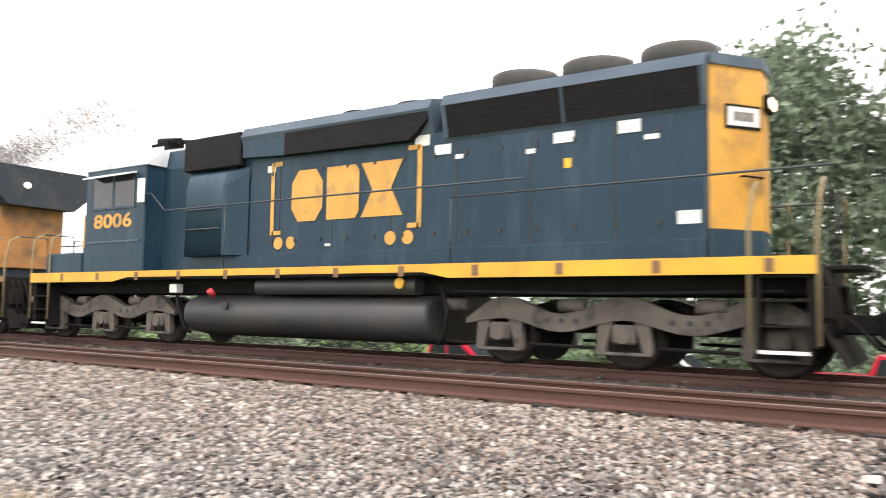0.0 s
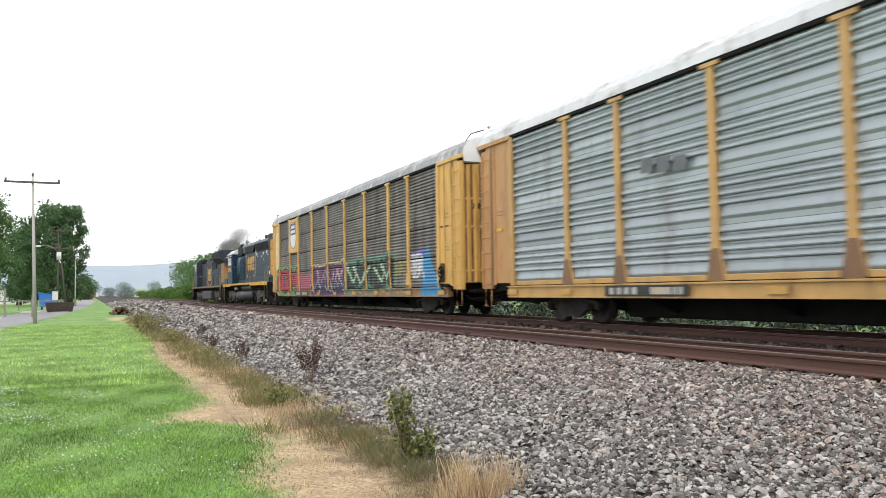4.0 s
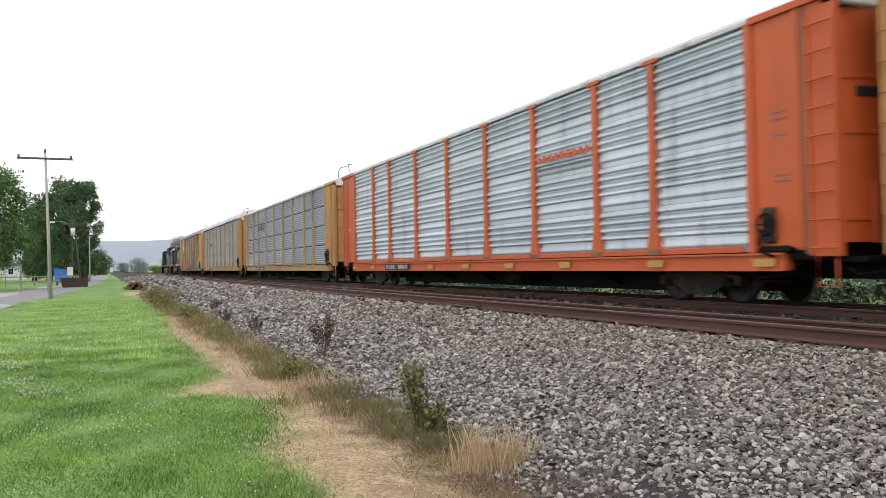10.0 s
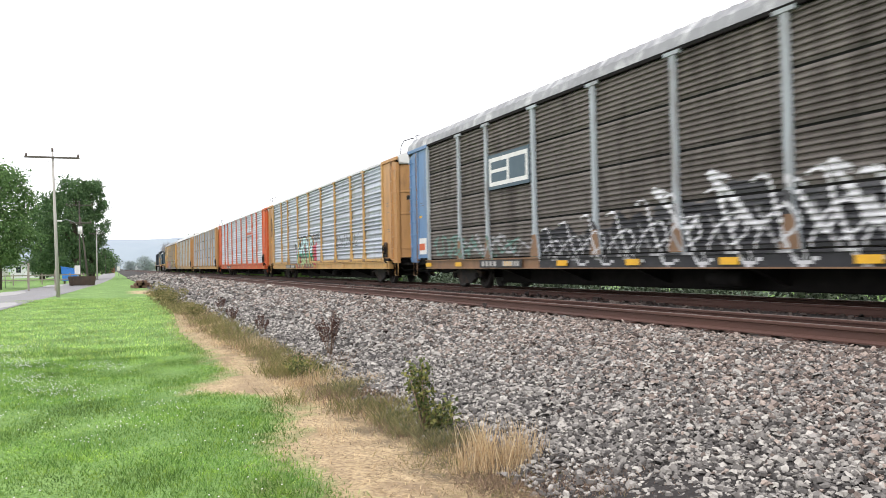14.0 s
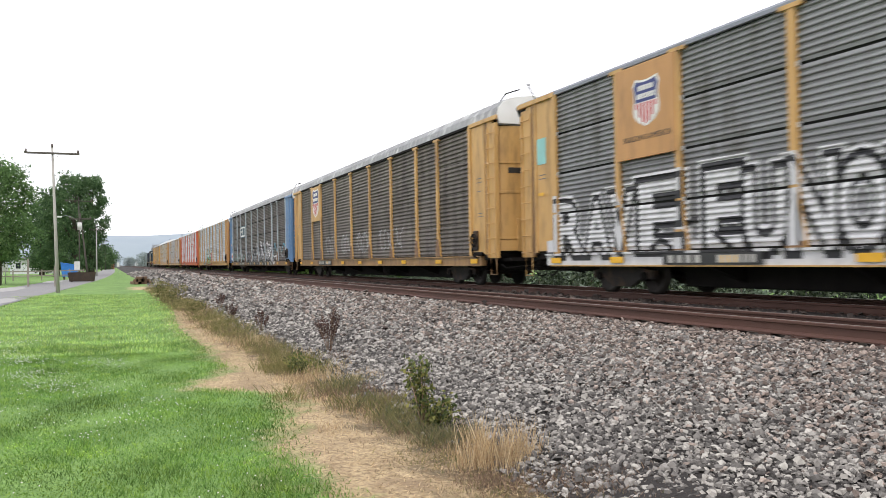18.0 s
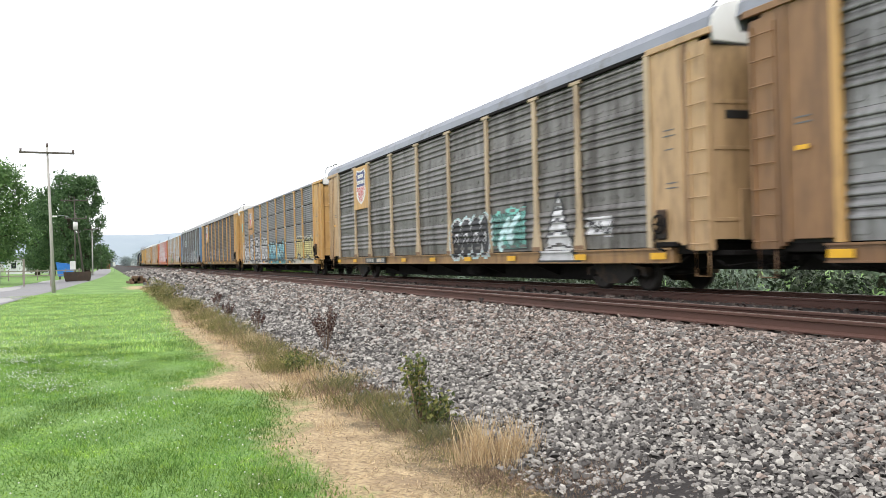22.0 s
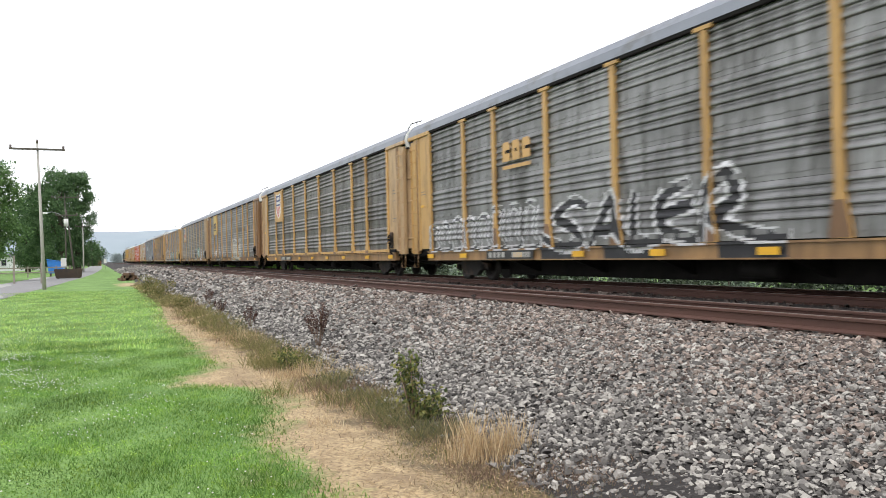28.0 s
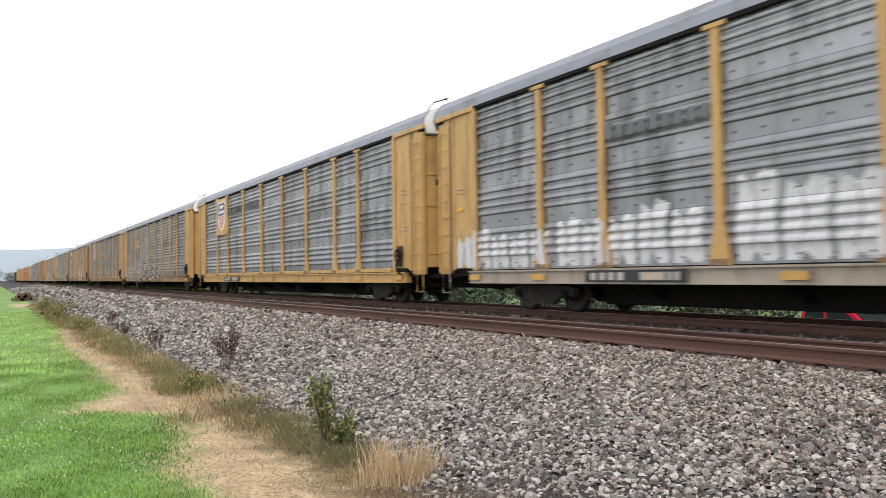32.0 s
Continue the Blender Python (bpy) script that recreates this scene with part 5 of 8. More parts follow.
def deco14(car):
    for i in range(9):
        patch(car, "name_bar", 4.9 + i * 0.3, 5.12 + i * 0.3, 3.55, 3.8 + (0.12 if i in (0, 4) else 0), M_GREYMARK)
    r = random.Random(71)
    for d0, d1, z1, n in ((-0.9, 3.0, 1.95, 5), (3.2, 7.3, 2.15, 5), (7.9, 11.4, 2.5, 4)):
        w = (d1 - d0) / n
        for k in range(n):
            a = d0 + w * k
            top = z1 + r.uniform(-0.15, 0.12)
            spray("graffiti", car, [[(yd(a + 0.04), 1.06), (yd(a + w * 0.3), 1.03), (yd(a + w * 0.42), 1.12 + r.uniform(0, 0.2)), (yd(a + w * 0.62), 1.04), (yd(a + w - 0.05), 1.08), (yd(a + w - 0.12), (1.1 + top) / 2), (yd(a + w - 0.03), top - 0.1), (yd(a + w * 0.6), top), (yd(a + w * 0.45), top - 0.22), (yd(a + 0.1), top - 0.04), (yd(a + 0.02), 1.6)]], SPRAY["white"], 0.005, label="solid white sprayed block shape")
            stroke(car, [(a + w * 0.35, 1.2 + r.uniform(0, 0.2)), (a + w * 0.5, (1.1 + top) / 2), (a + w * 0.4, top - 0.25)], 0.03, SPRAY["grey"])


CURBS = {deco2: range(9), deco4: range(9), deco5: (0, 1, 4, 5, 6, 7, 8), deco11: range(9), deco13: range(9)}
CARS = [
    autorack("dark weathered car carrier with yellow posts and colourful graffiti", M_YELLOW_CLEAN, M_GREY_BROWN, M_SILL_DIRTY, "rows", M_ROOF_FLAKED, True, None, deco1),
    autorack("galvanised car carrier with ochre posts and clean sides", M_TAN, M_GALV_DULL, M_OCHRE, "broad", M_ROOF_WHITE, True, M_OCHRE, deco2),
    autorack("bluish galvanised car carrier with ochre posts and a black emblem", M_TAN, M_GALV_BLUE, M_OCHRE, "rows", M_ROOF_WHITE, False, M_OCHRE, deco3),
    autorack("bright galvanised car carrier with orange posts and sills", M_ORANGE, M_GALV_BRIGHT, M_ORANGE, "broad", M_ROOF_WHITE, False, M_ORANGE, deco4),
    autorack("galvanised car carrier with ochre posts and a turquoise graffiti piece", M_TAN, M_GALV, M_OCHRE, "broad", M_ROOF_WHITE, False, M_OCHRE, deco5),
    autorack("brown car carrier with light blue ends, pale posts and white scrawls", M_BLUE, M_BROWN, M_SILL_RUST, "rows", M_ROOF_FLAKED, True, M_PALE, deco6),
    autorack("brown weathered car carrier with yellow posts and a shield emblem", M_YELLOW, M_BROWN, M_SILL_DIRTY, "fine", M_ROOF_FLAKED, True, None, deco7),
    autorack("slate-grey car carrier with yellow posts and large white and blue graffiti", M_YELLOW, M_SLATE, M_OCHRE, "rows", M_ROOF, False, None, deco8),
    autorack("grey weathered car carrier with yellow posts and black and aqua graffiti", M_FADED, M_WEATHER, M_SILL_DIRTY, "plain", M_ROOF, True, M_POST_PALE, deco9, (0.16, 0.045, 0.45)),
    autorack("grey weathered car carrier with a yellow emblem panel", M_RUSTY_END, M_COOL_DARK, M_SILL_RUST, "plain", M_ROOF, True, M_YELLOW, deco10, (0.17, 0.05, 0.42)),
    autorack("grey weathered car carrier with yellow posts and a striped shield", M_FADED, M_WEATHER, M_SILL_DIRTY, "plain", M_ROOF, True, M_YELLOW, deco11, (0.16, 0.045, 0.45)),
    autorack("grey weathered car carrier with yellow emblem and black and white graffiti", M_OCHRE, M_COOL_DARK, M_SILL_DIRTY, "plain", M_ROOF, True, None, deco12, (0.18, 0.05, 0.42)),
    autorack("grey car carrier with yellow posts, striped shield and faded slogan", M_OCHRE, M_COOL, M_OCHRE, "plain", M_ROOF, True, None, deco13, (0.026, 0.02, 0.48)),
    autorack("grey car carrier with ochre posts and white block graffiti", M_OCHRE, M_COOL, M_SILL_PALE, "plain", M_ROOF, True, None, deco14, (0.026, 0.02, 0.48)),
]


# ---- locomotives ----
M_LBLUE = mat("faded_dark_blue_paint", (0.007, 0.028, 0.050), (0.013, 0.040, 0.066), 0.42, 0, 1.3, (1, 1.6, 0.25), 40, 0.05, dirt=(0.03, 0.062, 0.088), dirt_amount=0.35, dirt_scale=1.2, dirt_stretch=(1, 1.5, 0.3))
M_LGREY = mat("grimy_blue_black_paint", (0.010, 0.020, 0.034), (0.018, 0.026, 0.036), 0.55, 0, 1.5, (1, 1.5, 0.3), 40, 0.06, dirt=(0.045, 0.045, 0.045), dirt_amount=0.35)
M_LYELLOW = mat("locomotive_yellow", (0.63, 0.34, 0.065), (0.54, 0.27, 0.05), 0.45, 0, 2, (1, 1, 0.4), 40, 0.05, dirt=(0.25, 0.15, 0.06), dirt_amount=0.3)
M_LORANGE = mat("faded_orange_paint", (0.50, 0.23, 0.06), (0.36, 0.16, 0.05), 0.55, 0, 2, (1, 1, 0.4), 40, 0.05, dirt=(0.16, 0.09, 0.05), dirt_amount=0.5)
M_STRIPE = mat("yellow_sill_stripe", (0.74, 0.42, 0.03), (0.60, 0.28, 0.04), 0.45, 0, 1.2, (1, 1, 1), 40, 0.05)
M_ROOFBLUE = mat("dusty_blue_roof", (0.085, 0.115, 0.15), (0.05, 0.075, 0.105), 0.45, 0, 2, (1, 0.5, 1), 40, 0.08)
M_GRILLE = mat("black_radiator_screen", (0.012, 0.011, 0.013), (0.02, 0.018, 0.02), 0.6, 0.2, 3, (1, 1, 6), 120, 0.5)
M_TANK = mat("dark_grey_fuel_tank", (0.055, 0.055, 0.058), (0.035, 0.035, 0.036), 0.5, 0.1, 2, (1, 0.4, 1), 40, 0.1, dirt=(0.07, 0.06, 0.05), dirt_amount=0.35)
M_LTRUCK = mat("dusty_brown_truck_casting", (0.15, 0.128, 0.108), (0.08, 0.069, 0.06), 0.85, 0, 3, fine=50, bump=0.25, dirt=(0.03, 0.027, 0.025), dirt_amount=0.35, dirt_scale=2.5)
M_FAN = mat("dusty_grey_fan_housing", (0.10, 0.092, 0.088), (0.065, 0.06, 0.058), 0.8, 0, 4, fine=50, bump=0.15)
# the cab roof's blown-out sky glare is painted as white
M_CABROOF = mat("glare_white_cab_roof", (0.62, 0.64, 0.66), (0.48, 0.5, 0.53), 0.5, 0, 3, (1, 1, 1), 40, 0.08, dirt=(0.2, 0.21, 0.22), dirt_amount=0.3)
M_LAMP = mat("lit_headlamp", (0.42, 0.34, 0.28), rough=0.25, bump=0)
for m_, v_ in ((M_LBLUE, 0.3), (M_GRILLE, 0.12), (M_ROOFBLUE, 0.3)):
    m_.node_tree.nodes["Principled BSDF"].inputs["Specular IOR Level"].default_value = v_
M_LAMP.node_tree.nodes["Principled BSDF"].inputs["Emission Color"].default_value = (1, 0.8, 0.6, 1)
M_LAMP.node_tree.nodes["Principled BSDF"].inputs["Emission Strength"].default_value = 1.5
M_RAILING = mat("pale_handrail_paint", (0.30, 0.24, 0.13), (0.20, 0.16, 0.09), 0.5, 0, 6, bump=0.1)
M_DARKRAIL = mat("dark_handrail", (0.03, 0.04, 0.05), (0.05, 0.055, 0.06), 0.5, 0, 6, bump=0.05)
LOCO_R = 0.51
LOCO_WHEELS = wheelset_mesh(LOCO_R)


def loco_truck(loco, place, half, material, wheels=(-2.05, 0, 2.05)):
    yc = 0.0
    tk = part("truck", Mesh().box(-0.8, 0.8, yc - half + 0.3, yc + half - 0.3, 0.55, 0.85, 0.05), M_GRIME, loco)
    tk.location = (0, place, 0)
    for s in (-1, 1):
        up, low = [], []
        for k in range(33):
            y = -half + 2 * half * k / 32
            c = math.cos(2 * math.pi * y / 2.05)
            end = max(0.0, (abs(y) - 2.2) / (half - 2.2))
            up.append((yc + y, 0.985 + 0.135 * c - 0.16 * end))
            low.append((yc + y, 0.665 + 0.10 * c + 0.06 * end))
        pr = up + low[::-1]
        part("sideframe", Mesh().prism(pr, "x", min(s * 0.98, s * 1.16), max(s * 0.98, s * 1.16)), material, tk)
        for yy in (-1.25, -1.0, -0.75, 0.75, 1.0, 1.25):
            part("hole", Mesh().tube([(s * 1.15, yc + yy, 0.74), (s * 1.168, yc + yy, 0.74)], 0.045, 10), M_BLACK, tk)
        for w in wheels:
            y = yc + w
            xa, xb = min(s * 1.0, s * 1.13), max(s * 1.0, s * 1.13)
            for q in (-1, 1):
                part("pedestal", Mesh().prism([(y + q * 0.16, 0.80), (y + q * 0.40, 0.80), (y + q * 0.44, 0.28), (y + q * 0.30, 0.26)][::q], "x", xa, xb), material, tk)
            part("pedestal_tie", Mesh().box(xa, xb, y - 0.42, y + 0.42, 0.235, 0.285, 0.01), material, tk)
            ped = Mesh().box(min(s * 1.03, s * 1.16), max(s * 1.03, s * 1.16), y - 0.19, y + 0.19, 0.40, 0.70, 0.04)
            ped.tube([(s * 1.12, y, 0.53), (s * 1.20, y, 0.53)], 0.12, 12)
            part("journal_box", ped, material, tk)
            cyl = Mesh().tube([(s * 1.1, y + 0.62, 0.98), (s * 1.1, y + 1.05, 0.98)], 0.10, 12)
            part("brake_cylinder", cyl, material, tk)
            part("brake_rod", Mesh().tube([(s * 1.12, y + 0.45, 0.34), (s * 1.12, y + 1.6, 0.36)], 0.03, 6), M_GRIME, tk)
    for w in wheels:
        ws = part("wheelset", LOCO_WHEELS, None, tk)
        ws.location = (0, yc + w, LOCO_R)
        SPINNING.append((ws, yc + w, LOCO_R))


def railing(loco, pts, material=M_DARKRAIL, r=0.022):
    part("handrail", Mesh().tube(pts, r, 6), material, loco)


def loco_end(loco, y, e, material):
    """Steps, pilot, coupler and rails at one end; e is the way outwards."""
    part("pilot", Mesh().box(-1.45, 1.45, min(y, y - e * 0.12), max(y, y - e * 0.12), 0.45, 1.5, 0.02), M_GRIME, loco)
    part("coupler", Mesh().box(-0.13, 0.13, min(y - e * 0.1, y + e * 0.85), max(y - e * 0.1, y + e * 0.85), 0.62, 0.90, 0.03).box(-0.22, 0.2, min(y + e * 0.6, y + e * 0.95), max(y + e * 0.6, y + e * 0.95), 0.55, 0.97, 0.05), M_GRIME, loco)
    for s in (-1, 1):
        st = Mesh()
        st.box(min(s * 1.1, s * 1.5), max(s * 1.1, s * 1.5), min(y - e * 0.75, y - e * 0.7), max(y - e * 0.75, y - e * 0.7), 0.35, 1.5)
        for z in (0.38, 0.72, 1.06, 1.38):
            st.box(min(s * 1.05, s * 1.5), max(s * 1.05, s * 1.5), min(y - e * 0.72, y - e * 0.1), max(y - e * 0.72, y - e * 0.1), z, z + 0.03)
        part("steps", st, M_GRIME, loco)
        part("step_edge", Mesh().box(min(s * 1.49, s * 1.515), max(s * 1.49, s * 1.515), min(y - e * 0.72, y - e * 0.1), max(y - e * 0.72, y - e * 0.1), 0.37, 0.42), M_WHITE, loco)
        for yy in (y - e * 0.82, y + e * 0.02):
            railing(loco, [(s * 1.52, yy, 0.5), (s * 1.52, yy, 2.05), (s * 1.45, yy + e * 0.05, 2.55), (s * 1.2, yy + e * 0.05, 2.7)], material, 0.026)
    railing(loco, [(-1.2, y + e * 0.05, 2.7), (-0.4, y + e * 0.06, 2.7), (-0.38, y + e * 0.06, 1.65)], M_DARKRAIL)
    railing(loco, [(1.2, y + e * 0.05, 2.7), (0.4, y + e * 0.06, 2.7), (0.38, y + e * 0.06, 1.65)], M_DARKRAIL)
    for k, (x, z, w, h) in enumerate(((-1.2, 1.05, 0.18, 0.22), (-0.8, 1.2, 0.14, 0.16), (0.75, 1.15, 0.2, 0.18), (1.15, 1.0, 0.15, 0.2))):
        part("end_box", Mesh().box(x - w, x + w, min(y, y + e * 0.16), max(y, y + e * 0.16), z - h, z + h, 0.03), M_GRIME, loco)
    part("snow_plough", Mesh().rings([[(-1.45, y + e * 0.02, 0.75), (1.45, y + e * 0.02, 0.75), (1.45, y + e * 0.06, 0.75), (-1.45, y + e * 0.06, 0.75)], [(-1.45, y + e * 0.3, 0.22), (1.45, y + e * 0.3, 0.22), (1.45, y + e * 0.34, 0.22), (-1.45, y + e * 0.34, 0.22)]], True, True, False), M_GRIME, loco)
    part("drop_step", Mesh().box(-0.45, 0.45, min(y, y + e * 0.5), max(y, y + e * 0.5), 1.52, 1.58, 0.01), M_GRIME, loco)
    for k in range(5):
        x = -1.3 + 0.16 * k
        part("control_hose", Mesh().tube([(x, y + e * 0.02, 1.5), (x + 0.03, y + e * 0.14, 1.2), (x + 0.08, y + e * 0.2, 0.8), (x + 0.18, y + e * 0.12, 0.55)], 0.03, 6), M_GRIME, loco)
    for x in (-0.55, -0.42, 0.42, 0.55):
        part("air_hose", Mesh().tube([(x, y + e * 0.05, 1.0), (x * 1.1, y + e * 0.35, 0.75), (x * 0.9, y + e * 0.6, 0.45), (x * 0.8, y + e * 0.8, 0.42)], 0.03, 6), M_GRIME, loco)


def emblem_blocks(loco, x, y_front, z, w, h, material, slot):
    """Three plain blocks with slots, between two brackets."""
    q = w / 3
    shapes = [[(0, 0.25), (0.2, 0), (0.72, 0), (0.92, 0.25), (0.92, 0.75), (0.72, 1), (0.2, 1), (0, 0.75)],
              [(0.04, 0), (0.84, 0), (0.94, 0.12), (0.94, 0.88), (0.84, 1), (0.04, 1)],
              [(0, 0), (1.08, 0), (0.78, 0.5), (1.08, 1), (0, 1), (0.3, 0.5)]]
    for i, sh in enumerate(shapes):
        y1 = y_front - 0.55 - i * q
        part("emblem_shape", Mesh().prism([(y1 - a * q, z + b * h) for a, b in sh], "x", x - 0.006, x), material, loco)
    for y, d in ((y_front, -1), (y_front - w - 1.0, 1)):
        m = Mesh().box(x - 0.006, x, y - 0.05, y + 0.05, z - 0.25, z + h + 0.22)
        for zz in (z - 0.25, z + h + 0.14):
            m.box(x - 0.006, x, min(y, y + d * 0.26), max(y, y + d * 0.26), zz, zz + 0.09)
        part("emblem_bracket", m, material, loco)
    for y in (y_front - 0.2, y_front - 0.55, y_front - w - 0.35, y_front - w - 0.75):
        part("emblem_dot", Mesh().tube([(x - 0.006, y, z - 0.42), (x, y, z - 0.42)], 0.13, 16), material, loco)


def blue_loco():
    """Six-axle road switcher with a long hood, running short nose first; origin under its rear deck end."""
    lo = thing("locomotive", "dark blue six-axle locomotive with yellow stripe and yellow rear hood end", "locomotive", (TRAIN_X, 0, RAIL_Z), group="locomotives")
    part("underframe", Mesh().box(-1.0, 1.0, 0, 18.5, 1.15, 1.5, 0.03), M_GRIME, lo)
    part("deck", Mesh().box(-1.53, 1.53, 0, 18.5, 1.46, 1.6, 0.02), M_GRIME, lo)
    for s in (-1, 1):
        x0, x1 = (min(s * 1.525, s * 1.55), max(s * 1.525, s * 1.55))
        part("sill_stripe", Mesh().prism([(0, 1.42), (5.6, 1.42), (6.1, 1.52), (14.4, 1.52), (15.0, 1.42), (18.5, 1.42), (18.5, 1.66), (0, 1.66)], "x", x0, x1), M_STRIPE, lo)
        for i in range(12):
            part("jacking_pad", Mesh().box(min(s * 1.551, s * 1.558), max(s * 1.551, s * 1.558), 0.5 + 1.5 * i, 0.62 + 1.5 * i, 1.45, 1.63), M_SILL_RUST, lo)
    # hood
    hood = Mesh().box(-0.97, 0.97, 1.463, 14.0, 1.6, 4.1, 0.03)
    part("hood", hood, M_LBLUE, lo)
    for y in (2.9, 4.35, 5.8, 7.25, 8.7, 10.15, 11.5):
        part("hood_door_seam", Mesh().box(-0.978, -0.969, y - 0.012, y + 0.012, 1.75, 3.8), M_BLACK, lo)
    latch = Mesh().box(-0.99, -0.965, -0.03, 0.03, 0, 0.08).data("door_latch", M_BLACK)
    for i in range(14):
        for z in (3.62, 2.2):
            part("door_latch", latch, None, lo).location = (0, 2.2 + 0.68 * i, z)
    part("hood_step", Mesh().box(-1.06, -0.96, 1.5, 13.2, 1.6, 1.98, 0.02), M_LBLUE, lo)
    # flared radiator section with screens and three fans
    rad = Mesh()
    rings = []
    for y in (1.463, 6.05):
        rings.append([(-0.97, y, 3.88), (-1.02, y, 3.95), (-1.16, y, 4.5), (-1.08, y, 4.70), (-0.6, y, 4.84), (0.6, y, 4.84), (1.08, y, 4.70), (1.16, y, 4.5), (1.02, y, 3.95), (0.97, y, 3.88)])
    rad.rings(rings, True, True, False)
    part("radiator_hood", rad, M_ROOFBLUE, lo)
    for s in (-1, 1):
        part("radiator_screen", Mesh().rings([[(s * 1.03, y, 3.94), (s * 1.175, y, 4.49), (s * 1.165, y, 4.49), (s * 1.02, y, 3.94)] for y in (1.55, 3.7)], True, True, False), M_GRILLE, lo)
        part("radiator_screen", Mesh().rings([[(s * 1.03, y, 3.94), (s * 1.175, y, 4.49), (s * 1.165, y, 4.49), (s * 1.02, y, 3.94)] for y in (3.76, 5.95)], True, True, False), M_GRILLE, lo)
    for y in (2.15, 3.55, 4.95):
        f = Mesh().tube([(0, y, 4.8), (0, y, 5.06), (0, y, 5.12)], 0.62, 24)
        fan = part("radiator_fan", f, M_FAN, lo)
        part("fan_grid", Mesh().tube([(0, y, 5.125), (0, y, 5.135)], 0.5, 24), M_ROOFBLUE, fan)
    # dynamic brake blister
    for s in (-1, 1):
        part("brake_grid", Mesh().prism([(6.75, 3.96), (9.9, 4.0), (9.9, 4.5), (6.35, 4.5), (6.35, 4.3)], "x", min(s * 0.95, s * 1.14), max(s * 0.95, s * 1.14)), M_GRILLE, lo)
        part("grid_fairing", Mesh().prism([(9.9, 4.0), (11.15, 4.06), (11.15, 4.55), (9.9, 4.5)], "x", min(s * 0.95, s * 1.12), max(s * 0.95, s * 1.12)), M_LBLUE, lo)
    part("brake_hood", Mesh().prism([(-1.16, 4.5), (-1.05, 4.70), (-0.5, 4.8), (0.5, 4.8), (1.05, 4.70), (1.16, 4.5), (0.97, 4.05), (-0.97, 4.05)], "y", 6.3, 11.2), M_ROOFBLUE, lo)
    for y in (7.3, 8.7):
        part("brake_fan", Mesh().tube([(0, y, 4.76), (0, y, 4.92)], 0.5, 20), M_GRIME, lo)
    part("exhaust_stack", Mesh().box(-0.4, 0.4, 5.9, 6.4, 4.6, 4.92, 0.04), M_GRIME, lo)
    part("hood_roof", Mesh().prism([(-0.98, 4.05), (-0.9, 4.5), (0.9, 4.5), (0.98, 4.05)], "y", 11.2, 14.0), M_LBLUE, lo)
    # filter screens and blower bulge behind the cab
    for s in (-1, 1):
        part("filter_screen", Mesh().box(min(s * 0.94, s * 1.15), max(s * 0.94, s * 1.15), 11.2, 13.05, 3.9, 4.64, 0.02), M_GRILLE, lo)
    bulge = Mesh().rings([[(-0.96, y, 1.95), (-1.28, y, 1.98), (-1.28, y, 3.45), (-1.2, y, 3.75), (-0.96, y, 3.9)] for y in (11.55, 12.75)], False, False, True)
    bulge.rings([[(-0.96, 11.55, 1.95), (-1.28, 11.55, 1.98), (-1.28, 11.55, 3.45), (-1.2, 11.55, 3.75), (-0.96, 11.55, 3.9)], [(-0.96, 11.05, 1.95), (-1.0, 11.05, 1.98), (-1.0, 11.05, 3.45), (-1.0, 11.05, 3.75), (-0.96, 11.05, 3.9)]], False, False, False)
    duct = part("blower_duct", bulge, M_LBLUE, lo)
    for z in (2.55, 2.98):
        part("grab_iron", Mesh().tube([(-1.27, 11.6, z), (-1.33, 11.65, z), (-1.33, 12.65, z), (-1.27, 12.7, z)], 0.018, 6), M_DARKRAIL, duct)
    # cab
    cab = Mesh().box(-1.48, 1.48, 13.95, 16.3, 1.6, 4.15, 0.03)
    part("cab", cab, M_LBLUE, lo)
    part("cab_roof", Mesh().prism([(-1.52, 4.12), (-1.1, 4.5), (-0.5, 4.68), (0.5, 4.68), (1.1, 4.5), (1.52, 4.12)], "y", 13.9, 16.4), M_CABROOF, lo, "cab roof whitened by painted sky glare")
    win = part("cab_window", Mesh().box(-1.49, -1.475, 14.35, 15.95, 3.2, 3.95), M_GLASS, lo)
    part("window_frame", Mesh().box(-1.5, -1.478, 15.12, 15.2, 3.2, 3.95).box(-1.5, -1.478, 14.3, 16.0, 3.14, 3.2), M_LBLUE, win)
    part("sunshade", Mesh().prism([(-1.48, 4.0), (-1.78, 3.9), (-1.78, 3.87), (-1.48, 3.96)], "y", 14.3, 16.0), M_WHITE, lo, "pale folding sunshade over the cab window")
    part("mirror", Mesh().box(-1.7, -1.66, 13.7, 13.95, 3.2, 3.75, 0.01), M_WHITE, lo)
    part("horn", Mesh().tube([(-0.6, 13.9, 4.86), (-0.6, 14.7, 4.88)], 0.05, 8, 0.10).tube([(-0.3, 14.0, 4.88), (-0.3, 14.9, 4.93)], 0.05, 8, 0.10).tube([(-0.45, 15.2, 4.86), (-0.45, 14.2, 4.88)], 0.04, 8, 0.08).box(-0.7, -0.2, 14.3, 14.4, 4.6, 4.88), M_GRIME, lo)
    me = lettering("8006", 0.46, 1.5, 0.012, M_LYELLOW, 0.003)
    part("road_number", me, None, lo, "yellow road number painted on the cab").location = (-1.489, 15.15, 2.85)
    part("nose", Mesh().box(-0.85, 0.85, 16.25, 17.4, 1.6, 3.25, 0.06), M_LBLUE, lo)
    part("nose_band", Mesh().box(-0.86, 0.86, 17.2, 17.41, 2.3, 3.2, 0.05), M_LYELLOW, lo)
    part("battery_box", Mesh().box(-1.5, -0.9, 16.35, 17.9, 1.6, 2.15, 0.03), M_LBLUE, lo)
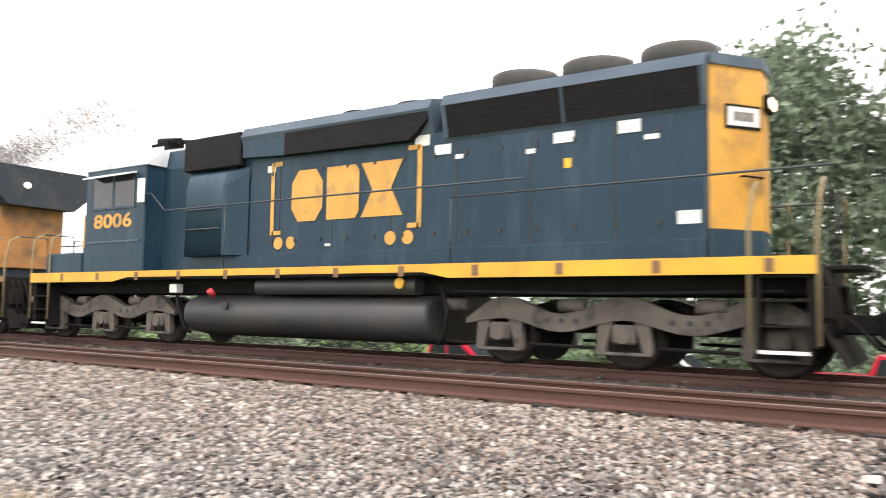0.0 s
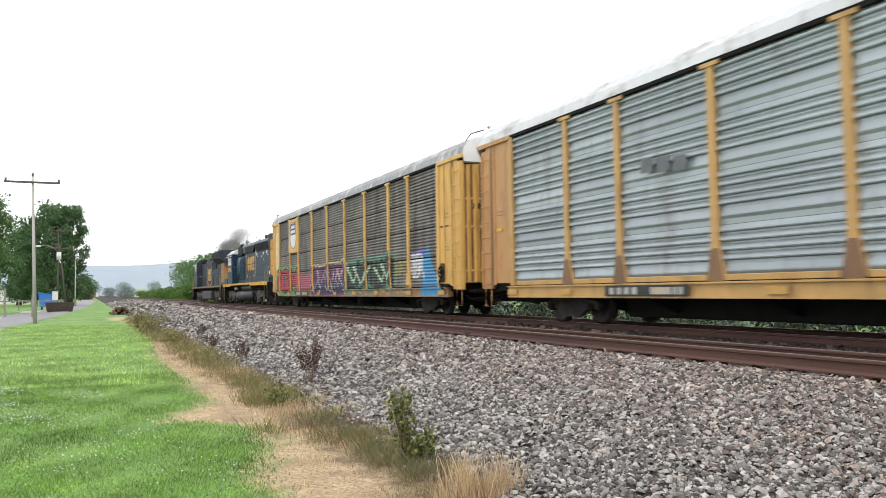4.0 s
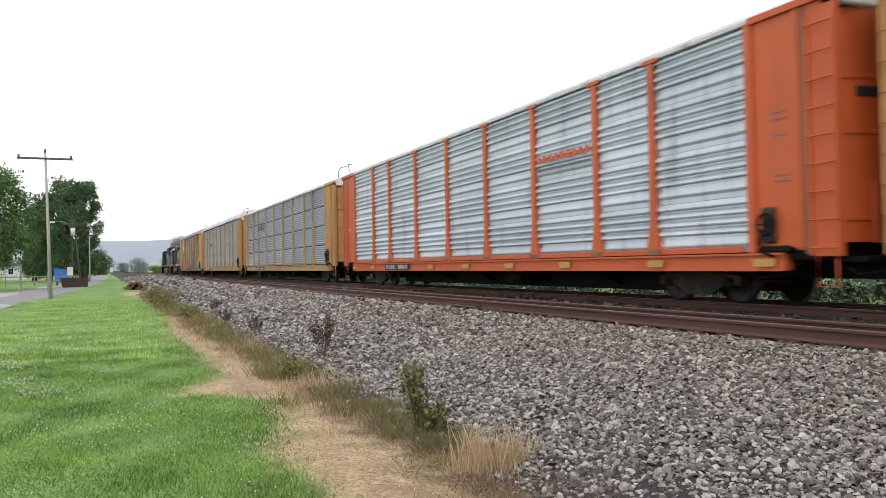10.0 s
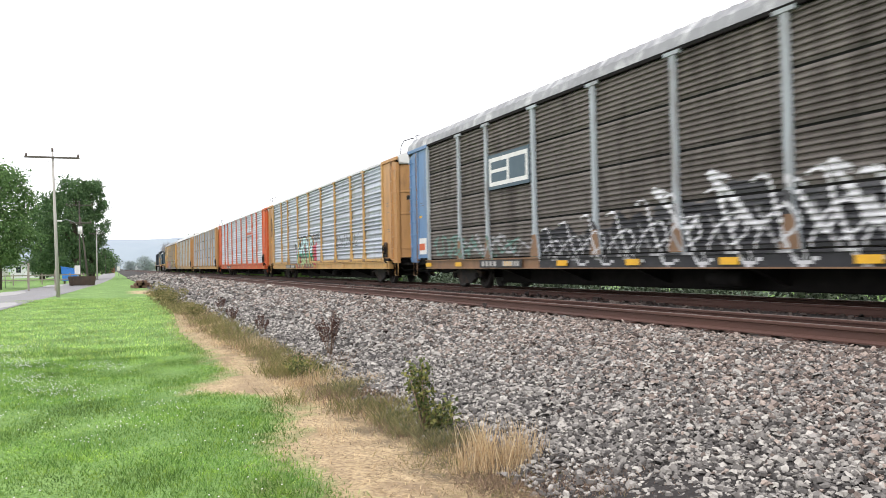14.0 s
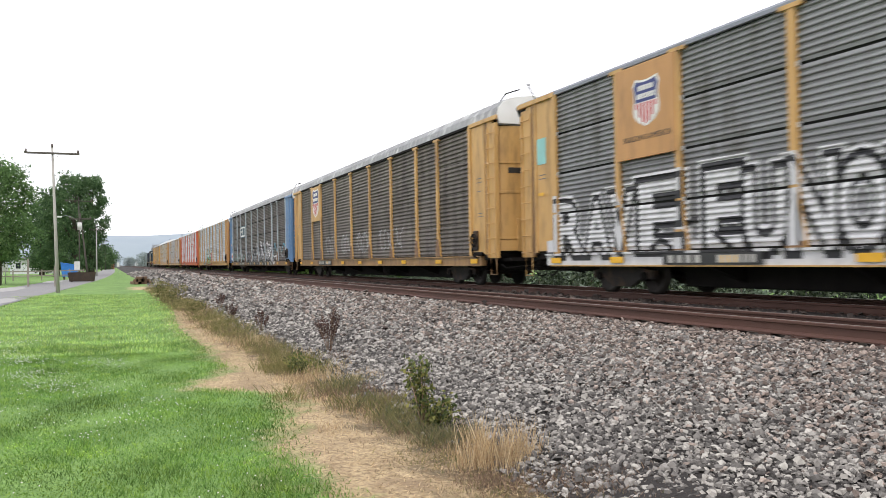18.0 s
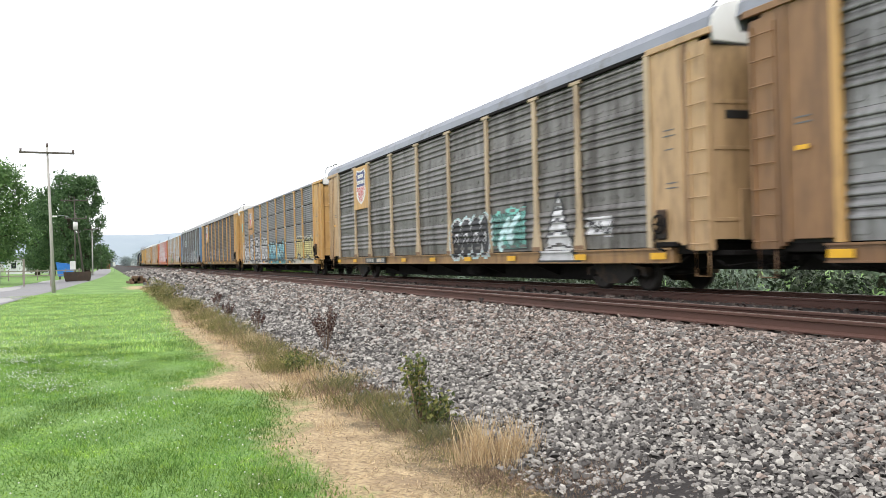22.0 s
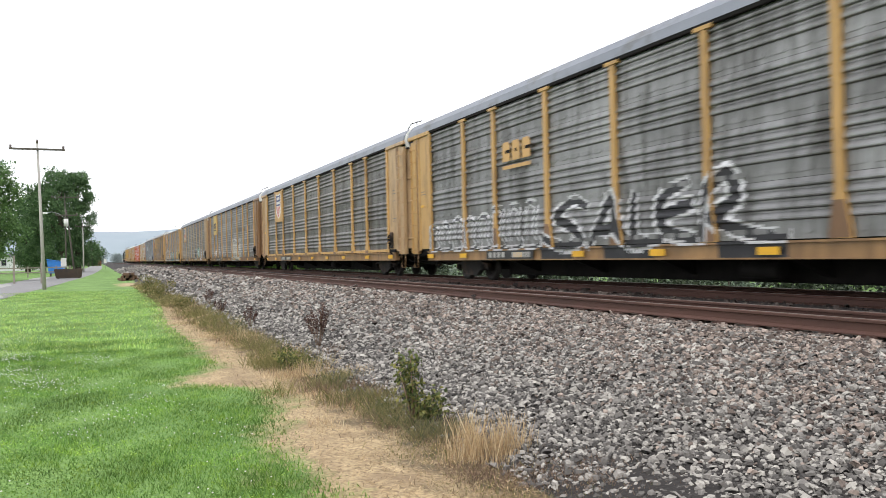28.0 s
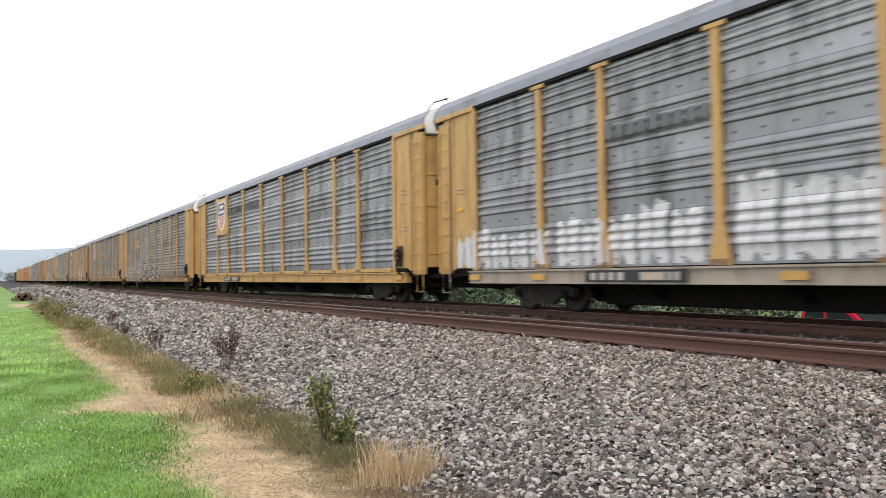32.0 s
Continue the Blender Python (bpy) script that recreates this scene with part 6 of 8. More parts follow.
    part("cab_ledge", Mesh().box(-1.50, -1.47, 14.1, 16.2, 2.35, 2.39), M_ROOFBLUE, lo)
    # rear hood end
    end_plan = [(-0.965, 1.46), (-0.965, 1.42), (-0.24, 0.86), (0.24, 0.86), (0.965, 1.42), (0.965, 1.46)]
    part("rear_hood_end", Mesh().prism(end_plan, "z", 2.12, 4.55), M_LYELLOW, lo, "yellow wedge-shaped rear end of the hood")
    part("rear_hood_foot", Mesh().prism(end_plan, "z", 1.6, 2.115), M_LBLUE, lo)
    part("rear_hood_cap", Mesh().prism([(x * 1.03, y - 0.03) for x, y in end_plan], "z", 4.552, 4.72), M_ROOFBLUE, lo)

    def on_wedge(u0, u1, z0, z1, s, lift=0.012):
        """A thin plate on the slanted flank of the wedge; u runs from its outer corner inwards."""
        m, ends = Mesh(), []
        for u in (u0, u1):
            x, y = -0.965 + 0.725 * u, 1.42 - 0.56 * u
            ends.append([(s * (x - 0.61 * q), y - 0.79 * q, z) for q in (0.001, lift) for z in (z0, z1)])
        (a, b, c, d), (e, f, g, h) = ends
        return m.rings([[a, b, d, c], [e, f, h, g]], True, True, False)

    for s in (-1, 1):
        part("number_board", on_wedge(0.30, 0.92, 3.66, 3.94, s, 0.03), M_WHITE, lo, "white lit number board")
        part("number_board_frame", on_wedge(0.26, 0.96, 3.62, 3.98, s, 0.02), M_GRIME, lo)
        bars = Mesh()
        for i in range(4):
            q = on_wedge(0.42 + 0.10 * i, 0.49 + 0.10 * i, 3.73, 3.87, s, 0.036)
            k = len(bars.v)
            bars.v += q.v
            for fc in q.f:
                bars.face([k + v for v in fc])
        part("number_marks", bars, M_BLACK, lo, "dark number too small to read")["kind"] = "stuff"
    for u0, u1, z0, z1 in ((0.62, 0.70, 3.02, 3.42), (0.74, 0.98, 3.02, 3.10), (0.74, 0.98, 3.32, 3.40), (0.76, 0.82, 3.10, 3.32)):
        part("rear_emblem", on_wedge(u0, u1, z0, z1, -1), M_GREYMARK, lo)
    part("headlamp_housing", Mesh().box(-0.2, 0.2, 0.76, 0.87, 3.94, 4.2, 0.04), M_GRIME, lo)
    for x in (-0.11, 0.11):
        part("headlamp", Mesh().tube([(x, 0.77, 4.07), (x, 0.73, 4.07)], 0.085, 12), M_LAMP, lo)
    part("rear_grab_iron", Mesh().tube([(-0.6, 1.1, 2.9), (-0.64, 1.04, 2.9), (-0.3, 0.84, 2.9), (-0.28, 0.9, 2.9)], 0.016, 6), M_GRIME, lo)
    emblem_blocks(lo, -0.979, 10.35, 2.62, 2.75, 1.05, M_LYELLOW, M_LBLUE)
    for (y, z, w, h) in ((6.55, 3.86, 0.32, 0.2), (6.1, 3.66, 0.34, 0.18), (3.75, 3.62, 0.36, 0.18), (2.65, 3.66, 0.36, 0.2), (10.4, 3.7, 0.24, 0.14), (5.75, 3.55, 0.16, 0.08), (4.35, 3.5, 0.16, 0.08), (2.3, 3.52, 0.22, 0.08), (1.75, 2.2, 0.34, 0.2), (8.8, 2.1, 0.14, 0.05), (3.8, 1.8, 0.16, 0.05)):
        part("label_plate", Mesh().box(-0.984, -0.972, y - w / 2, y + w / 2, z, z + h), M_WHITE, lo)
    part("yellow_tag", Mesh().box(-0.984, -0.972, 3.62, 3.74, 3.2, 3.36), M_REFLECT, lo)
    # underneath
    tank = [(1.42 * math.copysign(abs(math.cos(a)) ** 0.8, math.cos(a)), 0.72 + 0.49 * math.copysign(abs(math.sin(a)) ** 0.75, math.sin(a))) for a in [2 * math.pi * i / 32 for i in range(32)]]
    part("fuel_tank", Mesh().rings([[(x * k, y, 0.72 + (z - 0.72) * k) for x, z in tank] for y, k in ((6.15, 0.9), (6.2, 1.0), (12.5, 1.0), (12.6, 0.9))], True, True, True), M_TANK, lo)
    part("fuel_filler", Mesh().tube([(-1.38, 11.6, 1.1), (-1.5, 11.6, 1.22)], 0.07, 8), M_RED, lo)
    part("fuel_gauge", Mesh().tube([(-1.40, 11.2, 0.9), (-1.44, 11.2, 0.9)], 0.09, 12), M_BLACK, lo)
    part("air_reservoir", Mesh().tube([(-1.2, 6.4, 1.30), (-1.2, 6.45, 1.30), (-1.2, 10.35, 1.30), (-1.2, 10.4, 1.30)], 0.17, 18), M_TANK, lo)
    part("yellow_valve", Mesh().tube([(-1.36, 6.7, 1.34), (-1.42, 6.7, 1.34)], 0.1, 10), M_REFLECT, lo)
    part("sand_hose", Mesh().tube([(-1.3, 5.9, 1.3), (-1.36, 5.7, 0.9), (-1.3, 5.8, 0.4), (-1.2, 6.0, 0.3)], 0.04, 6), M_GRIME, lo)
    part("sand_hose", Mesh().tube([(-1.3, 12.9, 1.3), (-1.36, 12.8, 0.9), (-1.3, 12.6, 0.4), (-1.2, 12.5, 0.3)], 0.04, 6), M_GRIME, lo)
    part("air_pipe", Mesh().tube([(-1.35, 0.4, 1.2), (-1.38, 3, 1.16), (-1.36, 5.6, 1.2)], 0.025, 6), M_GRIME, lo)
    loco_truck(lo, 2.70, 2.75, M_LTRUCK, (-2.13, 0, 2.13))
    loco_truck(lo, 15.9, 2.75, M_LTRUCK, (-2.13, 0, 2.13))
    # handrails on the near walkway
    railing(lo, [(-1.5, 14.05, 3.42), (-1.5, 13.7, 3.42), (-1.5, 13.2, 3.0), (-1.5, 4.2, 3.0)], r=0.018)
    railing(lo, [(-1.5, 5.6, 2.78), (-1.5, -0.25, 2.82)], r=0.018)
    for y in (11.2, 5.58, 1.36):
        part("handrail_post", Mesh().tube([(-1.5, y, 1.6), (-1.5, y, 2.99 if y > 6 else 2.8)], 0.014, 6), M_DARKRAIL, lo)
    part("junction_box", Mesh().box(-1.45, -1.25, 12.75, 13.0, 1.16, 1.36, 0.02), M_WHITE, lo, "small white box under the deck")
    for x in (1.5,):
        railing(lo, [(x, 13.4, 2.7), (x, 0.2, 2.7)])
    loco_end(lo, 0.0, -1, M_RAILING)
    loco_end(lo, 18.5, 1, M_RAILING)
    return lo


def lead_loco():
    """Longer six-axle locomotive with a wide cab and overhanging radiator; origin under its rear deck end."""
    lo = thing("locomotive", "grimy dark blue six-axle locomotive with overhanging radiator and yellow rear", "locomotive", (TRAIN_X, 0, RAIL_Z), group="locomotives")
    part("underframe", Mesh().box(-1.0, 1.0, 0, 20.8, 1.15, 1.5, 0.03), M_GRIME, lo)
    part("deck", Mesh().box(-1.53, 1.53, 0, 20.8, 1.46, 1.6, 0.02), M_GRIME, lo)
    for s in (-1, 1):
        part("sill_stripe", Mesh().box(min(s * 1.525, s * 1.55), max(s * 1.525, s * 1.55), 0, 20.8, 1.45, 1.62), M_SILL_RUST, lo)
    part("hood", Mesh().box(-0.95, 0.95, 1.6, 17.0, 1.6, 4.2, 0.04), M_LGREY, lo)
    part("radiator_wing", Mesh().prism([(-1.0, 3.7), (-1.5, 4.15), (-1.5, 4.75), (-1.3, 4.85), (1.3, 4.85), (1.5, 4.75), (1.5, 4.15), (1.0, 3.7)], "y", 1.0, 5.6), M_LGREY, lo)
    for s in (-1, 1):
        part("radiator_screen", Mesh().box(min(s * 1.49, s * 1.52), max(s * 1.49, s * 1.52), 1.2, 5.4, 4.2, 4.72), M_GRILLE, lo)
        part("side_screen", Mesh().box(min(s * 0.94, s * 1.0), max(s * 0.94, s * 1.0), 6.2, 9.0, 3.3, 4.1), M_GRILLE, lo)
    part("rear_hood_end", Mesh().box(-0.94, 0.94, 1.5, 1.62, 1.9, 3.75, 0.02), M_LORANGE, lo, "faded orange-yellow rear end")
    part("rear_hood_side", Mesh().box(-0.965, -0.945, 1.5, 3.4, 1.9, 3.7), M_LORANGE, lo)
    part("exhaust_stack", Mesh().box(-0.4, 0.4, 8.0, 8.7, 4.15, 4.65, 0.04), M_GRIME, lo)
    part("blower_housing", Mesh().box(-0.9, 0.9, 11.0, 13.6, 4.15, 4.55, 0.05), M_LGREY, lo)
    for y in (14.2, 15.2, 16.2):
        part("filter_box", Mesh().box(-1.0, 1.0, y - 0.4, y + 0.4, 4.1, 4.5, 0.05), M_GRIME, lo)
    part("cab", Mesh().box(-1.5, 1.5, 17.0, 19.2, 1.6, 4.35, 0.06), M_LGREY, lo)
    part("cab_roof", Mesh().prism([(-1.5, 4.3), (-1.0, 4.6), (1.0, 4.6), (1.5, 4.3)], "y", 17.0, 19.3), M_LGREY, lo)
    part("cab_window", Mesh().box(-1.512, -1.495, 17.4, 18.9, 3.35, 4.05), M_GLASS, lo)
    part("sunshade", Mesh().prism([(-1.5, 4.12), (-1.75, 4.02), (-1.75, 3.99), (-1.5, 4.08)], "y", 17.4, 18.9), M_WHITE, lo)
    part("nose", Mesh().rings([[(-1.3, 19.2, 1.6), (1.3, 19.2, 1.6), (1.3, 19.2, 3.5), (-1.3, 19.2, 3.5)], [(-1.1, 20.3, 1.6), (1.1, 20.3, 1.6), (1.05, 20.1, 3.2), (-1.05, 20.1, 3.2)]], True, True, False), M_LYELLOW, lo)
    for y in (4.5, 6.5, 8.5, 10.5, 12.5, 14.5):
        part("hood_door_seam", Mesh().box(-0.958, -0.949, y - 0.015, y + 0.015, 1.75, 3.2), M_BLACK, lo)
    emblem_blocks(lo, -0.956, 12.6, 2.2, 1.8, 1.2, M_LYELLOW, M_LGREY)
    part("fuel_tank", Mesh().box(-1.4, 1.4, 7.0, 13.4, 0.28, 1.16, 0.12), M_TANK, lo)
    loco_truck(lo, 3.6, 2.75, M_LTRUCK)
    loco_truck(lo, 17.0, 2.75, M_LTRUCK)
    railing(lo, [(-1.5, 16.9, 2.7), (-1.5, 1.2, 2.7)])
    railing(lo, [(1.5, 16.9, 2.7), (1.5, 1.2, 2.7)])
    for y in (16.5, 13.5, 10.5, 7.5, 4.5, 1.5):
        part("handrail_post", Mesh().tube([(-1.5, y, 1.6), (-1.5, y, 2.7)], 0.018, 6), M_DARKRAIL, lo)
    part("cooling_lamp", Mesh().tube([(-0.5, 1.0, 4.3), (-0.5, 0.95, 4.3)], 0.09, 10), M_LAMP, lo)
    loco_end(lo, 0.0, -1, M_RAILING)
    loco_end(lo, 20.8, 1, M_RAILING)
    return lo


LOCO_SECOND = blue_loco()
LOCO_LEAD = lead_loco()


def smoke():
    """Exhaust that trails behind the stack: puffs of fine soot specks, thinning outwards and with age."""
    plume = thing("smoke_plume", "thin grey diesel exhaust trailing above the lead locomotive", "smoke", (TRAIN_X, 0, RAIL_Z))
    ms = mat("diesel_soot", (0.26, 0.245, 0.24), (0.32, 0.30, 0.295), 1.0, 0, 1, bump=0)
    g = np.random.default_rng(9)
    for i in range(16):
        t = i / 15
        n = int(6500 - 4500 * t)
        sd = 0.20 + 0.34 * t
        p = g.normal(size=(n, 3)) * np.array([sd, sd * 1.9, sd * 0.62])
        p += 0.5 * sd * np.sin(p[:, [1, 2, 0]] * 3.0 / sd)
        a, b = g.normal(size=(n, 3)), g.normal(size=(n, 3))
        s = 0.0092 * g.uniform(0.6, 1.4, n)[:, None]
        a *= s
        b *= s
        v = np.stack([p - a, p + b, p + a, p - b], 1).reshape(-1, 3)
        k = np.arange(n) * 4
        q = part("puff", quick("puff", v, np.stack([k, k + 1, k + 2, k + 3], 1), ms), None, plume)
        q.location = (g.uniform(-0.3, 0.3), 8.3 - 11.0 * t + g.uniform(-0.5, 0.5), 4.8 + 1.35 * t ** 0.7 + g.uniform(-0.3, 0.3))
        q["kind"] = "stuff"
    return plume


PLUME = smoke()


# ---- beside the line: road, poles, bins, buildings ----
M_ASPHALT = mat("worn_asphalt", (0.27, 0.265, 0.27), (0.21, 0.205, 0.21), 0.9, 0, 1.2, fine=60, bump=0.4, dirt=(0.26, 0.25, 0.23), dirt_amount=0.3, dirt_scale=0.4)
M_PATCH = mat("pale_wet_sheen", (0.40, 0.39, 0.385), (0.33, 0.32, 0.315), 0.9, 0, 2.0, fine=60, bump=0.3)
M_POLE = mat("grey_weathered_pole", (0.46, 0.44, 0.41), (0.36, 0.34, 0.31), 0.9, 0, 3, (3, 3, 0.3), 40, 0.4)
M_POLEDARK = mat("dark_weathered_pole", (0.12, 0.105, 0.09), (0.08, 0.07, 0.06), 0.9, 0, 3, (3, 3, 0.3), 40, 0.4)
M_WIRE = mat("black_wire", (0.03, 0.03, 0.03), rough=0.6, bump=0)
M_PORCELAIN = mat("brown_insulator", (0.12, 0.09, 0.08), rough=0.3, bump=0)
M_BIN = mat("blue_bin_plastic", (0.04, 0.22, 0.66), (0.035, 0.18, 0.55), 0.45, 0, 3, bump=0.1)
M_SKIP = mat("rusty_brown_skip", (0.055, 0.043, 0.036), (0.09, 0.06, 0.04), 0.8, 0, 3, bump=0.2)
M_BRICK = mat("red_brown_wall", (0.36, 0.16, 0.09), (0.28, 0.12, 0.07), 0.9, 0, 3, bump=0.2)
M_SIDING = mat("white_siding", (0.66, 0.67, 0.68), (0.58, 0.59, 0.60), 0.7, 0, 0.4, bump=0.1)
M_ROOFGREY = mat("grey_shingle_roof", (0.20, 0.20, 0.21), (0.15, 0.15, 0.16), 0.9, 0, 3, bump=0.2)
M_GREYMETAL = mat("grey_metal", (0.35, 0.36, 0.37), (0.28, 0.29, 0.30), 0.4, 0.5, 4, bump=0.05)
M_FENCE = mat("weathered_fence_wood", (0.30, 0.27, 0.23), (0.22, 0.19, 0.16), 0.9, 0, 3, bump=0.2)
M_OLDTIE = mat("rotten_tie_wood", (0.19, 0.11, 0.07), (0.12, 0.075, 0.05), 0.95, 0, 4, (1, 1, 1), 40, 0.5)
M_REDCAR = mat("glossy_red_car_paint", (0.62, 0.02, 0.06), (0.55, 0.02, 0.05), 0.15, 0, 2, bump=0.0)
M_YARD = mat("pale_gravel_yard", (0.48, 0.46, 0.43), (0.38, 0.36, 0.33), 0.95, 0, 0.8, fine=30, bump=0.4)
M_TYRE = mat("tyre_rubber", (0.02, 0.02, 0.02), rough=0.9, bump=0.1)


def road():
    m = Mesh()
    pts = [(6, -9.6), (20, -6.2), (36, -4.15), (45, -3.62), (60, -2.7), (80, -1.55), (100, -0.7), (130, 0.1), (180, 0.9), (300, 1.5)]
    k = 0
    for y, xr in pts:
        w = 4.6 if y < 90 else 3.6
        m.v += [(xr - w, y, 0.004), (xr - w + 0.05, y, 0.035), (xr - 0.05, y, 0.035), (xr, y, 0.004)]
    for i in range(len(pts) - 1):
        for j in range(3):
            m.face([4 * i + j, 4 * i + j + 1, 4 * i + j + 5, 4 * i + j + 4])
    solo("road", m, M_ASPHALT, "narrow worn grey asphalt lane beside the lawn", "road", kind="structure")
    r = random.Random(3)
    # pale blots paint the bright sheen of wet patches on the lane
    for xc, yc, a, b in ((-6.6, 61, 0.9, 5.0), (-4.6, 40.5, 0.5, 2.6), (-5.2, 86, 0.7, 5.0)):
        m = Mesh()
        n = 22
        m.v = [(xc + a * q * math.cos(i * 2 * math.pi / n), yc + b * q * math.sin(i * 2 * math.pi / n), 0.0415) for i in range(n) for q in [1 + 0.3 * r.random()]]
        m.face(list(range(n)))
        solo("road_patch", m, M_PATCH, "pale blot painting a wet sheen on the lane", "road", kind="structure")


road()


def utility_pole(at, h, arm=3.0, arms=1, dark=False, lamp=False, box=False, lean=0.0):
    p = thing("utility_pole", "grey weathered wooden utility pole with a crossarm" if not lamp else "dark wooden utility pole carrying a street lamp arm", "utility pole", at, group="utility poles")
    mt = M_POLEDARK if dark else M_POLE
    part("shaft", Mesh().tube([(lean, 0, -0.4), (lean * 0.5, 0, h * 0.5), (0, 0, h)], 0.118, 12, 0.055), mt, p)
    for k in range(arms):
        z = h - 0.35 - 0.9 * k
        w = arm / 2 * (1 if k == 0 else 0.8)
        part("crossarm", Mesh().box(-w, w, -0.16, -0.05, z - 0.055, z + 0.055, 0.01), M_POLEDARK, p)
        for s in (-1, 1):
            part("brace", Mesh().tube([(s * 0.4, -0.1, z - 0.05), (0, -0.1, z - 0.45)], 0.010, 5), mt, p)
        for x in (-w * 0.94, w * 0.94):
            part("insulator", Mesh().tube([(x, -0.1, z + 0.05), (x, -0.1, z + 0.10), (x, -0.1, z + 0.22)], 0.06, 8), M_PORCELAIN, p)
    part("insulator", Mesh().tube([(0, 0, h), (0, 0, h + 0.22)], 0.06, 8), M_PORCELAIN, p)
    if lamp:
        part("lamp_arm", Mesh().tube([(0, 0, h * 0.70), (-0.8, -0.3, h * 0.76), (-1.6, -0.5, h * 0.78), (-2.3, -0.6, h * 0.765)], 0.04, 6), M_GREYMETAL, p)
        part("lamp_head", Mesh().box(-2.75, -2.15, -0.75, -0.45, h * 0.765 - 0.12, h * 0.765 + 0.1, 0.04), M_WHITE, p)
    if box:
        part("transformer", Mesh().tube([(-0.05, -0.32, h * 0.78), (-0.05, -0.32, h * 0.78 + 0.75)], 0.22, 12), M_WHITE, p)
    return p


POLES = [(-3.05, 50.3, 8.55, 2.9), (-3.95, 119, 11.0, 3.4), (-1.85, 125, 7.2, 2.0), (-2.7, 185, 10.0, 2.8), (-2.2, 230, 10.5, 3.0), (-1.5, 270, 9.5, 2.6), (0.2, 330, 9.5, 2.6)]
utility_pole((-3.05, 50.3, 0), 8.55, 2.9, lean=0.22)
utility_pole((-3.95, 119, 0), 11.0, 3.4, dark=True, lamp=True)
utility_pole((-2.75, 86.5, 0), 6.7, 2.0, dark=True, box=True, lean=0.7)
utility_pole((-1.85, 125, 0), 7.2, 2.0)
for x, y, h, a in POLES[3:]:
    utility_pole((x, y, 0), h, a, arms=2 if y > 200 else 1, dark=True)


def wire(a, b, sag, r=0.012):
    m = Mesh()
    pts = []
    for i in range(13):
        t = i / 12
        pts.append((a[0] + (b[0] - a[0]) * t, a[1] + (b[1] - a[1]) * t, a[2] + (b[2] - a[2]) * t - sag * 4 * t * (1 - t)))
    m.tube(pts, r, 4)
    solo("overhead_wire", m, M_WIRE, "thin black overhead wire between the utility poles", "wire", "wires")


for i in range(1, len(POLES) - 1):
    (x0, y0, h0, a0), (x1, y1, h1, a1) = POLES[i], POLES[i + 1]
    for s in (-0.45, 0.45):
        wire((x0 + s * a0, y0, h0 - 0.15), (x1 + s * a1, y1, h1 - 0.15), 0.6)


def blue_bin():
    b = thing("recycling_bin", "blue bin with a slanted lid on the roadside", "bin", (-4.35, 100, 0))
    part("body", Mesh().rings([[(-0.8, -0.6, 0.35), (0.8, -0.6, 0.35), (0.8, 0.6, 0.35), (-0.8, 0.6, 0.35)], [(-0.95, -0.7, 1.9), (0.95, -0.7, 1.55), (0.95, 0.7, 1.55), (-0.95, 0.7, 1.9)]], True, True, False), M_BIN, b)
    part("lid", Mesh().rings([[(-1.0, -0.75, 1.92), (1.0, -0.75, 1.57), (1.0, 0.75, 1.57), (-1.0, 0.75, 1.92)], [(-1.0, -0.75, 2.02), (1.0, -0.75, 1.67), (1.0, 0.75, 1.67), (-1.0, 0.75, 2.02)]], True, True, False), M_BIN, b)
    for x in (-0.6, 0.6):
        part("skid", Mesh().box(x - 0.08, x + 0.08, -0.6, 0.6, 0.0, 0.36), M_SKIP, b)


def skip():
    b = thing("skip_container", "low rusty dark-brown open waste container", "skip", (-2.55, 83, 0))
    part("body", Mesh().rings([[(-1.1, -0.7, 0.08), (1.1, -0.7, 0.08), (1.1, 0.7, 0.08), (-1.1, 0.7, 0.08)], [(-1.25, -0.8, 0.95), (1.25, -0.8, 0.95), (1.25, 0.8, 0.95), (-1.25, 0.8, 0.95)], [(-1.15, -0.7, 0.95), (1.15, -0.7, 0.95), (1.15, 0.7, 0.95), (-1.15, 0.7, 0.95)], [(-1.0, -0.6, 0.2), (1.0, -0.6, 0.2), (1.0, 0.6, 0.2), (-1.0, 0.6, 0.2)]], True, True, False), M_SKIP, b)
    for x in (-0.8, 0.0, 0.8):
        part("rib", Mesh().box(x - 0.05, x + 0.05, -0.84, -0.72, 0.1, 0.95), M_SKIP, b)
    for x in (-0.9, 0.9):
        part("skid", Mesh().box(x - 0.08, x + 0.08, -0.65, 0.65, 0.0, 0.09), M_SKIP, b)


blue_bin()
skip()


def sign(at, w, h, z, material=M_WHITE):
    s = thing("road_sign", "small white rectangular sign on a thin metal post", "sign", at, group="road signs")
    part("post", Mesh().tube([(0, 0, -0.2), (0, 0, z + h)], 0.03, 6), M_GREYMETAL, s)
    part("plate", Mesh().box(-w / 2, w / 2, -0.05, -0.035, z, z + h, 0.005), material, s)


sign((-3.3, 92, 0), 0.55, 0.9, 1.15)
sign((-9.0, 82, 0), 0.5, 0.7, 1.2)
sign((1.5, 175, 0), 0.5, 0.9, 1.2)


def fence():
    f = thing("field_fence", "low weathered wooden rail fence across the lawn", "fence", (-14, 96, 0))
    for i in range(9):
        part("post", Mesh().box(i * 1.4 - 0.06, i * 1.4 + 0.06, -0.06, 0.06, -0.2, 1.25), M_FENCE, f)
    for z in (0.5, 1.0):
        part("rail", Mesh().box(-0.1, 11.3, -0.1, -0.06, z, z + 0.12), M_FENCE, f)


fence()
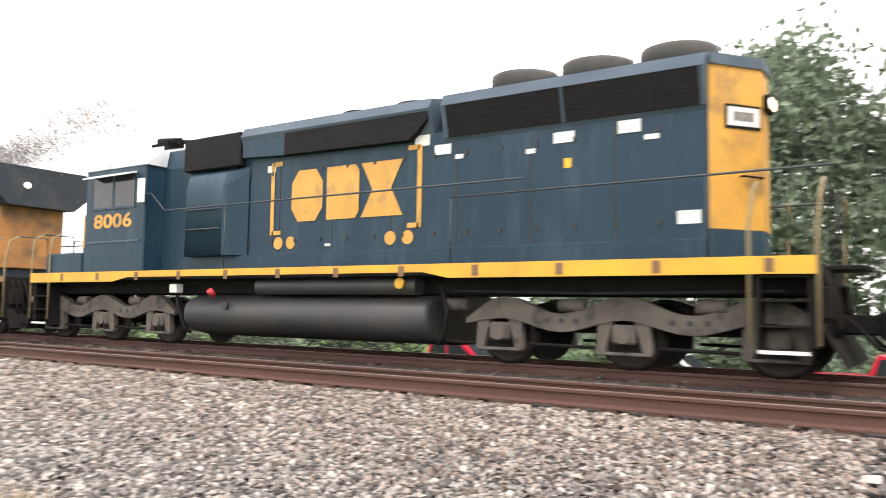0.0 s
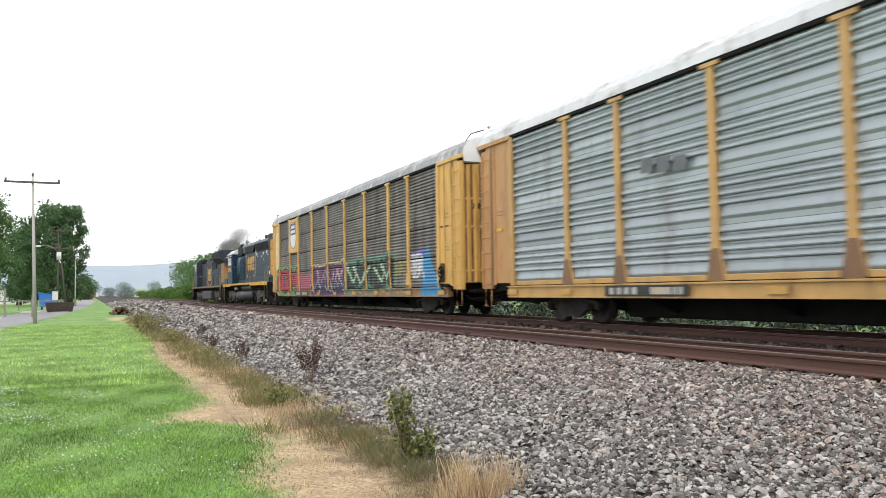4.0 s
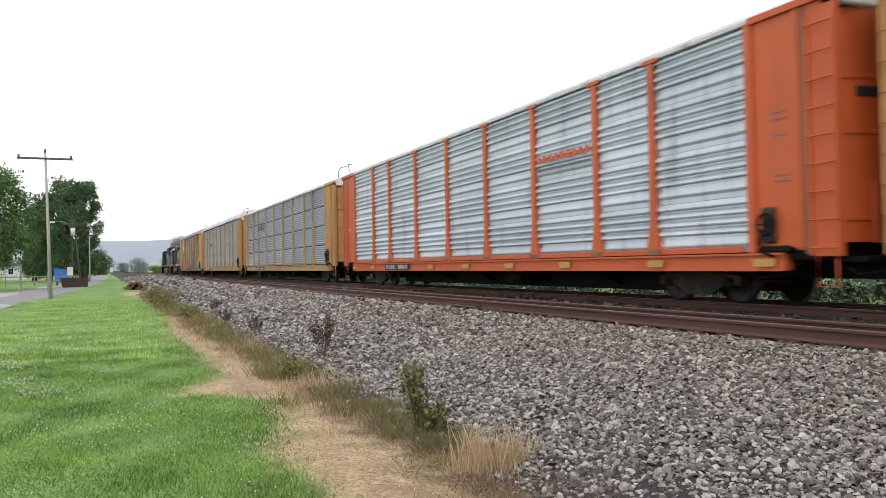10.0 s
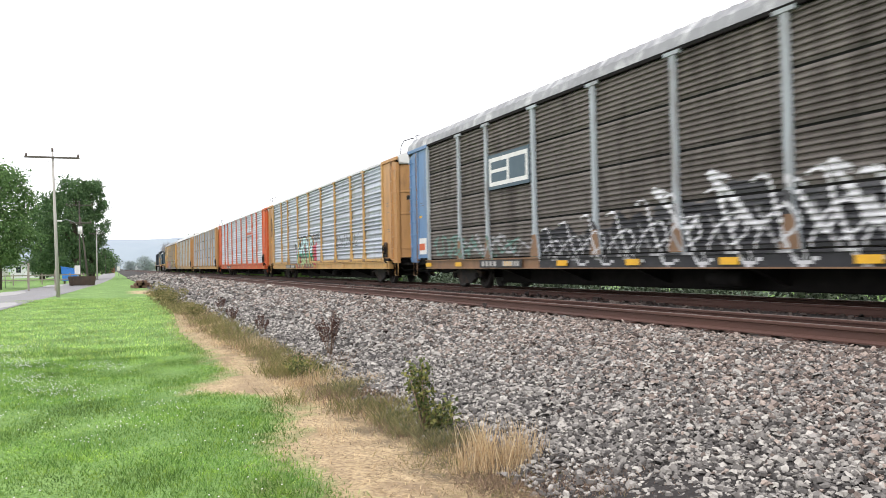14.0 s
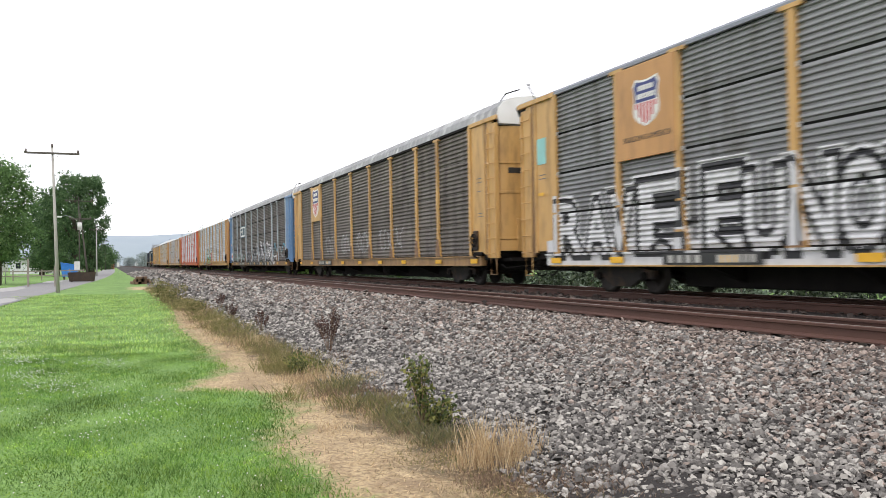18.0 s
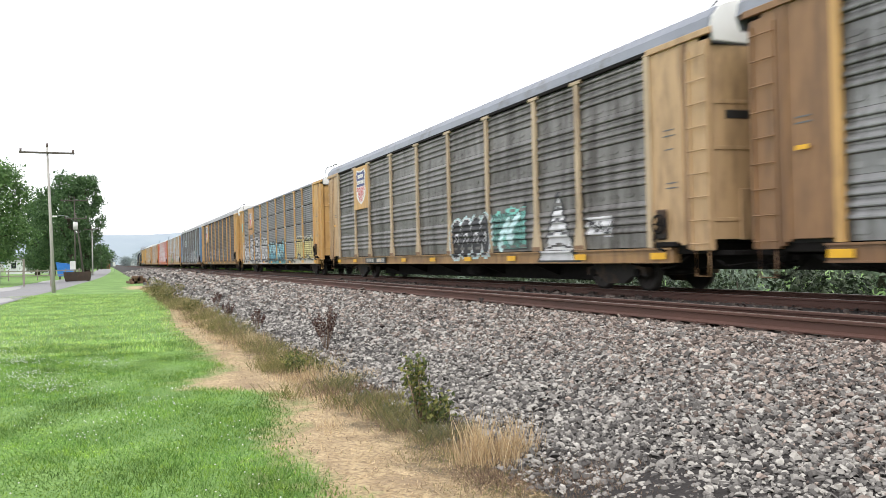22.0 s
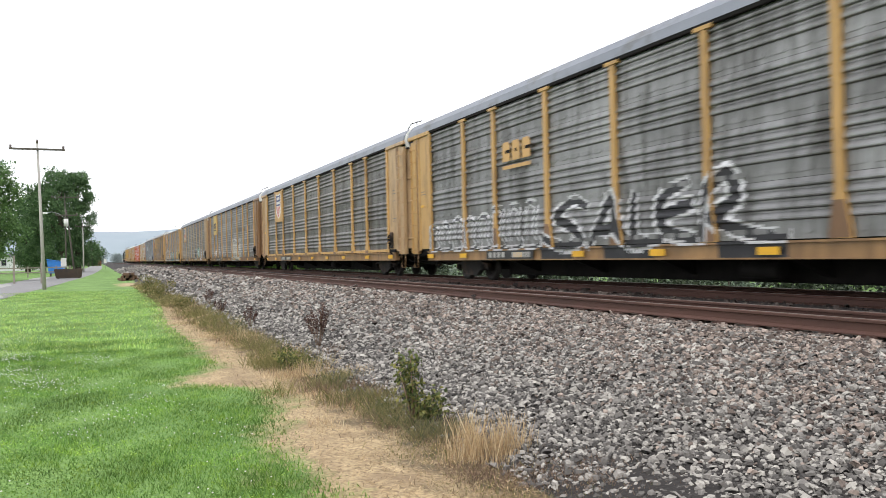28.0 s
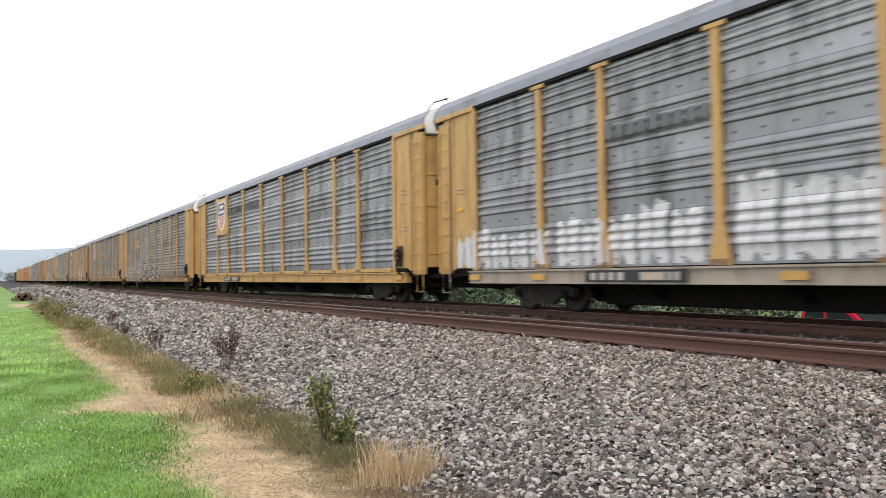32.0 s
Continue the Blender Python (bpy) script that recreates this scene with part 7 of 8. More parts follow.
for x, y, h in ((-5.9, 68, 2.2), (-8.2, 60, 1.5), (-3.9, 66, 1.6)):
    solo("wooden_post", Mesh().box(-0.07, 0.07, -0.07, 0.07, -0.2, h, 0.015), M_FENCE, "plain weathered wooden post on the lawn", "post", "posts", at=(x, y, 0))


def house(at, w, d, h, wall, roof, label, windows=3, turn=0, rise=1.0):
    b = thing("house", label, "house", at, turn, group="far buildings")
    part("wall", Mesh().box(-w / 2, w / 2, -d / 2, d / 2, -0.3, h), wall, b)
    part("roof", Mesh().prism([(-w / 2 - 0.4, h), (w / 2 + 0.4, h), (0, h + rise)], "y", -d / 2 - 0.4, d / 2 + 0.4), roof, b)
    for i in range(windows):
        x = -w / 2 + w * (i + 0.5) / windows
        wn_ = part("window", Mesh().box(x - 0.45, x + 0.45, -d / 2 - 0.03, -d / 2 + 0.02, h * 0.4, h * 0.4 + 1.2), M_GLASS, b)
        part("sill", Mesh().box(x - 0.55, x + 0.55, -d / 2 - 0.1, -d / 2 - 0.031, h * 0.4 - 0.1, h * 0.4), M_WHITE, wn_)


house((-0.35, 300, 0), 3.3, 5, 3.0, M_BRICK, M_BRICK, "small reddish shed with a low roof beside the lane", 1, 0, 0.3)
house((-15, 190, 0), 9, 8, 3.0, M_SIDING, M_ROOFGREY, "white-sided house half hidden behind trees")
house((-24, 170, 0), 9, 8, 3.0, M_SIDING, M_ROOFGREY, "white-sided house half hidden behind trees")
house((22, 560, 0), 13, 20, 4.2, M_SIDING, M_SIDING, "long pale industrial building near the tracks", 0)
house((34, 640, 0), 20, 20, 5.5, M_SIDING, M_SIDING, "pale tall industrial building in the distance", 0)


def tie_stack():
    s = thing("tie_pile", "untidy pile of rotten brown railway ties", "timber pile", (2.35, 68, 0))
    r = random.Random(2)
    for row in range(3):
        for i in range(5 - row):
            o = part("old_tie", Mesh().box(-0.12, 0.12, -1.25, 1.25, 0, 0.2, 0.02), M_OLDTIE, s)
            o.location = (-0.6 + 0.3 * i + 0.15 * row, r.uniform(-0.25, 0.25), 0.205 * row)
            o.rotation_euler.z = r.uniform(-0.12, 0.12)


tie_stack()


def far_hills():
    m = bpy.data.materials.new("hazy_hillside")
    m.use_nodes = True
    n, l = m.node_tree.nodes, m.node_tree.links
    b = n["Principled BSDF"]
    b.inputs["Roughness"].default_value = 1.0
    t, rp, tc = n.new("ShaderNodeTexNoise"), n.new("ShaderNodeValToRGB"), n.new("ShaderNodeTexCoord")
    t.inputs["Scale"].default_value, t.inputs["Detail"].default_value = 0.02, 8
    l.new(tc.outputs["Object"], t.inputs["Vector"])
    # Haze painted as blue-grey tones; the faint emission lightens it further.
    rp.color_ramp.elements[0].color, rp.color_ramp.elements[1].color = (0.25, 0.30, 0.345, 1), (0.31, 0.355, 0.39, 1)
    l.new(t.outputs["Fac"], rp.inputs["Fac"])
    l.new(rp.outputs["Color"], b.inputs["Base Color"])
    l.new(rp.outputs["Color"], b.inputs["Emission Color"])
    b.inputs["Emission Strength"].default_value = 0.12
    v, f = [], []
    for i in range(60):
        a = radians(-32 + i * 1.8)
        d = 1900
        h = 76 + 9 * math.sin(i * 0.33 + 0.6) + 5 * math.sin(i * 0.9) - max(0, (i - 24)) * 1.4
        for k, (dd, hh) in enumerate(((0, -3), (60, h * 0.55), (150, h * 0.9), (240, h))):
            v.append(((d + dd) * math.sin(a), (d + dd) * math.cos(a), hh + 2.0 * noise.noise(Vector((i * 0.7, k * 0.9, 0)))))
    for i in range(59):
        for k in range(3):
            f.append((i * 4 + k, i * 4 + 4 + k, i * 4 + 5 + k, i * 4 + 1 + k))
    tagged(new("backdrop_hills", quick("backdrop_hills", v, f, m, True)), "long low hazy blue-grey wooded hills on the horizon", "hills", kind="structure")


far_hills()


# ---- trees, bushes, weeds ----
M_BARK = mat("rough_bark", (0.10, 0.08, 0.06), (0.06, 0.05, 0.04), 0.95, 0, 5, (3, 3, 0.5), 40, 0.5)
M_LEAF = island_mat("tree_leaves", (0.06, 0.125, 0.04), (0.11, 0.21, 0.065), (0.19, 0.31, 0.10), 0.7, 0.0, 3, 0.3)
M_LEAF_DARK = island_mat("dark_tree_leaves", (0.045, 0.095, 0.04), (0.085, 0.165, 0.062), (0.15, 0.25, 0.095), 0.7, 0.0, 3, 0.25)
# Pale and low in contrast: haze beyond the tracks is in the leaf colour.
M_LEAF_GREY = island_mat("pale_tree_leaves", (0.19, 0.235, 0.19), (0.25, 0.31, 0.245), (0.33, 0.40, 0.32), 0.7, 0.0, 3, 0.3)
# Greyed green; the tree row's haze is mixed into these tones.
M_LEAF_MID = island_mat("dull_green_tree_leaves", (0.13, 0.175, 0.125), (0.19, 0.245, 0.175), (0.27, 0.33, 0.24), 0.7, 0.0, 3, 0.3)
# Mostly near-black with few pale leaves: shade and glints put into the tones.
M_LEAF_SCRUB = island_mat("scrub_leaves", (0.012, 0.022, 0.010), (0.028, 0.045, 0.02), (0.16, 0.20, 0.13), 0.6, 0.0, 3, 0.3)
M_LEAF_BUSH = island_mat("bush_leaves", (0.06, 0.12, 0.02), (0.10, 0.19, 0.035), (0.17, 0.28, 0.06), 0.7, 0.0, 3, 0.3)

g0_ = random.Random(41)


def leaves(centres, radii, count, size, flat=0.8, seed=1, droop=0.3, fuzz=0.0):
    """Many small folded leaves in clumps: two triangles each, meeting at an angle."""
    g = np.random.default_rng(seed)
    which = g.choice(len(centres), count, p=np.array(radii) ** 2 / (np.array(radii) ** 2).sum())
    d = g.normal(size=(count, 3))
    d /= np.linalg.norm(d, axis=1)[:, None]
    rr = g.uniform(0.45, 1.08, count) ** 0.6
    p = np.array(centres)[which] + d * np.array([1, 1, flat]) * (np.array(radii)[which] * rr)[:, None]
    if fuzz:
        p += g.normal(size=(count, 3)) * (np.array(radii)[which] * fuzz)[:, None]
    a = g.normal(size=(count, 3))
    a[:, 2] -= droop
    a /= np.linalg.norm(a, axis=1)[:, None]
    b = np.cross(a, g.normal(size=(count, 3)))
    b /= np.linalg.norm(b, axis=1)[:, None] + 1e-9
    nrm = np.cross(a, b)
    s = size * g.uniform(0.6, 1.3, count)[:, None]
    v = np.stack([p - a * s * 0.5, p + b * s * 0.3 + nrm * s * 0.12, p + a * s * 0.5, p - b * s * 0.3 + nrm * s * 0.12], 1).reshape(-1, 3)
    k = np.arange(count) * 4
    f = np.concatenate([np.stack([k, k + 1, k + 2], 1), np.stack([k, k + 2, k + 3], 1)])
    return v, f


def tree(at, h, r, count, size, material, label, seed, low=0.2, shape=0.8, group="trees"):
    g = random.Random(seed)
    t = thing("tree", label, "tree", at, group=group)
    tr = Mesh().tube([(0, 0, -0.3), (0.05 * r, 0, h * 0.25), (0, 0.04 * r, h * 0.55), (0, 0, h * 0.85)], 0.035 * h, 10, 0.006 * h)
    part("trunk", tr, M_BARK, t)
    cs, rs = [], []
    n = 64
    for i in range(n):
        u = low + (1 - low) * (i + g.random()) / n
        w = r * math.sin(math.pi * min(0.98, max(0.1, (u - low * 0.6) / (1.06 - low * 0.6)))) ** shape
        a = i * 2.4 + g.uniform(-0.5, 0.5)
        q = g.uniform(0.3, 0.92)
        c = (w * q * math.cos(a), w * q * math.sin(a), u * h * 0.97)
        cs.append(c)
        rs.append(r * g.uniform(0.16, 0.32))
        if i % 7 == 0:
            part("limb", Mesh().tube([(0, 0, c[2] * 0.6), (c[0] * 0.5, c[1] * 0.5, c[2] * 0.85), c], 0.012 * h, 6, 0.003 * h), M_BARK, t)
    v, f = leaves(cs, rs, count, size, 0.8, seed, 0.3, 0.4)
    part("crown", quick("crown", v, f, material), None, t)
    return t


tree((-9.0, 76, 0), 10.4, 3.3, 17000, 0.27, M_LEAF, "tall broad green tree beside the lane", 3, 0.24, 0.6)
tree((-13.4, 82, 0), 10.8, 3.6, 9000, 0.3, M_LEAF, "tall broad green tree beside the lane", 13, 0.2, 0.6)
tree((-2.75, 131, 0), 15.4, 2.5, 14000, 0.31, M_LEAF_DARK, "tall dark green tree in a dense row behind the utility poles", 4, 0.1, 0.22)
tree((-5.0, 129, 0), 15.5, 2.9, 15000, 0.32, M_LEAF_DARK, "tall dark green tree in a dense row behind the utility poles", 5, 0.1, 0.3)
tree((-7.6, 132, 0), 13.9, 2.8, 12000, 0.33, M_LEAF_DARK, "tall dark green tree in a dense row behind the utility poles", 6, 0.1, 0.4)
tree((-10.2, 140, 0), 12.2, 3.0, 9000, 0.36, M_LEAF_DARK, "tall dark green tree in a dense row behind the utility poles", 16, 0.1, 0.5)
tree((-17, 120, 0), 11, 5.2, 5000, 0.5, M_LEAF, "broad green tree beyond the lawn", 7, 0.12)
tree((-1.5, 290, 0), 8, 4, 2500, 0.7, M_LEAF_DARK, "distant dark green tree by the line", 8, 0.05, 0.6)
tree((-6.5, 300, 0), 9, 5, 2500, 0.7, M_LEAF_DARK, "distant dark green tree by the line", 9, 0.05, 0.6)
# Distance haze is mixed into these grey-green leaf tones.
M_LEAF_HAZE = island_mat("hazy_far_leaves", (0.26, 0.31, 0.31), (0.31, 0.36, 0.36), (0.37, 0.42, 0.41), 0.8, 0.0, 3, 0.3)
for k in range(11):
    tree((-14 + 7.6 * k + g0_.uniform(-2, 2), 470 + g0_.uniform(-30, 60), -0.5), g0_.uniform(5.5, 9.5), g0_.uniform(3.5, 5.5), 900, 1.0, M_LEAF_HAZE, "hazy grey-green tree far down the line", 400 + k, 0.02, 0.6, "far trees")
for k, (x, y, h, r) in enumerate(((43, -14, 15, 6), (40, -3, 16.5, 6.5), (42, 7, 16, 6), (45, 16, 17, 6.5), (47, 26, 14, 6), (50, 37, 12.5, 6), (54, 50, 11.5, 6), (58, 64, 11, 6), (62, 82, 10, 6), (66, 104, 10, 6))):
    tree((x, y, -1.3), h, r, 24000 if y < 20 else 4000, 0.46 if y < 20 else 0.5, M_LEAF_MID, "tall pale green tree in a row beyond the tracks", 20 + k, 0.03, 0.5, "trees beyond the tracks")


def bush(at, r, h, count, size, material, label, seed, group="bushes"):
    g = random.Random(seed)
    t = thing("bush", label, "bush", at, group=group)
    cs = [(g.uniform(-0.6, 0.6) * r, g.uniform(-0.6, 0.6) * r, g.uniform(0.2, 0.8) * h) for _ in range(9)]
    st = Mesh()
    for c in cs[:5]:
        st.tube([(0, 0, -0.1), (c[0] * 0.5, c[1] * 0.5, c[2] * 0.5), c], 0.02 * h, 5, 0.006 * h)
    part("stems", st, M_BARK, t)
    v, f = leaves(cs, [r * g.uniform(0.35, 0.55) for _ in cs], count, size, 0.8 * h / r if h < r else 0.9, seed)
    part("foliage", quick("foliage", v, f, material), None, t)


g_ = random.Random(77)
for k in range(26):
    y = 62 + k * 9.5
    bush((18.5 + g_.uniform(-1.5, 3.5), y + g_.uniform(-2, 2), -1.3), g_.uniform(2.2, 3.4), g_.uniform(3.2, 5.0), 1500, 0.45, M_LEAF_BUSH, "bright green overgrown bush along the far side of the tracks", 100 + k, "bushes beyond the tracks")
for k in range(34):
    y = -6 + k * 3.2
    x = 38 if y < 26 else 23
    bush((x + g_.uniform(-2, 4), y + g_.uniform(-1.2, 1.2), -1.35), g_.uniform(1.6, 2.5), g_.uniform(1.9, 3.0), 1300, 0.26, M_LEAF_GREY, "pale green bush on the low ground beyond the tracks", 200 + k, "bushes beyond the tracks")


for k in range(39):
    y = 13.6 + k * 2.7
    bush((18.6 + g_.uniform(-0.5, 1.6), y + g_.uniform(-0.8, 0.8), -1.4), g_.uniform(1.4, 1.8), g_.uniform(2.7, 3.2), 1200, 0.17, M_LEAF_SCRUB, "low mixed green scrub just beyond the tracks", 300 + k, "bushes beyond the tracks")


for k, (x, y, h, r) in enumerate(((21, 112, 9.0, 4.0), (25, 128, 10.5, 4.6), (22, 146, 10.0, 4.4), (27, 160, 11.5, 5.0), (23, 180, 11.0, 4.8), (28, 200, 12.5, 5.2), (25, 226, 12.0, 5.2))):
    tree((x, y, -1.3), h, r, 5000, 0.5, M_LEAF, "green tree in a belt along the far side of the line", 60 + k, 0.05, 0.55, "trees beyond the tracks")
solo("yard", Mesh().box(17.6, 36.0, -22.0, 26.0, -1.36, -1.305, 0.01), M_YARD, "pale gravel parking yard beyond the tracks", "yard", kind="structure")


def van(at, turn):
    c = thing("parked_car", "plain white saloon car parked beyond the tracks", "car", at, turn, "parked vehicles")
    part("body", Mesh().prism([(-2.3, 0.35), (2.3, 0.35), (2.35, 0.8), (1.35, 0.95), (0.7, 1.4), (-1.0, 1.42), (-1.7, 1.0), (-2.3, 0.95)], "x", -0.97, 0.97), M_WHITE, c)
    for s in (-1, 1):
        part("side_window", Mesh().prism([(1.15, 0.97), (0.65, 1.33), (-0.9, 1.34), (-1.4, 1.0)], "x", min(s * 0.972, s * 0.98), max(s * 0.972, s * 0.98)), M_GLASS, c)
    part("windscreen", Mesh().rings([[(-0.85, 1.34, 0.97), (0.85, 1.34, 0.97), (0.78, 0.74, 1.38), (-0.78, 0.74, 1.38)], [(-0.85, 1.38, 0.98), (0.85, 1.38, 0.98), (0.78, 0.78, 1.39), (-0.78, 0.78, 1.39)]], True, True, False), M_GLASS, c)
    for y in (-1.4, 1.4):
        for s in (-1, 1):
            w = part("wheel", Mesh().tube([(s * 0.75, y, 0.36), (s * 0.98, y, 0.36)], 0.36, 18), M_TYRE, c)
            part("rim", Mesh().tube([(s * 0.975, y, 0.36), (s * 0.99, y, 0.36)], 0.2, 12), M_GREYMETAL, w)
    part("bumper", Mesh().box(-0.92, 0.92, 2.3, 2.42, 0.35, 0.6, 0.03), M_GREYMETAL, c)


def pickup(at, turn):
    c = thing("parked_pickup", "glossy red pickup truck parked beyond the tracks", "car", at, turn, "parked vehicles")
    body = [(-2.6, 0.45), (2.6, 0.45), (2.65, 0.95), (1.35, 1.08), (0.55, 1.72), (-0.75, 1.75), (-1.0, 1.12), (-2.6, 1.10)]
    part("body", Mesh().prism([(a, b) for a, b in body], "x", -0.92, 0.92), M_REDCAR, c)
    for s in (-1, 1):
        part("side_window", Mesh().prism([(1.1, 1.12), (0.5, 1.62), (0.0, 1.64), (0.0, 1.12)], "x", min(s * 0.922, s * 0.93), max(s * 0.922, s * 0.93)), M_GLASS, c)
        part("side_window", Mesh().prism([(-0.1, 1.12), (-0.1, 1.64), (-0.68, 1.66), (-0.85, 1.14)], "x", min(s * 0.922, s * 0.93), max(s * 0.922, s * 0.93)), M_GLASS, c)
    part("windscreen", Mesh().rings([[(-0.8, 1.32, 1.12), (0.8, 1.32, 1.12), (0.72, 0.62, 1.68), (-0.72, 0.62, 1.68)], [(-0.8, 1.36, 1.13), (0.8, 1.36, 1.13), (0.72, 0.66, 1.69), (-0.72, 0.66, 1.69)]], True, True, False), M_GLASS, c)
    for y in (-1.65, 1.7):
        for s in (-1, 1):
            w = part("wheel", Mesh().tube([(s * 0.72, y, 0.37), (s * 0.95, y, 0.37)], 0.37, 18), M_TYRE, c)
            part("rim", Mesh().tube([(s * 0.94, y, 0.37), (s * 0.965, y, 0.37)], 0.2, 12), M_GREYMETAL, w)
    part("bumper", Mesh().box(-0.9, 0.9, 2.6, 2.75, 0.45, 0.7, 0.03), M_GREYMETAL, c)


pickup((25.0, 15.6, -1.305), 180)
pickup((26.0, 1.0, -1.305), 180)
van((27.5, 8.6, -1.305), 180)


def blades(name, spots, heights, lean, width, material, label, category, seed, kind="stuff"):
    """Thin bent blades of grass: two triangles each."""
    g = np.random.default_rng(seed)
    n = len(spots)
    a = g.uniform(0, 6.283, n)
    dx = np.stack([np.cos(a), np.sin(a), np.zeros(n)], 1)
    b = g.uniform(0, 6.283, n)
    ld = np.stack([np.cos(b), np.sin(b), np.zeros(n)], 1) * (lean * heights * g.uniform(0.2, 1, n))[:, None]
    up = np.stack([np.zeros(n), np.zeros(n), heights], 1)
    w = dx * np.reshape(width, (-1, 1))
    v = np.stack([spots - w, spots + w, spots + up * 0.6 + ld * 0.56 + w * 0.7, spots + up + ld], 1).reshape(-1, 3)
    k = np.arange(n) * 4
    f = np.concatenate([np.stack([k, k + 1, k + 2], 1), np.stack([k, k + 2, k + 3], 1)])
    ob = new(name, quick(name, v, f, material))
    return tagged(ob, label, category, kind=kind)


def lawn_mat(name, c1, c2, c3, rough, bump, fine, trans):
    """Blades whose tone also drifts over the lawn: broad soft patches, and small clumps of yellower growth."""
    m = island_mat(name, c1, c2, c3, rough, bump, fine, trans)
    n, l = m.node_tree.nodes, m.node_tree.links
    hs = next(nd for nd in n if nd.bl_idname == "ShaderNodeHueSaturation")
    for nd in list(n):
        if nd.bl_idname == "ShaderNodeTexNoise":
            nd.inputs["Scale"].default_value = 0.9
        if nd.bl_idname == "ShaderNodeMapRange":
            nd.inputs["From Min"].default_value, nd.inputs["From Max"].default_value = 0.34, 0.66
            nd.inputs["To Min"].default_value, nd.inputs["To Max"].default_value = 0.62, 1.25
    tc = next(nd for nd in n if nd.bl_idname == "ShaderNodeTexCoord")
    t2, mr, mx = n.new("ShaderNodeTexNoise"), n.new("ShaderNodeMapRange"), n.new("ShaderNodeMix")
    t2.inputs["Scale"].default_value, t2.inputs["Detail"].default_value = 4.5, 3
    mr.inputs["From Min"].default_value, mr.inputs["From Max"].default_value = 0.46, 0.68
    mx.data_type, mx.blend_type = "RGBA", "MULTIPLY"
    mx.inputs["B"].default_value = (1.45, 1.30, 0.9, 1)
    l.new(tc.outputs["Object"], t2.inputs["Vector"])
    l.new(t2.outputs["Fac"], mr.inputs["Value"])
    l.new(mr.outputs["Result"], mx.inputs["Factor"])
    l.new(hs.outputs["Color"], mx.inputs["A"])
    for nd in n:
        if nd.bl_idname == "ShaderNodeBsdfPrincipled":
            l.new(mx.outputs["Result"], nd.inputs["Base Color"])
        if nd.bl_idname == "ShaderNodeBsdfTranslucent":
            l.new(mx.outputs["Result"], nd.inputs["Color"])
    return m


M_BLADE = lawn_mat("lawn_blades", (0.075, 0.165, 0.03), (0.15, 0.29, 0.055), (0.27, 0.42, 0.105), 0.8, 0, 3, 0.35)
# Lighter copy of lawn_blades: the far lawn's extra light is in its colour.
M_BLADE_FAR = lawn_mat("lighter_far_lawn_blades", (0.20, 0.36, 0.10), (0.33, 0.50, 0.17), (0.48, 0.62, 0.26), 0.8, 0, 3, 0.35)
M_CLOVER = lawn_mat("clover_leaves", (0.12, 0.26, 0.045), (0.20, 0.37, 0.075), (0.34, 0.5, 0.15), 0.8, 0, 3, 0.35)
M_DRY = island_mat("dry_straw", (0.36, 0.24, 0.135), (0.62, 0.46, 0.265), (0.78, 0.64, 0.42), 0.85, 0, 3, 0.3)
M_DEAD = island_mat("dead_brown_stalks", (0.11, 0.068, 0.048), (0.22, 0.145, 0.10), (0.40, 0.28, 0.19), 0.9, 0, 3, 0.15)
M_VERGE = island_mat("verge_grass", (0.11, 0.13, 0.035), (0.21, 0.20, 0.07), (0.37, 0.29, 0.13), 0.85, 0, 3, 0.3)
M_DOCK = island_mat("red_brown_seed_heads", (0.055, 0.028, 0.026), (0.10, 0.05, 0.042), (0.15, 0.085, 0.065), 0.9, 0, 3, 0.1)


def gz(x, y):
    """Height of the lawn or of the ballast, whichever is higher."""
    b = np.interp(x, [2.3, 2.75, 4.6, 6.75, 7.1], [-0.12, 0.0, 0.29, 0.565, 0.575])
    g0 = 0.03 * np.sin(x * 0.9 + y * 0.23) * np.exp(-((x / 30) ** 2))
    return np.maximum(b, g0)


def field(n, x0, x1, y0, y1, seed, power=1.0):
    g = np.random.default_rng(seed)
    x, y = g.uniform(x0, x1, n), y0 + (y1 - y0) * g.random(n) ** power
    return x, y


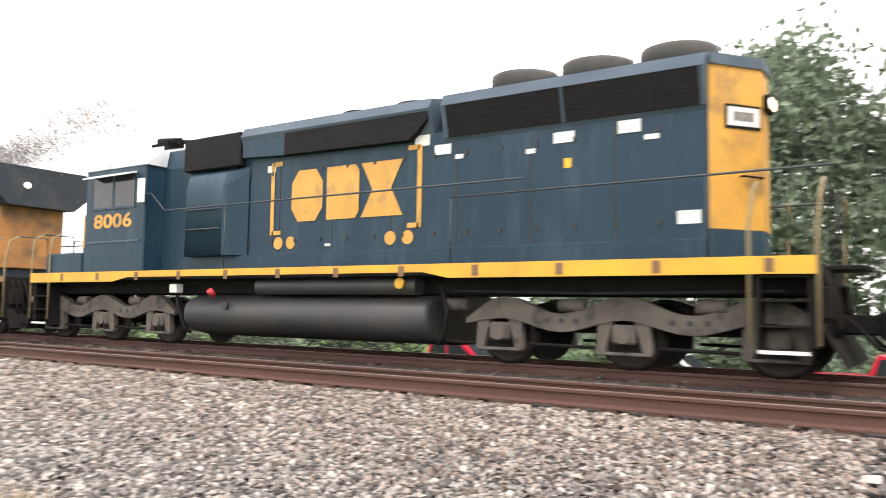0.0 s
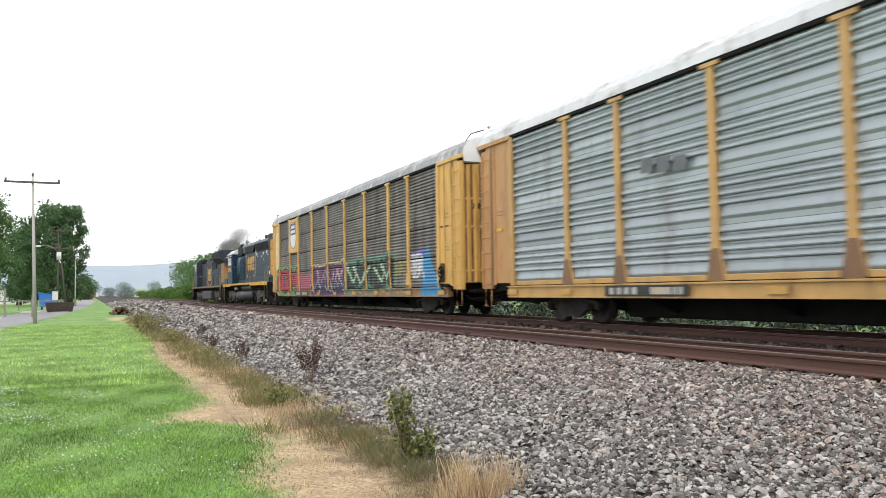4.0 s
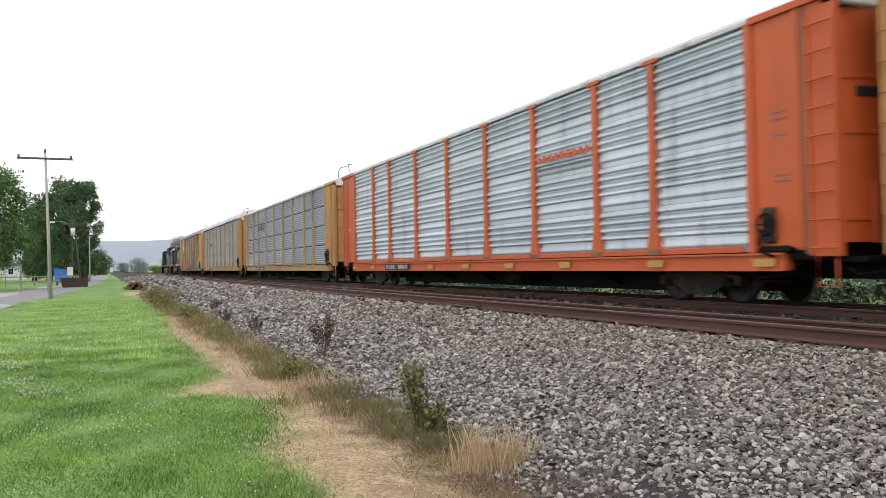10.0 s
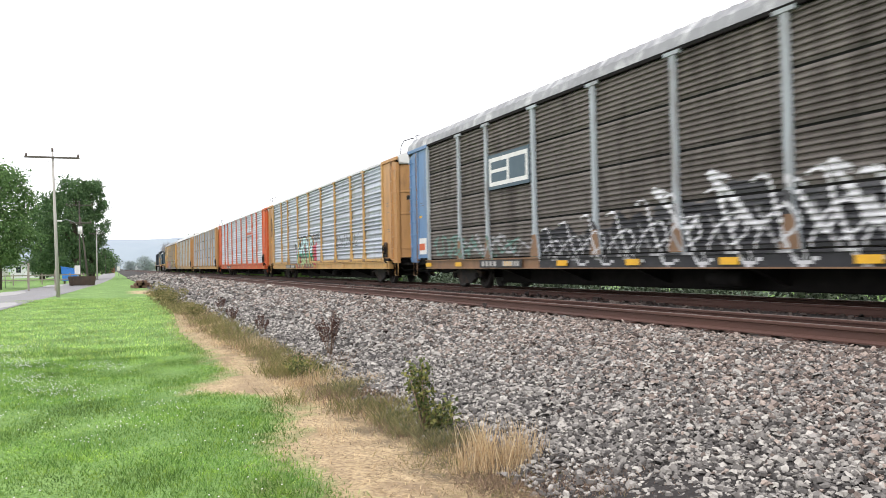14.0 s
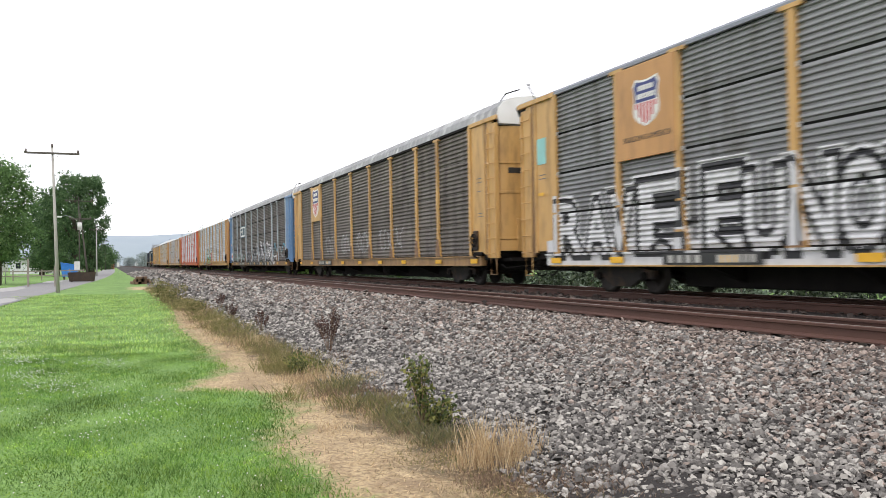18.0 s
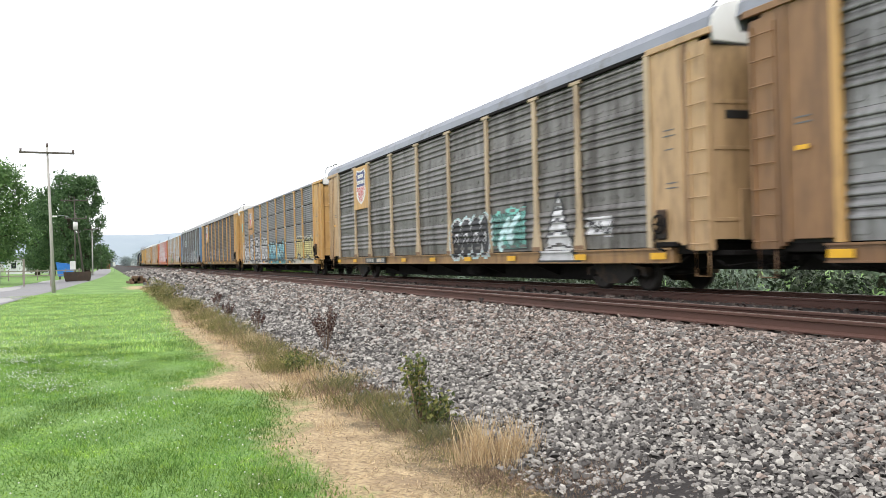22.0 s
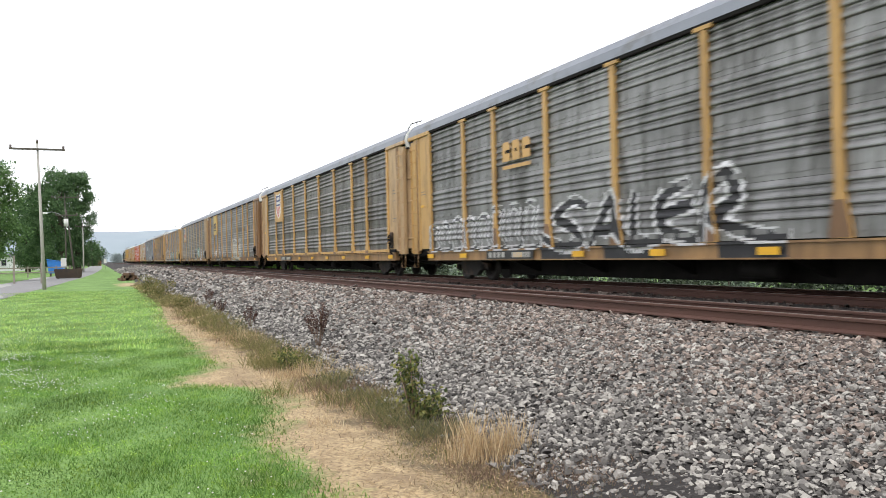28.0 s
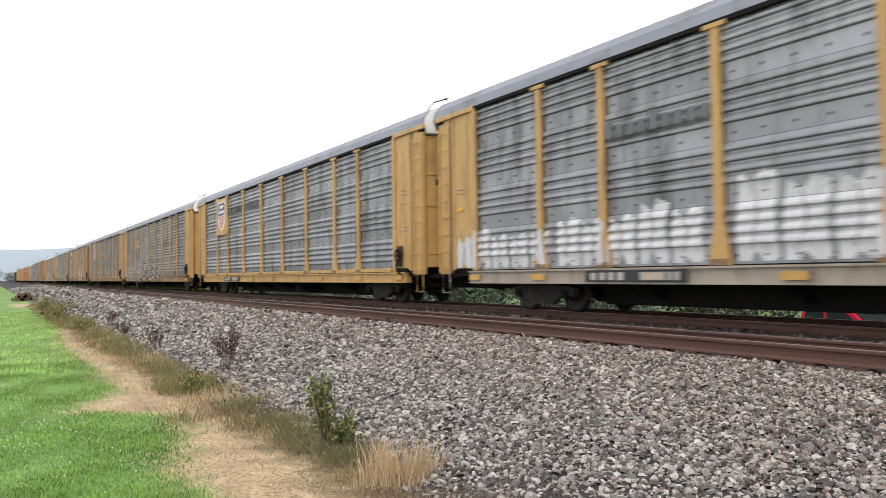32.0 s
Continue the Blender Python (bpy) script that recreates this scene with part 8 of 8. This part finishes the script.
def lawn_grass():
    x, y = field(150000, -2.6, 2.0, 3.4, 17, 1, 1.3)
    keep = x < dirt_edge(y) - 0.02 + 0.12 * np.random.default_rng(2).normal(size=len(x))
    x, y = x[keep], y[keep]
    h = np.random.default_rng(3).uniform(0.014, 0.042, len(x)) * (1 + 0.45 * np.sin(x * 2.1 + y) * np.sin(y * 1.3 + x) + 0.25 * np.sin(x * 5 - y * 3))
    blades("lawn_grass", np.stack([x, y, gz(x, y) - 0.003], 1), h, 1.0, 0.0040, M_BLADE, "short mown green lawn grass", "grass", 4)
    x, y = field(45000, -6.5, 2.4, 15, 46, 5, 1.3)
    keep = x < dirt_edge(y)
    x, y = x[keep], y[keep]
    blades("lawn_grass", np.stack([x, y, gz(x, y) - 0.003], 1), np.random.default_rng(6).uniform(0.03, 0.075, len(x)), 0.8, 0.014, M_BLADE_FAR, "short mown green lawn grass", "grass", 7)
    # a sparser stretch round the camera's feet
    x, y = field(30000, -5, 2.0, -5, 3.5, 15)
    keep = x < dirt_edge(y)
    x, y = x[keep], y[keep]
    blades("lawn_grass", np.stack([x, y, gz(x, y) - 0.003], 1), np.random.default_rng(16).uniform(0.02, 0.05, len(x)), 0.9, 0.006, M_BLADE, "short mown green lawn grass", "grass", 17)
    # clover leaves in patches, low among the blades
    g = np.random.default_rng(71)
    cx, cy = g.uniform(-2.6, 1.3, 130), 4 + 14 * g.random(130) ** 1.3
    w = g.choice(130, 26000)
    x, y = cx[w] + 0.17 * g.normal(size=26000), cy[w] + 0.28 * g.normal(size=26000)
    keep = x < dirt_edge(y) - 0.1
    x, y = x[keep], y[keep]
    p = np.stack([x, y, gz(x, y) + g.uniform(0.012, 0.034, len(x))], 1)
    n = len(p)
    a = g.uniform(0, 6.283, n)
    u = np.stack([np.cos(a), np.sin(a), g.normal(0, 0.3, n)], 1) * 0.0075
    q = np.stack([-np.sin(a), np.cos(a), g.normal(0, 0.3, n)], 1) * 0.0065
    k = np.arange(n) * 4
    tagged(new("clover", quick("clover", np.stack([p - u, p + q, p + u, p - q], 1).reshape(-1, 3), np.stack([k, k + 1, k + 2, k + 3], 1), M_CLOVER)), "low bright green clover leaves in patches among the lawn", "clover", kind="stuff")
    # clover heads
    g = np.random.default_rng(8)
    drift = np.concatenate([[(-1.35, 14.4), (-1.9, 15.6), (-0.6, 10.9), (-1.2, 12.2), (-2.1, 17.5), (-0.1, 13.5)], np.stack([g.uniform(-2.4, 1.2, 30), 4 + 14 * g.random(30)], 1)])
    w = np.concatenate([np.repeat(np.arange(6), 75), g.choice(36, 700)])
    x, y = drift[w, 0] + 0.22 * g.normal(size=len(w)), drift[w, 1] + 0.35 * g.normal(size=len(w))
    keep = (x < dirt_edge(y) - 0.2) & (y > 3.6)
    x, y = x[keep], y[keep]
    n = len(x)
    g = np.random.default_rng(9)
    z = gz(x, y) + g.uniform(0.045, 0.07, n)
    base = np.array([(1, 0, 0), (0, 1, 0), (-1, 0, 0), (0, -1, 0), (0, 0, 0.9), (0, 0, -0.7)]) * 0.0075
    v = (base[None] + np.stack([x, y, z], 1)[:, None]).reshape(-1, 3)
    tri = np.array([(0, 1, 4), (1, 2, 4), (2, 3, 4), (3, 0, 4), (1, 0, 5), (2, 1, 5), (3, 2, 5), (0, 3, 5)])
    f = (tri[None] + (np.arange(n) * 6)[:, None, None]).reshape(-1, 3)
    tagged(new("clover_flowers", quick("clover_flowers", v, f, M_WHITE)), "scattered small white clover heads in the lawn", "flowers", kind="stuff")


lawn_grass()


def verge():
    """Patchy strip of weeds where the ballast meets the worn dirt."""
    g = np.random.default_rng(21)
    for name, mt, n, hs, seed, lab in (("verge_grass", M_VERGE, 24000, (0.04, 0.2), 31, "patchy green and yellow weeds along the foot of the ballast"), ("dead_grass", M_DEAD, 17000, (0.03, 0.15), 32, "dead brown grass along the foot of the ballast"),
                                       ("straw", M_DRY, 17000, (0.03, 0.13), 33, "dry straw-coloured grass along the foot of the ballast")):
        c = np.random.default_rng(seed)
        cy = 4 + 48 * c.random(150) ** 1.25
        cx = 2.52 + 0.22 * c.normal(size=150)
        w = c.choice(150, n)
        x, y = cx[w] + 0.13 * c.normal(size=n), cy[w] + 0.22 * c.normal(size=n)
        h = c.uniform(*hs, n) * (0.5 + 0.8 * (w % 7) / 7)
        h *= np.clip((y - 4.6) / (3.2 if name == "verge_grass" else 4.0), 0.25, 1)
        blades(name, np.stack([x, y, gz(x, y) - 0.005], 1), h, 0.9, 0.0016 + 0.00016 * y, mt, lab, "weeds", seed)


verge()


def matted_weeds():
    """Low dark tangle of dead stems and seedlings between the dirt and the stones."""
    for name, mt, n, hs, seed, lab in (("matted_dead_stems", M_DEAD, 9000, (0.015, 0.06), 34, "matted dead brown stems at the foot of the ballast"), ("dull_seedlings", M_SEEDLING, 1700, (0.05, 0.17), 35, "dull green seedlings among dead stems at the foot of the ballast")):
        c = np.random.default_rng(seed)
        spots = np.array([(2.85, 4.55, 0.16), (2.62, 4.8, 0.14), (3.05, 4.35, 0.2), (2.66, 6.2, 0.12), (2.58, 6.8, 0.11), (2.62, 7.4, 0.11), (2.8, 6.2, 0.1), (2.6, 8.3, 0.12), (2.65, 9.3, 0.11), (2.45, 5.0, 0.12)])
        if name == "dull_seedlings":
            spots = spots[3:9]
        w = c.choice(len(spots), n)
        x, y = spots[w, 0] + spots[w, 2] * c.normal(size=n), spots[w, 1] + 1.6 * spots[w, 2] * c.normal(size=n)
        blades(name, np.stack([x, y, gz(x, y) - 0.004], 1), c.uniform(*hs, n), 1.3, 0.0016 + 0.00012 * y, mt, lab, "weeds", seed)


M_SEEDLING = island_mat("dull_seedling_leaves", (0.085, 0.10, 0.045), (0.17, 0.165, 0.08), (0.30, 0.26, 0.14), 0.8, 0, 3, 0.3)
matted_weeds()


def litter():
    """Short straw and dead leaves lying flat on the worn dirt."""
    g = np.random.default_rng(91)
    n = 24000
    y = 4 + 40 * g.random(n) ** 1.9
    x = dirt_edge(y) - 0.1 + (2.75 - dirt_edge(y)) * g.random(n) ** 0.8
    a = g.uniform(0, 6.283, n)
    ln, wd = g.uniform(0.006, 0.028, n) * (1 + y / 25), g.uniform(0.0008, 0.0022, n) * (1 + y / 14)
    u = np.stack([np.cos(a), np.sin(a), g.normal(0, 0.25, n)], 1) * ln[:, None]
    w = np.stack([-np.sin(a), np.cos(a), np.zeros(n)], 1) * wd[:, None]
    p = np.stack([x, y, gz(x, y) + 0.006 + g.uniform(0, 0.012, n)], 1)
    v = np.stack([p - u - w, p + u - w, p + u + w, p - u + w], 1).reshape(-1, 3)
    k = np.arange(n) * 4
    f = np.stack([k, k + 1, k + 2, k + 3], 1)
    tagged(new("straw_litter", quick("straw_litter", v, f, M_LITTER)), "scattered dry straw lying on the worn dirt", "straw", kind="stuff")


M_LITTER = island_mat("straw_litter", (0.12, 0.08, 0.045), (0.40, 0.28, 0.15), (0.66, 0.50, 0.30), 0.9, 0, 3, 0.1)
litter()


def dry_clump(at, r, n, h, seed, label="tuft of tall dry straw-coloured grass beside the gravel", material=None, lean=0.42, name="dry_grass_tuft"):
    """Ragged tuft: many short bent stalks, and a few that stand tall."""
    g = np.random.default_rng(seed)
    p = np.stack([g.normal(0, r * 1.5, n), g.normal(0, r, n), np.zeros(n)], 1)
    hs = h * (0.3 + 0.7 * g.random(n) ** 1.7) * np.exp(-0.5 * (p[:, 0] / (r * 2.2)) ** 2)
    ob = blades(name, p, hs, lean, 0.0014 + 0.00008 * at[1], material or M_DRY, label, "grass tuft", seed)
    ob.location = at


dry_clump((2.62, 5.35, 0.0), 0.075, 430, 0.50, 51)
dry_clump((2.80, 5.22, 0.0), 0.075, 260, 0.46, 52)
dry_clump((2.96, 5.36, 0.02), 0.085, 240, 0.40, 53)
dry_clump((2.70, 5.62, 0.0), 0.10, 220, 0.36, 56)
dry_clump((2.5, 10.2, 0.0), 0.17, 500, 0.28, 54)
dry_clump((2.6, 15.2, 0.0), 0.2, 500, 0.3, 55)

M_TUFT = island_mat("yellow_green_grass", (0.10, 0.115, 0.04), (0.235, 0.225, 0.085), (0.44, 0.36, 0.18), 0.85, 0, 3, 0.3)
for k, (x, y, r, h) in enumerate(((2.62, 6.25, 0.10, 0.20), (2.55, 6.75, 0.10, 0.24), (2.60, 7.25, 0.12, 0.26), (2.78, 8.05, 0.11, 0.20), (2.52, 9.2, 0.14, 0.28), (2.88, 9.6, 0.12, 0.20), (2.66, 11.4, 0.17, 0.30), (2.54, 12.6, 0.15, 0.24), (2.56, 13.7, 0.19, 0.34), (2.60, 15.9, 0.2, 0.30), (2.58, 17.5, 0.26, 0.42), (2.52, 19.8, 0.26, 0.36), (2.5, 22.4, 0.32, 0.48), (2.45, 27.5, 0.36, 0.5), (2.45, 30.5, 0.36, 0.5))):
    dry_clump((x, y, 0.0), r, 170 + 32 * k, h, 140 + k, "low yellow-green grass clump at the foot of the ballast", M_TUFT, 0.9, "grass_tuft")


def leafy_weed():
    t = thing("leafy_weed", "bushy green weed growing at the foot of the ballast", "weed", (2.72, 6.75, -0.02))
    g = random.Random(5)
    cs, st = [], Mesh()
    for i in range(15):
        a = i * 2.4
        if i < 7:  # the tall upright shoots
            q, hh, ox = g.uniform(0.02, 0.10), g.uniform(0.42, 0.66), -0.08
        else:  # lower side growth towards the stones
            q, hh, ox = g.uniform(0.08, 0.2), g.uniform(0.14, 0.32), 0.14
        top = (ox + q * math.cos(a), q * math.sin(a), hh)
        st.tube([(ox * 0.4, 0, 0), (top[0] * 0.6, top[1] * 0.5, hh * 0.55), top], 0.007, 5, 0.003)
        cs += [(ox * (1 - k) * 0.4 + top[0] * k, top[1] * k, hh * k) for k in (0.45, 0.7, 0.88, 1.0)]
    part("stems", st, M_DEAD, t)["kind"] = "stuff"
    v, f = leaves(cs, [0.07] * len(cs), 900, 0.052, 1.1, 6, 0.3, 0.35)
    part("foliage", quick("foliage", v, f, M_LEAF_WEED), None, t)


M_LEAF_STRAWY = island_mat("yellowed_weed_leaves", (0.10, 0.11, 0.035), (0.20, 0.19, 0.07), (0.38, 0.31, 0.14), 0.8, 0.0, 3, 0.3)
M_LEAF_WEED = island_mat("weed_leaves", (0.045, 0.065, 0.02), (0.115, 0.145, 0.04), (0.33, 0.31, 0.09), 0.7, 0.0, 3, 0.3)
leafy_weed()


def dock(at, h, n, seed):
    t = thing("dock_weed", "dried red-brown dock weed standing in the gravel", "weed", at, group="dock weeds")
    g = random.Random(seed)
    for i in range(n):
        a, q = i * 2.4, g.uniform(0.06, 0.24) * h / 0.7
        top = (q * math.cos(a), q * math.sin(a), h * g.uniform(0.6, 1.0))
        s = part("stalk", Mesh().tube([(0, 0, -0.03), (top[0] * 0.5, top[1] * 0.5, top[2] * 0.5), top], 0.006, 5, 0.003), M_DEAD, t)
        cs = [tuple(c * k for c in top) for k in (0.6, 0.75, 0.9, 1.0)]
        v, f = leaves(cs, [0.035] * 4, 110, 0.03, 1.6, seed + i)
        part("seed_head", quick("seed_head", v, f, M_DOCK), None, s)


dock((3.28, 12.3, 0.07), 0.72, 11, 61)
dock((3.1, 17.5, 0.05), 0.45, 6, 62)
dock((2.95, 21.0, 0.03), 0.5, 6, 63)
dock((3.3, 26.0, 0.08), 0.5, 6, 64)
bush((2.35, 33, -0.05), 0.6, 0.8, 900, 0.08, M_LEAF_STRAWY, "low green and yellow weed clump at the ballast foot", 71, "verge weeds")
bush((2.3, 37.5, -0.05), 0.7, 0.9, 900, 0.09, M_LEAF_STRAWY, "low green and yellow weed clump at the ballast foot", 72, "verge weeds")
bush((2.4, 25.0, -0.05), 0.4, 0.5, 600, 0.07, M_LEAF_STRAWY, "low green and yellow weed clump at the ballast foot", 73, "verge weeds")
bush((2.5, 10.8, -0.05), 0.28, 0.35, 500, 0.05, M_LEAF_WEED, "low green and yellow weed clump at the ballast foot", 74, "verge weeds")


# ---- what moves ----
EASE_T = [0, 1, 2, 3, 4, 5, 6, 7, 8, 9, 10, 11, 12, 13, 14, 15.5, 17, 18, 19, 20, 21, 22, 23, 24, 25, 26.5, 28, 29, 30, 31, 32]
EASE_Y = [1.5, 1.49, 0.85, 0.97, 0.2, 0.33, 0.17, 0.05, 0.25, -0.35, -0.13, 0.12, 0.02, 0, -0.12, 0.1, 0.47, 0.05, -0.04, -0.18, -0.29, 0, 0, 0.22, -0.19, 0, 0.24, 0.41, -0.19, -0.46, 0]


def run(t):
    """How far the train has come along the track, with the small surges of its pace."""
    return 12.21 * t + 0.0003 * t * t - float(np.interp(t, EASE_T, EASE_Y))


STARTS = [-1.26, -1.40, -1.67, -1.96, -1.44, -1.72, -1.45, -1.76, -2.07, -1.86, -2.05, -1.51, -1.84, -1.50]


def motions():
    times = [float(i) for i in range(33)]
    for k, car in enumerate(CARS):
        walk(car, [(t, pose(TRAIN_X, STARTS[k] + run(t) - HALF - k * PITCH, RAIL_Z)) for t in times])
    walk(LOCO_SECOND, [(t, pose(TRAIN_X, 2.9 + run(t), RAIL_Z)) for t in times])
    walk(LOCO_LEAD, [(t, pose(TRAIN_X, 22.8 + run(t), RAIL_Z)) for t in times])
    walk(PLUME, [(t, pose(TRAIN_X, 22.8 + run(t), RAIL_Z)) for t in times])
    # wheels roll, one row for each thirtieth of a second; wheelsets that sit alike in their trucks share their keys
    fine, keyed = [i / 30 for i in range(961)], {}
    for ws, y, r in SPINNING:
        if (y, r) not in keyed:
            walk(ws, [(t, pose(0, y, r, -math.degrees(run(t) / r) % 360)) for t in fine])
            keyed[y, r] = ws.animation_data
        else:
            ws.rotation_mode = "QUATERNION"
            ws.animation_data_create()
            ws.animation_data.action = keyed[y, r].action
            ws.animation_data.action_slot = keyed[y, r].action_slot


motions()
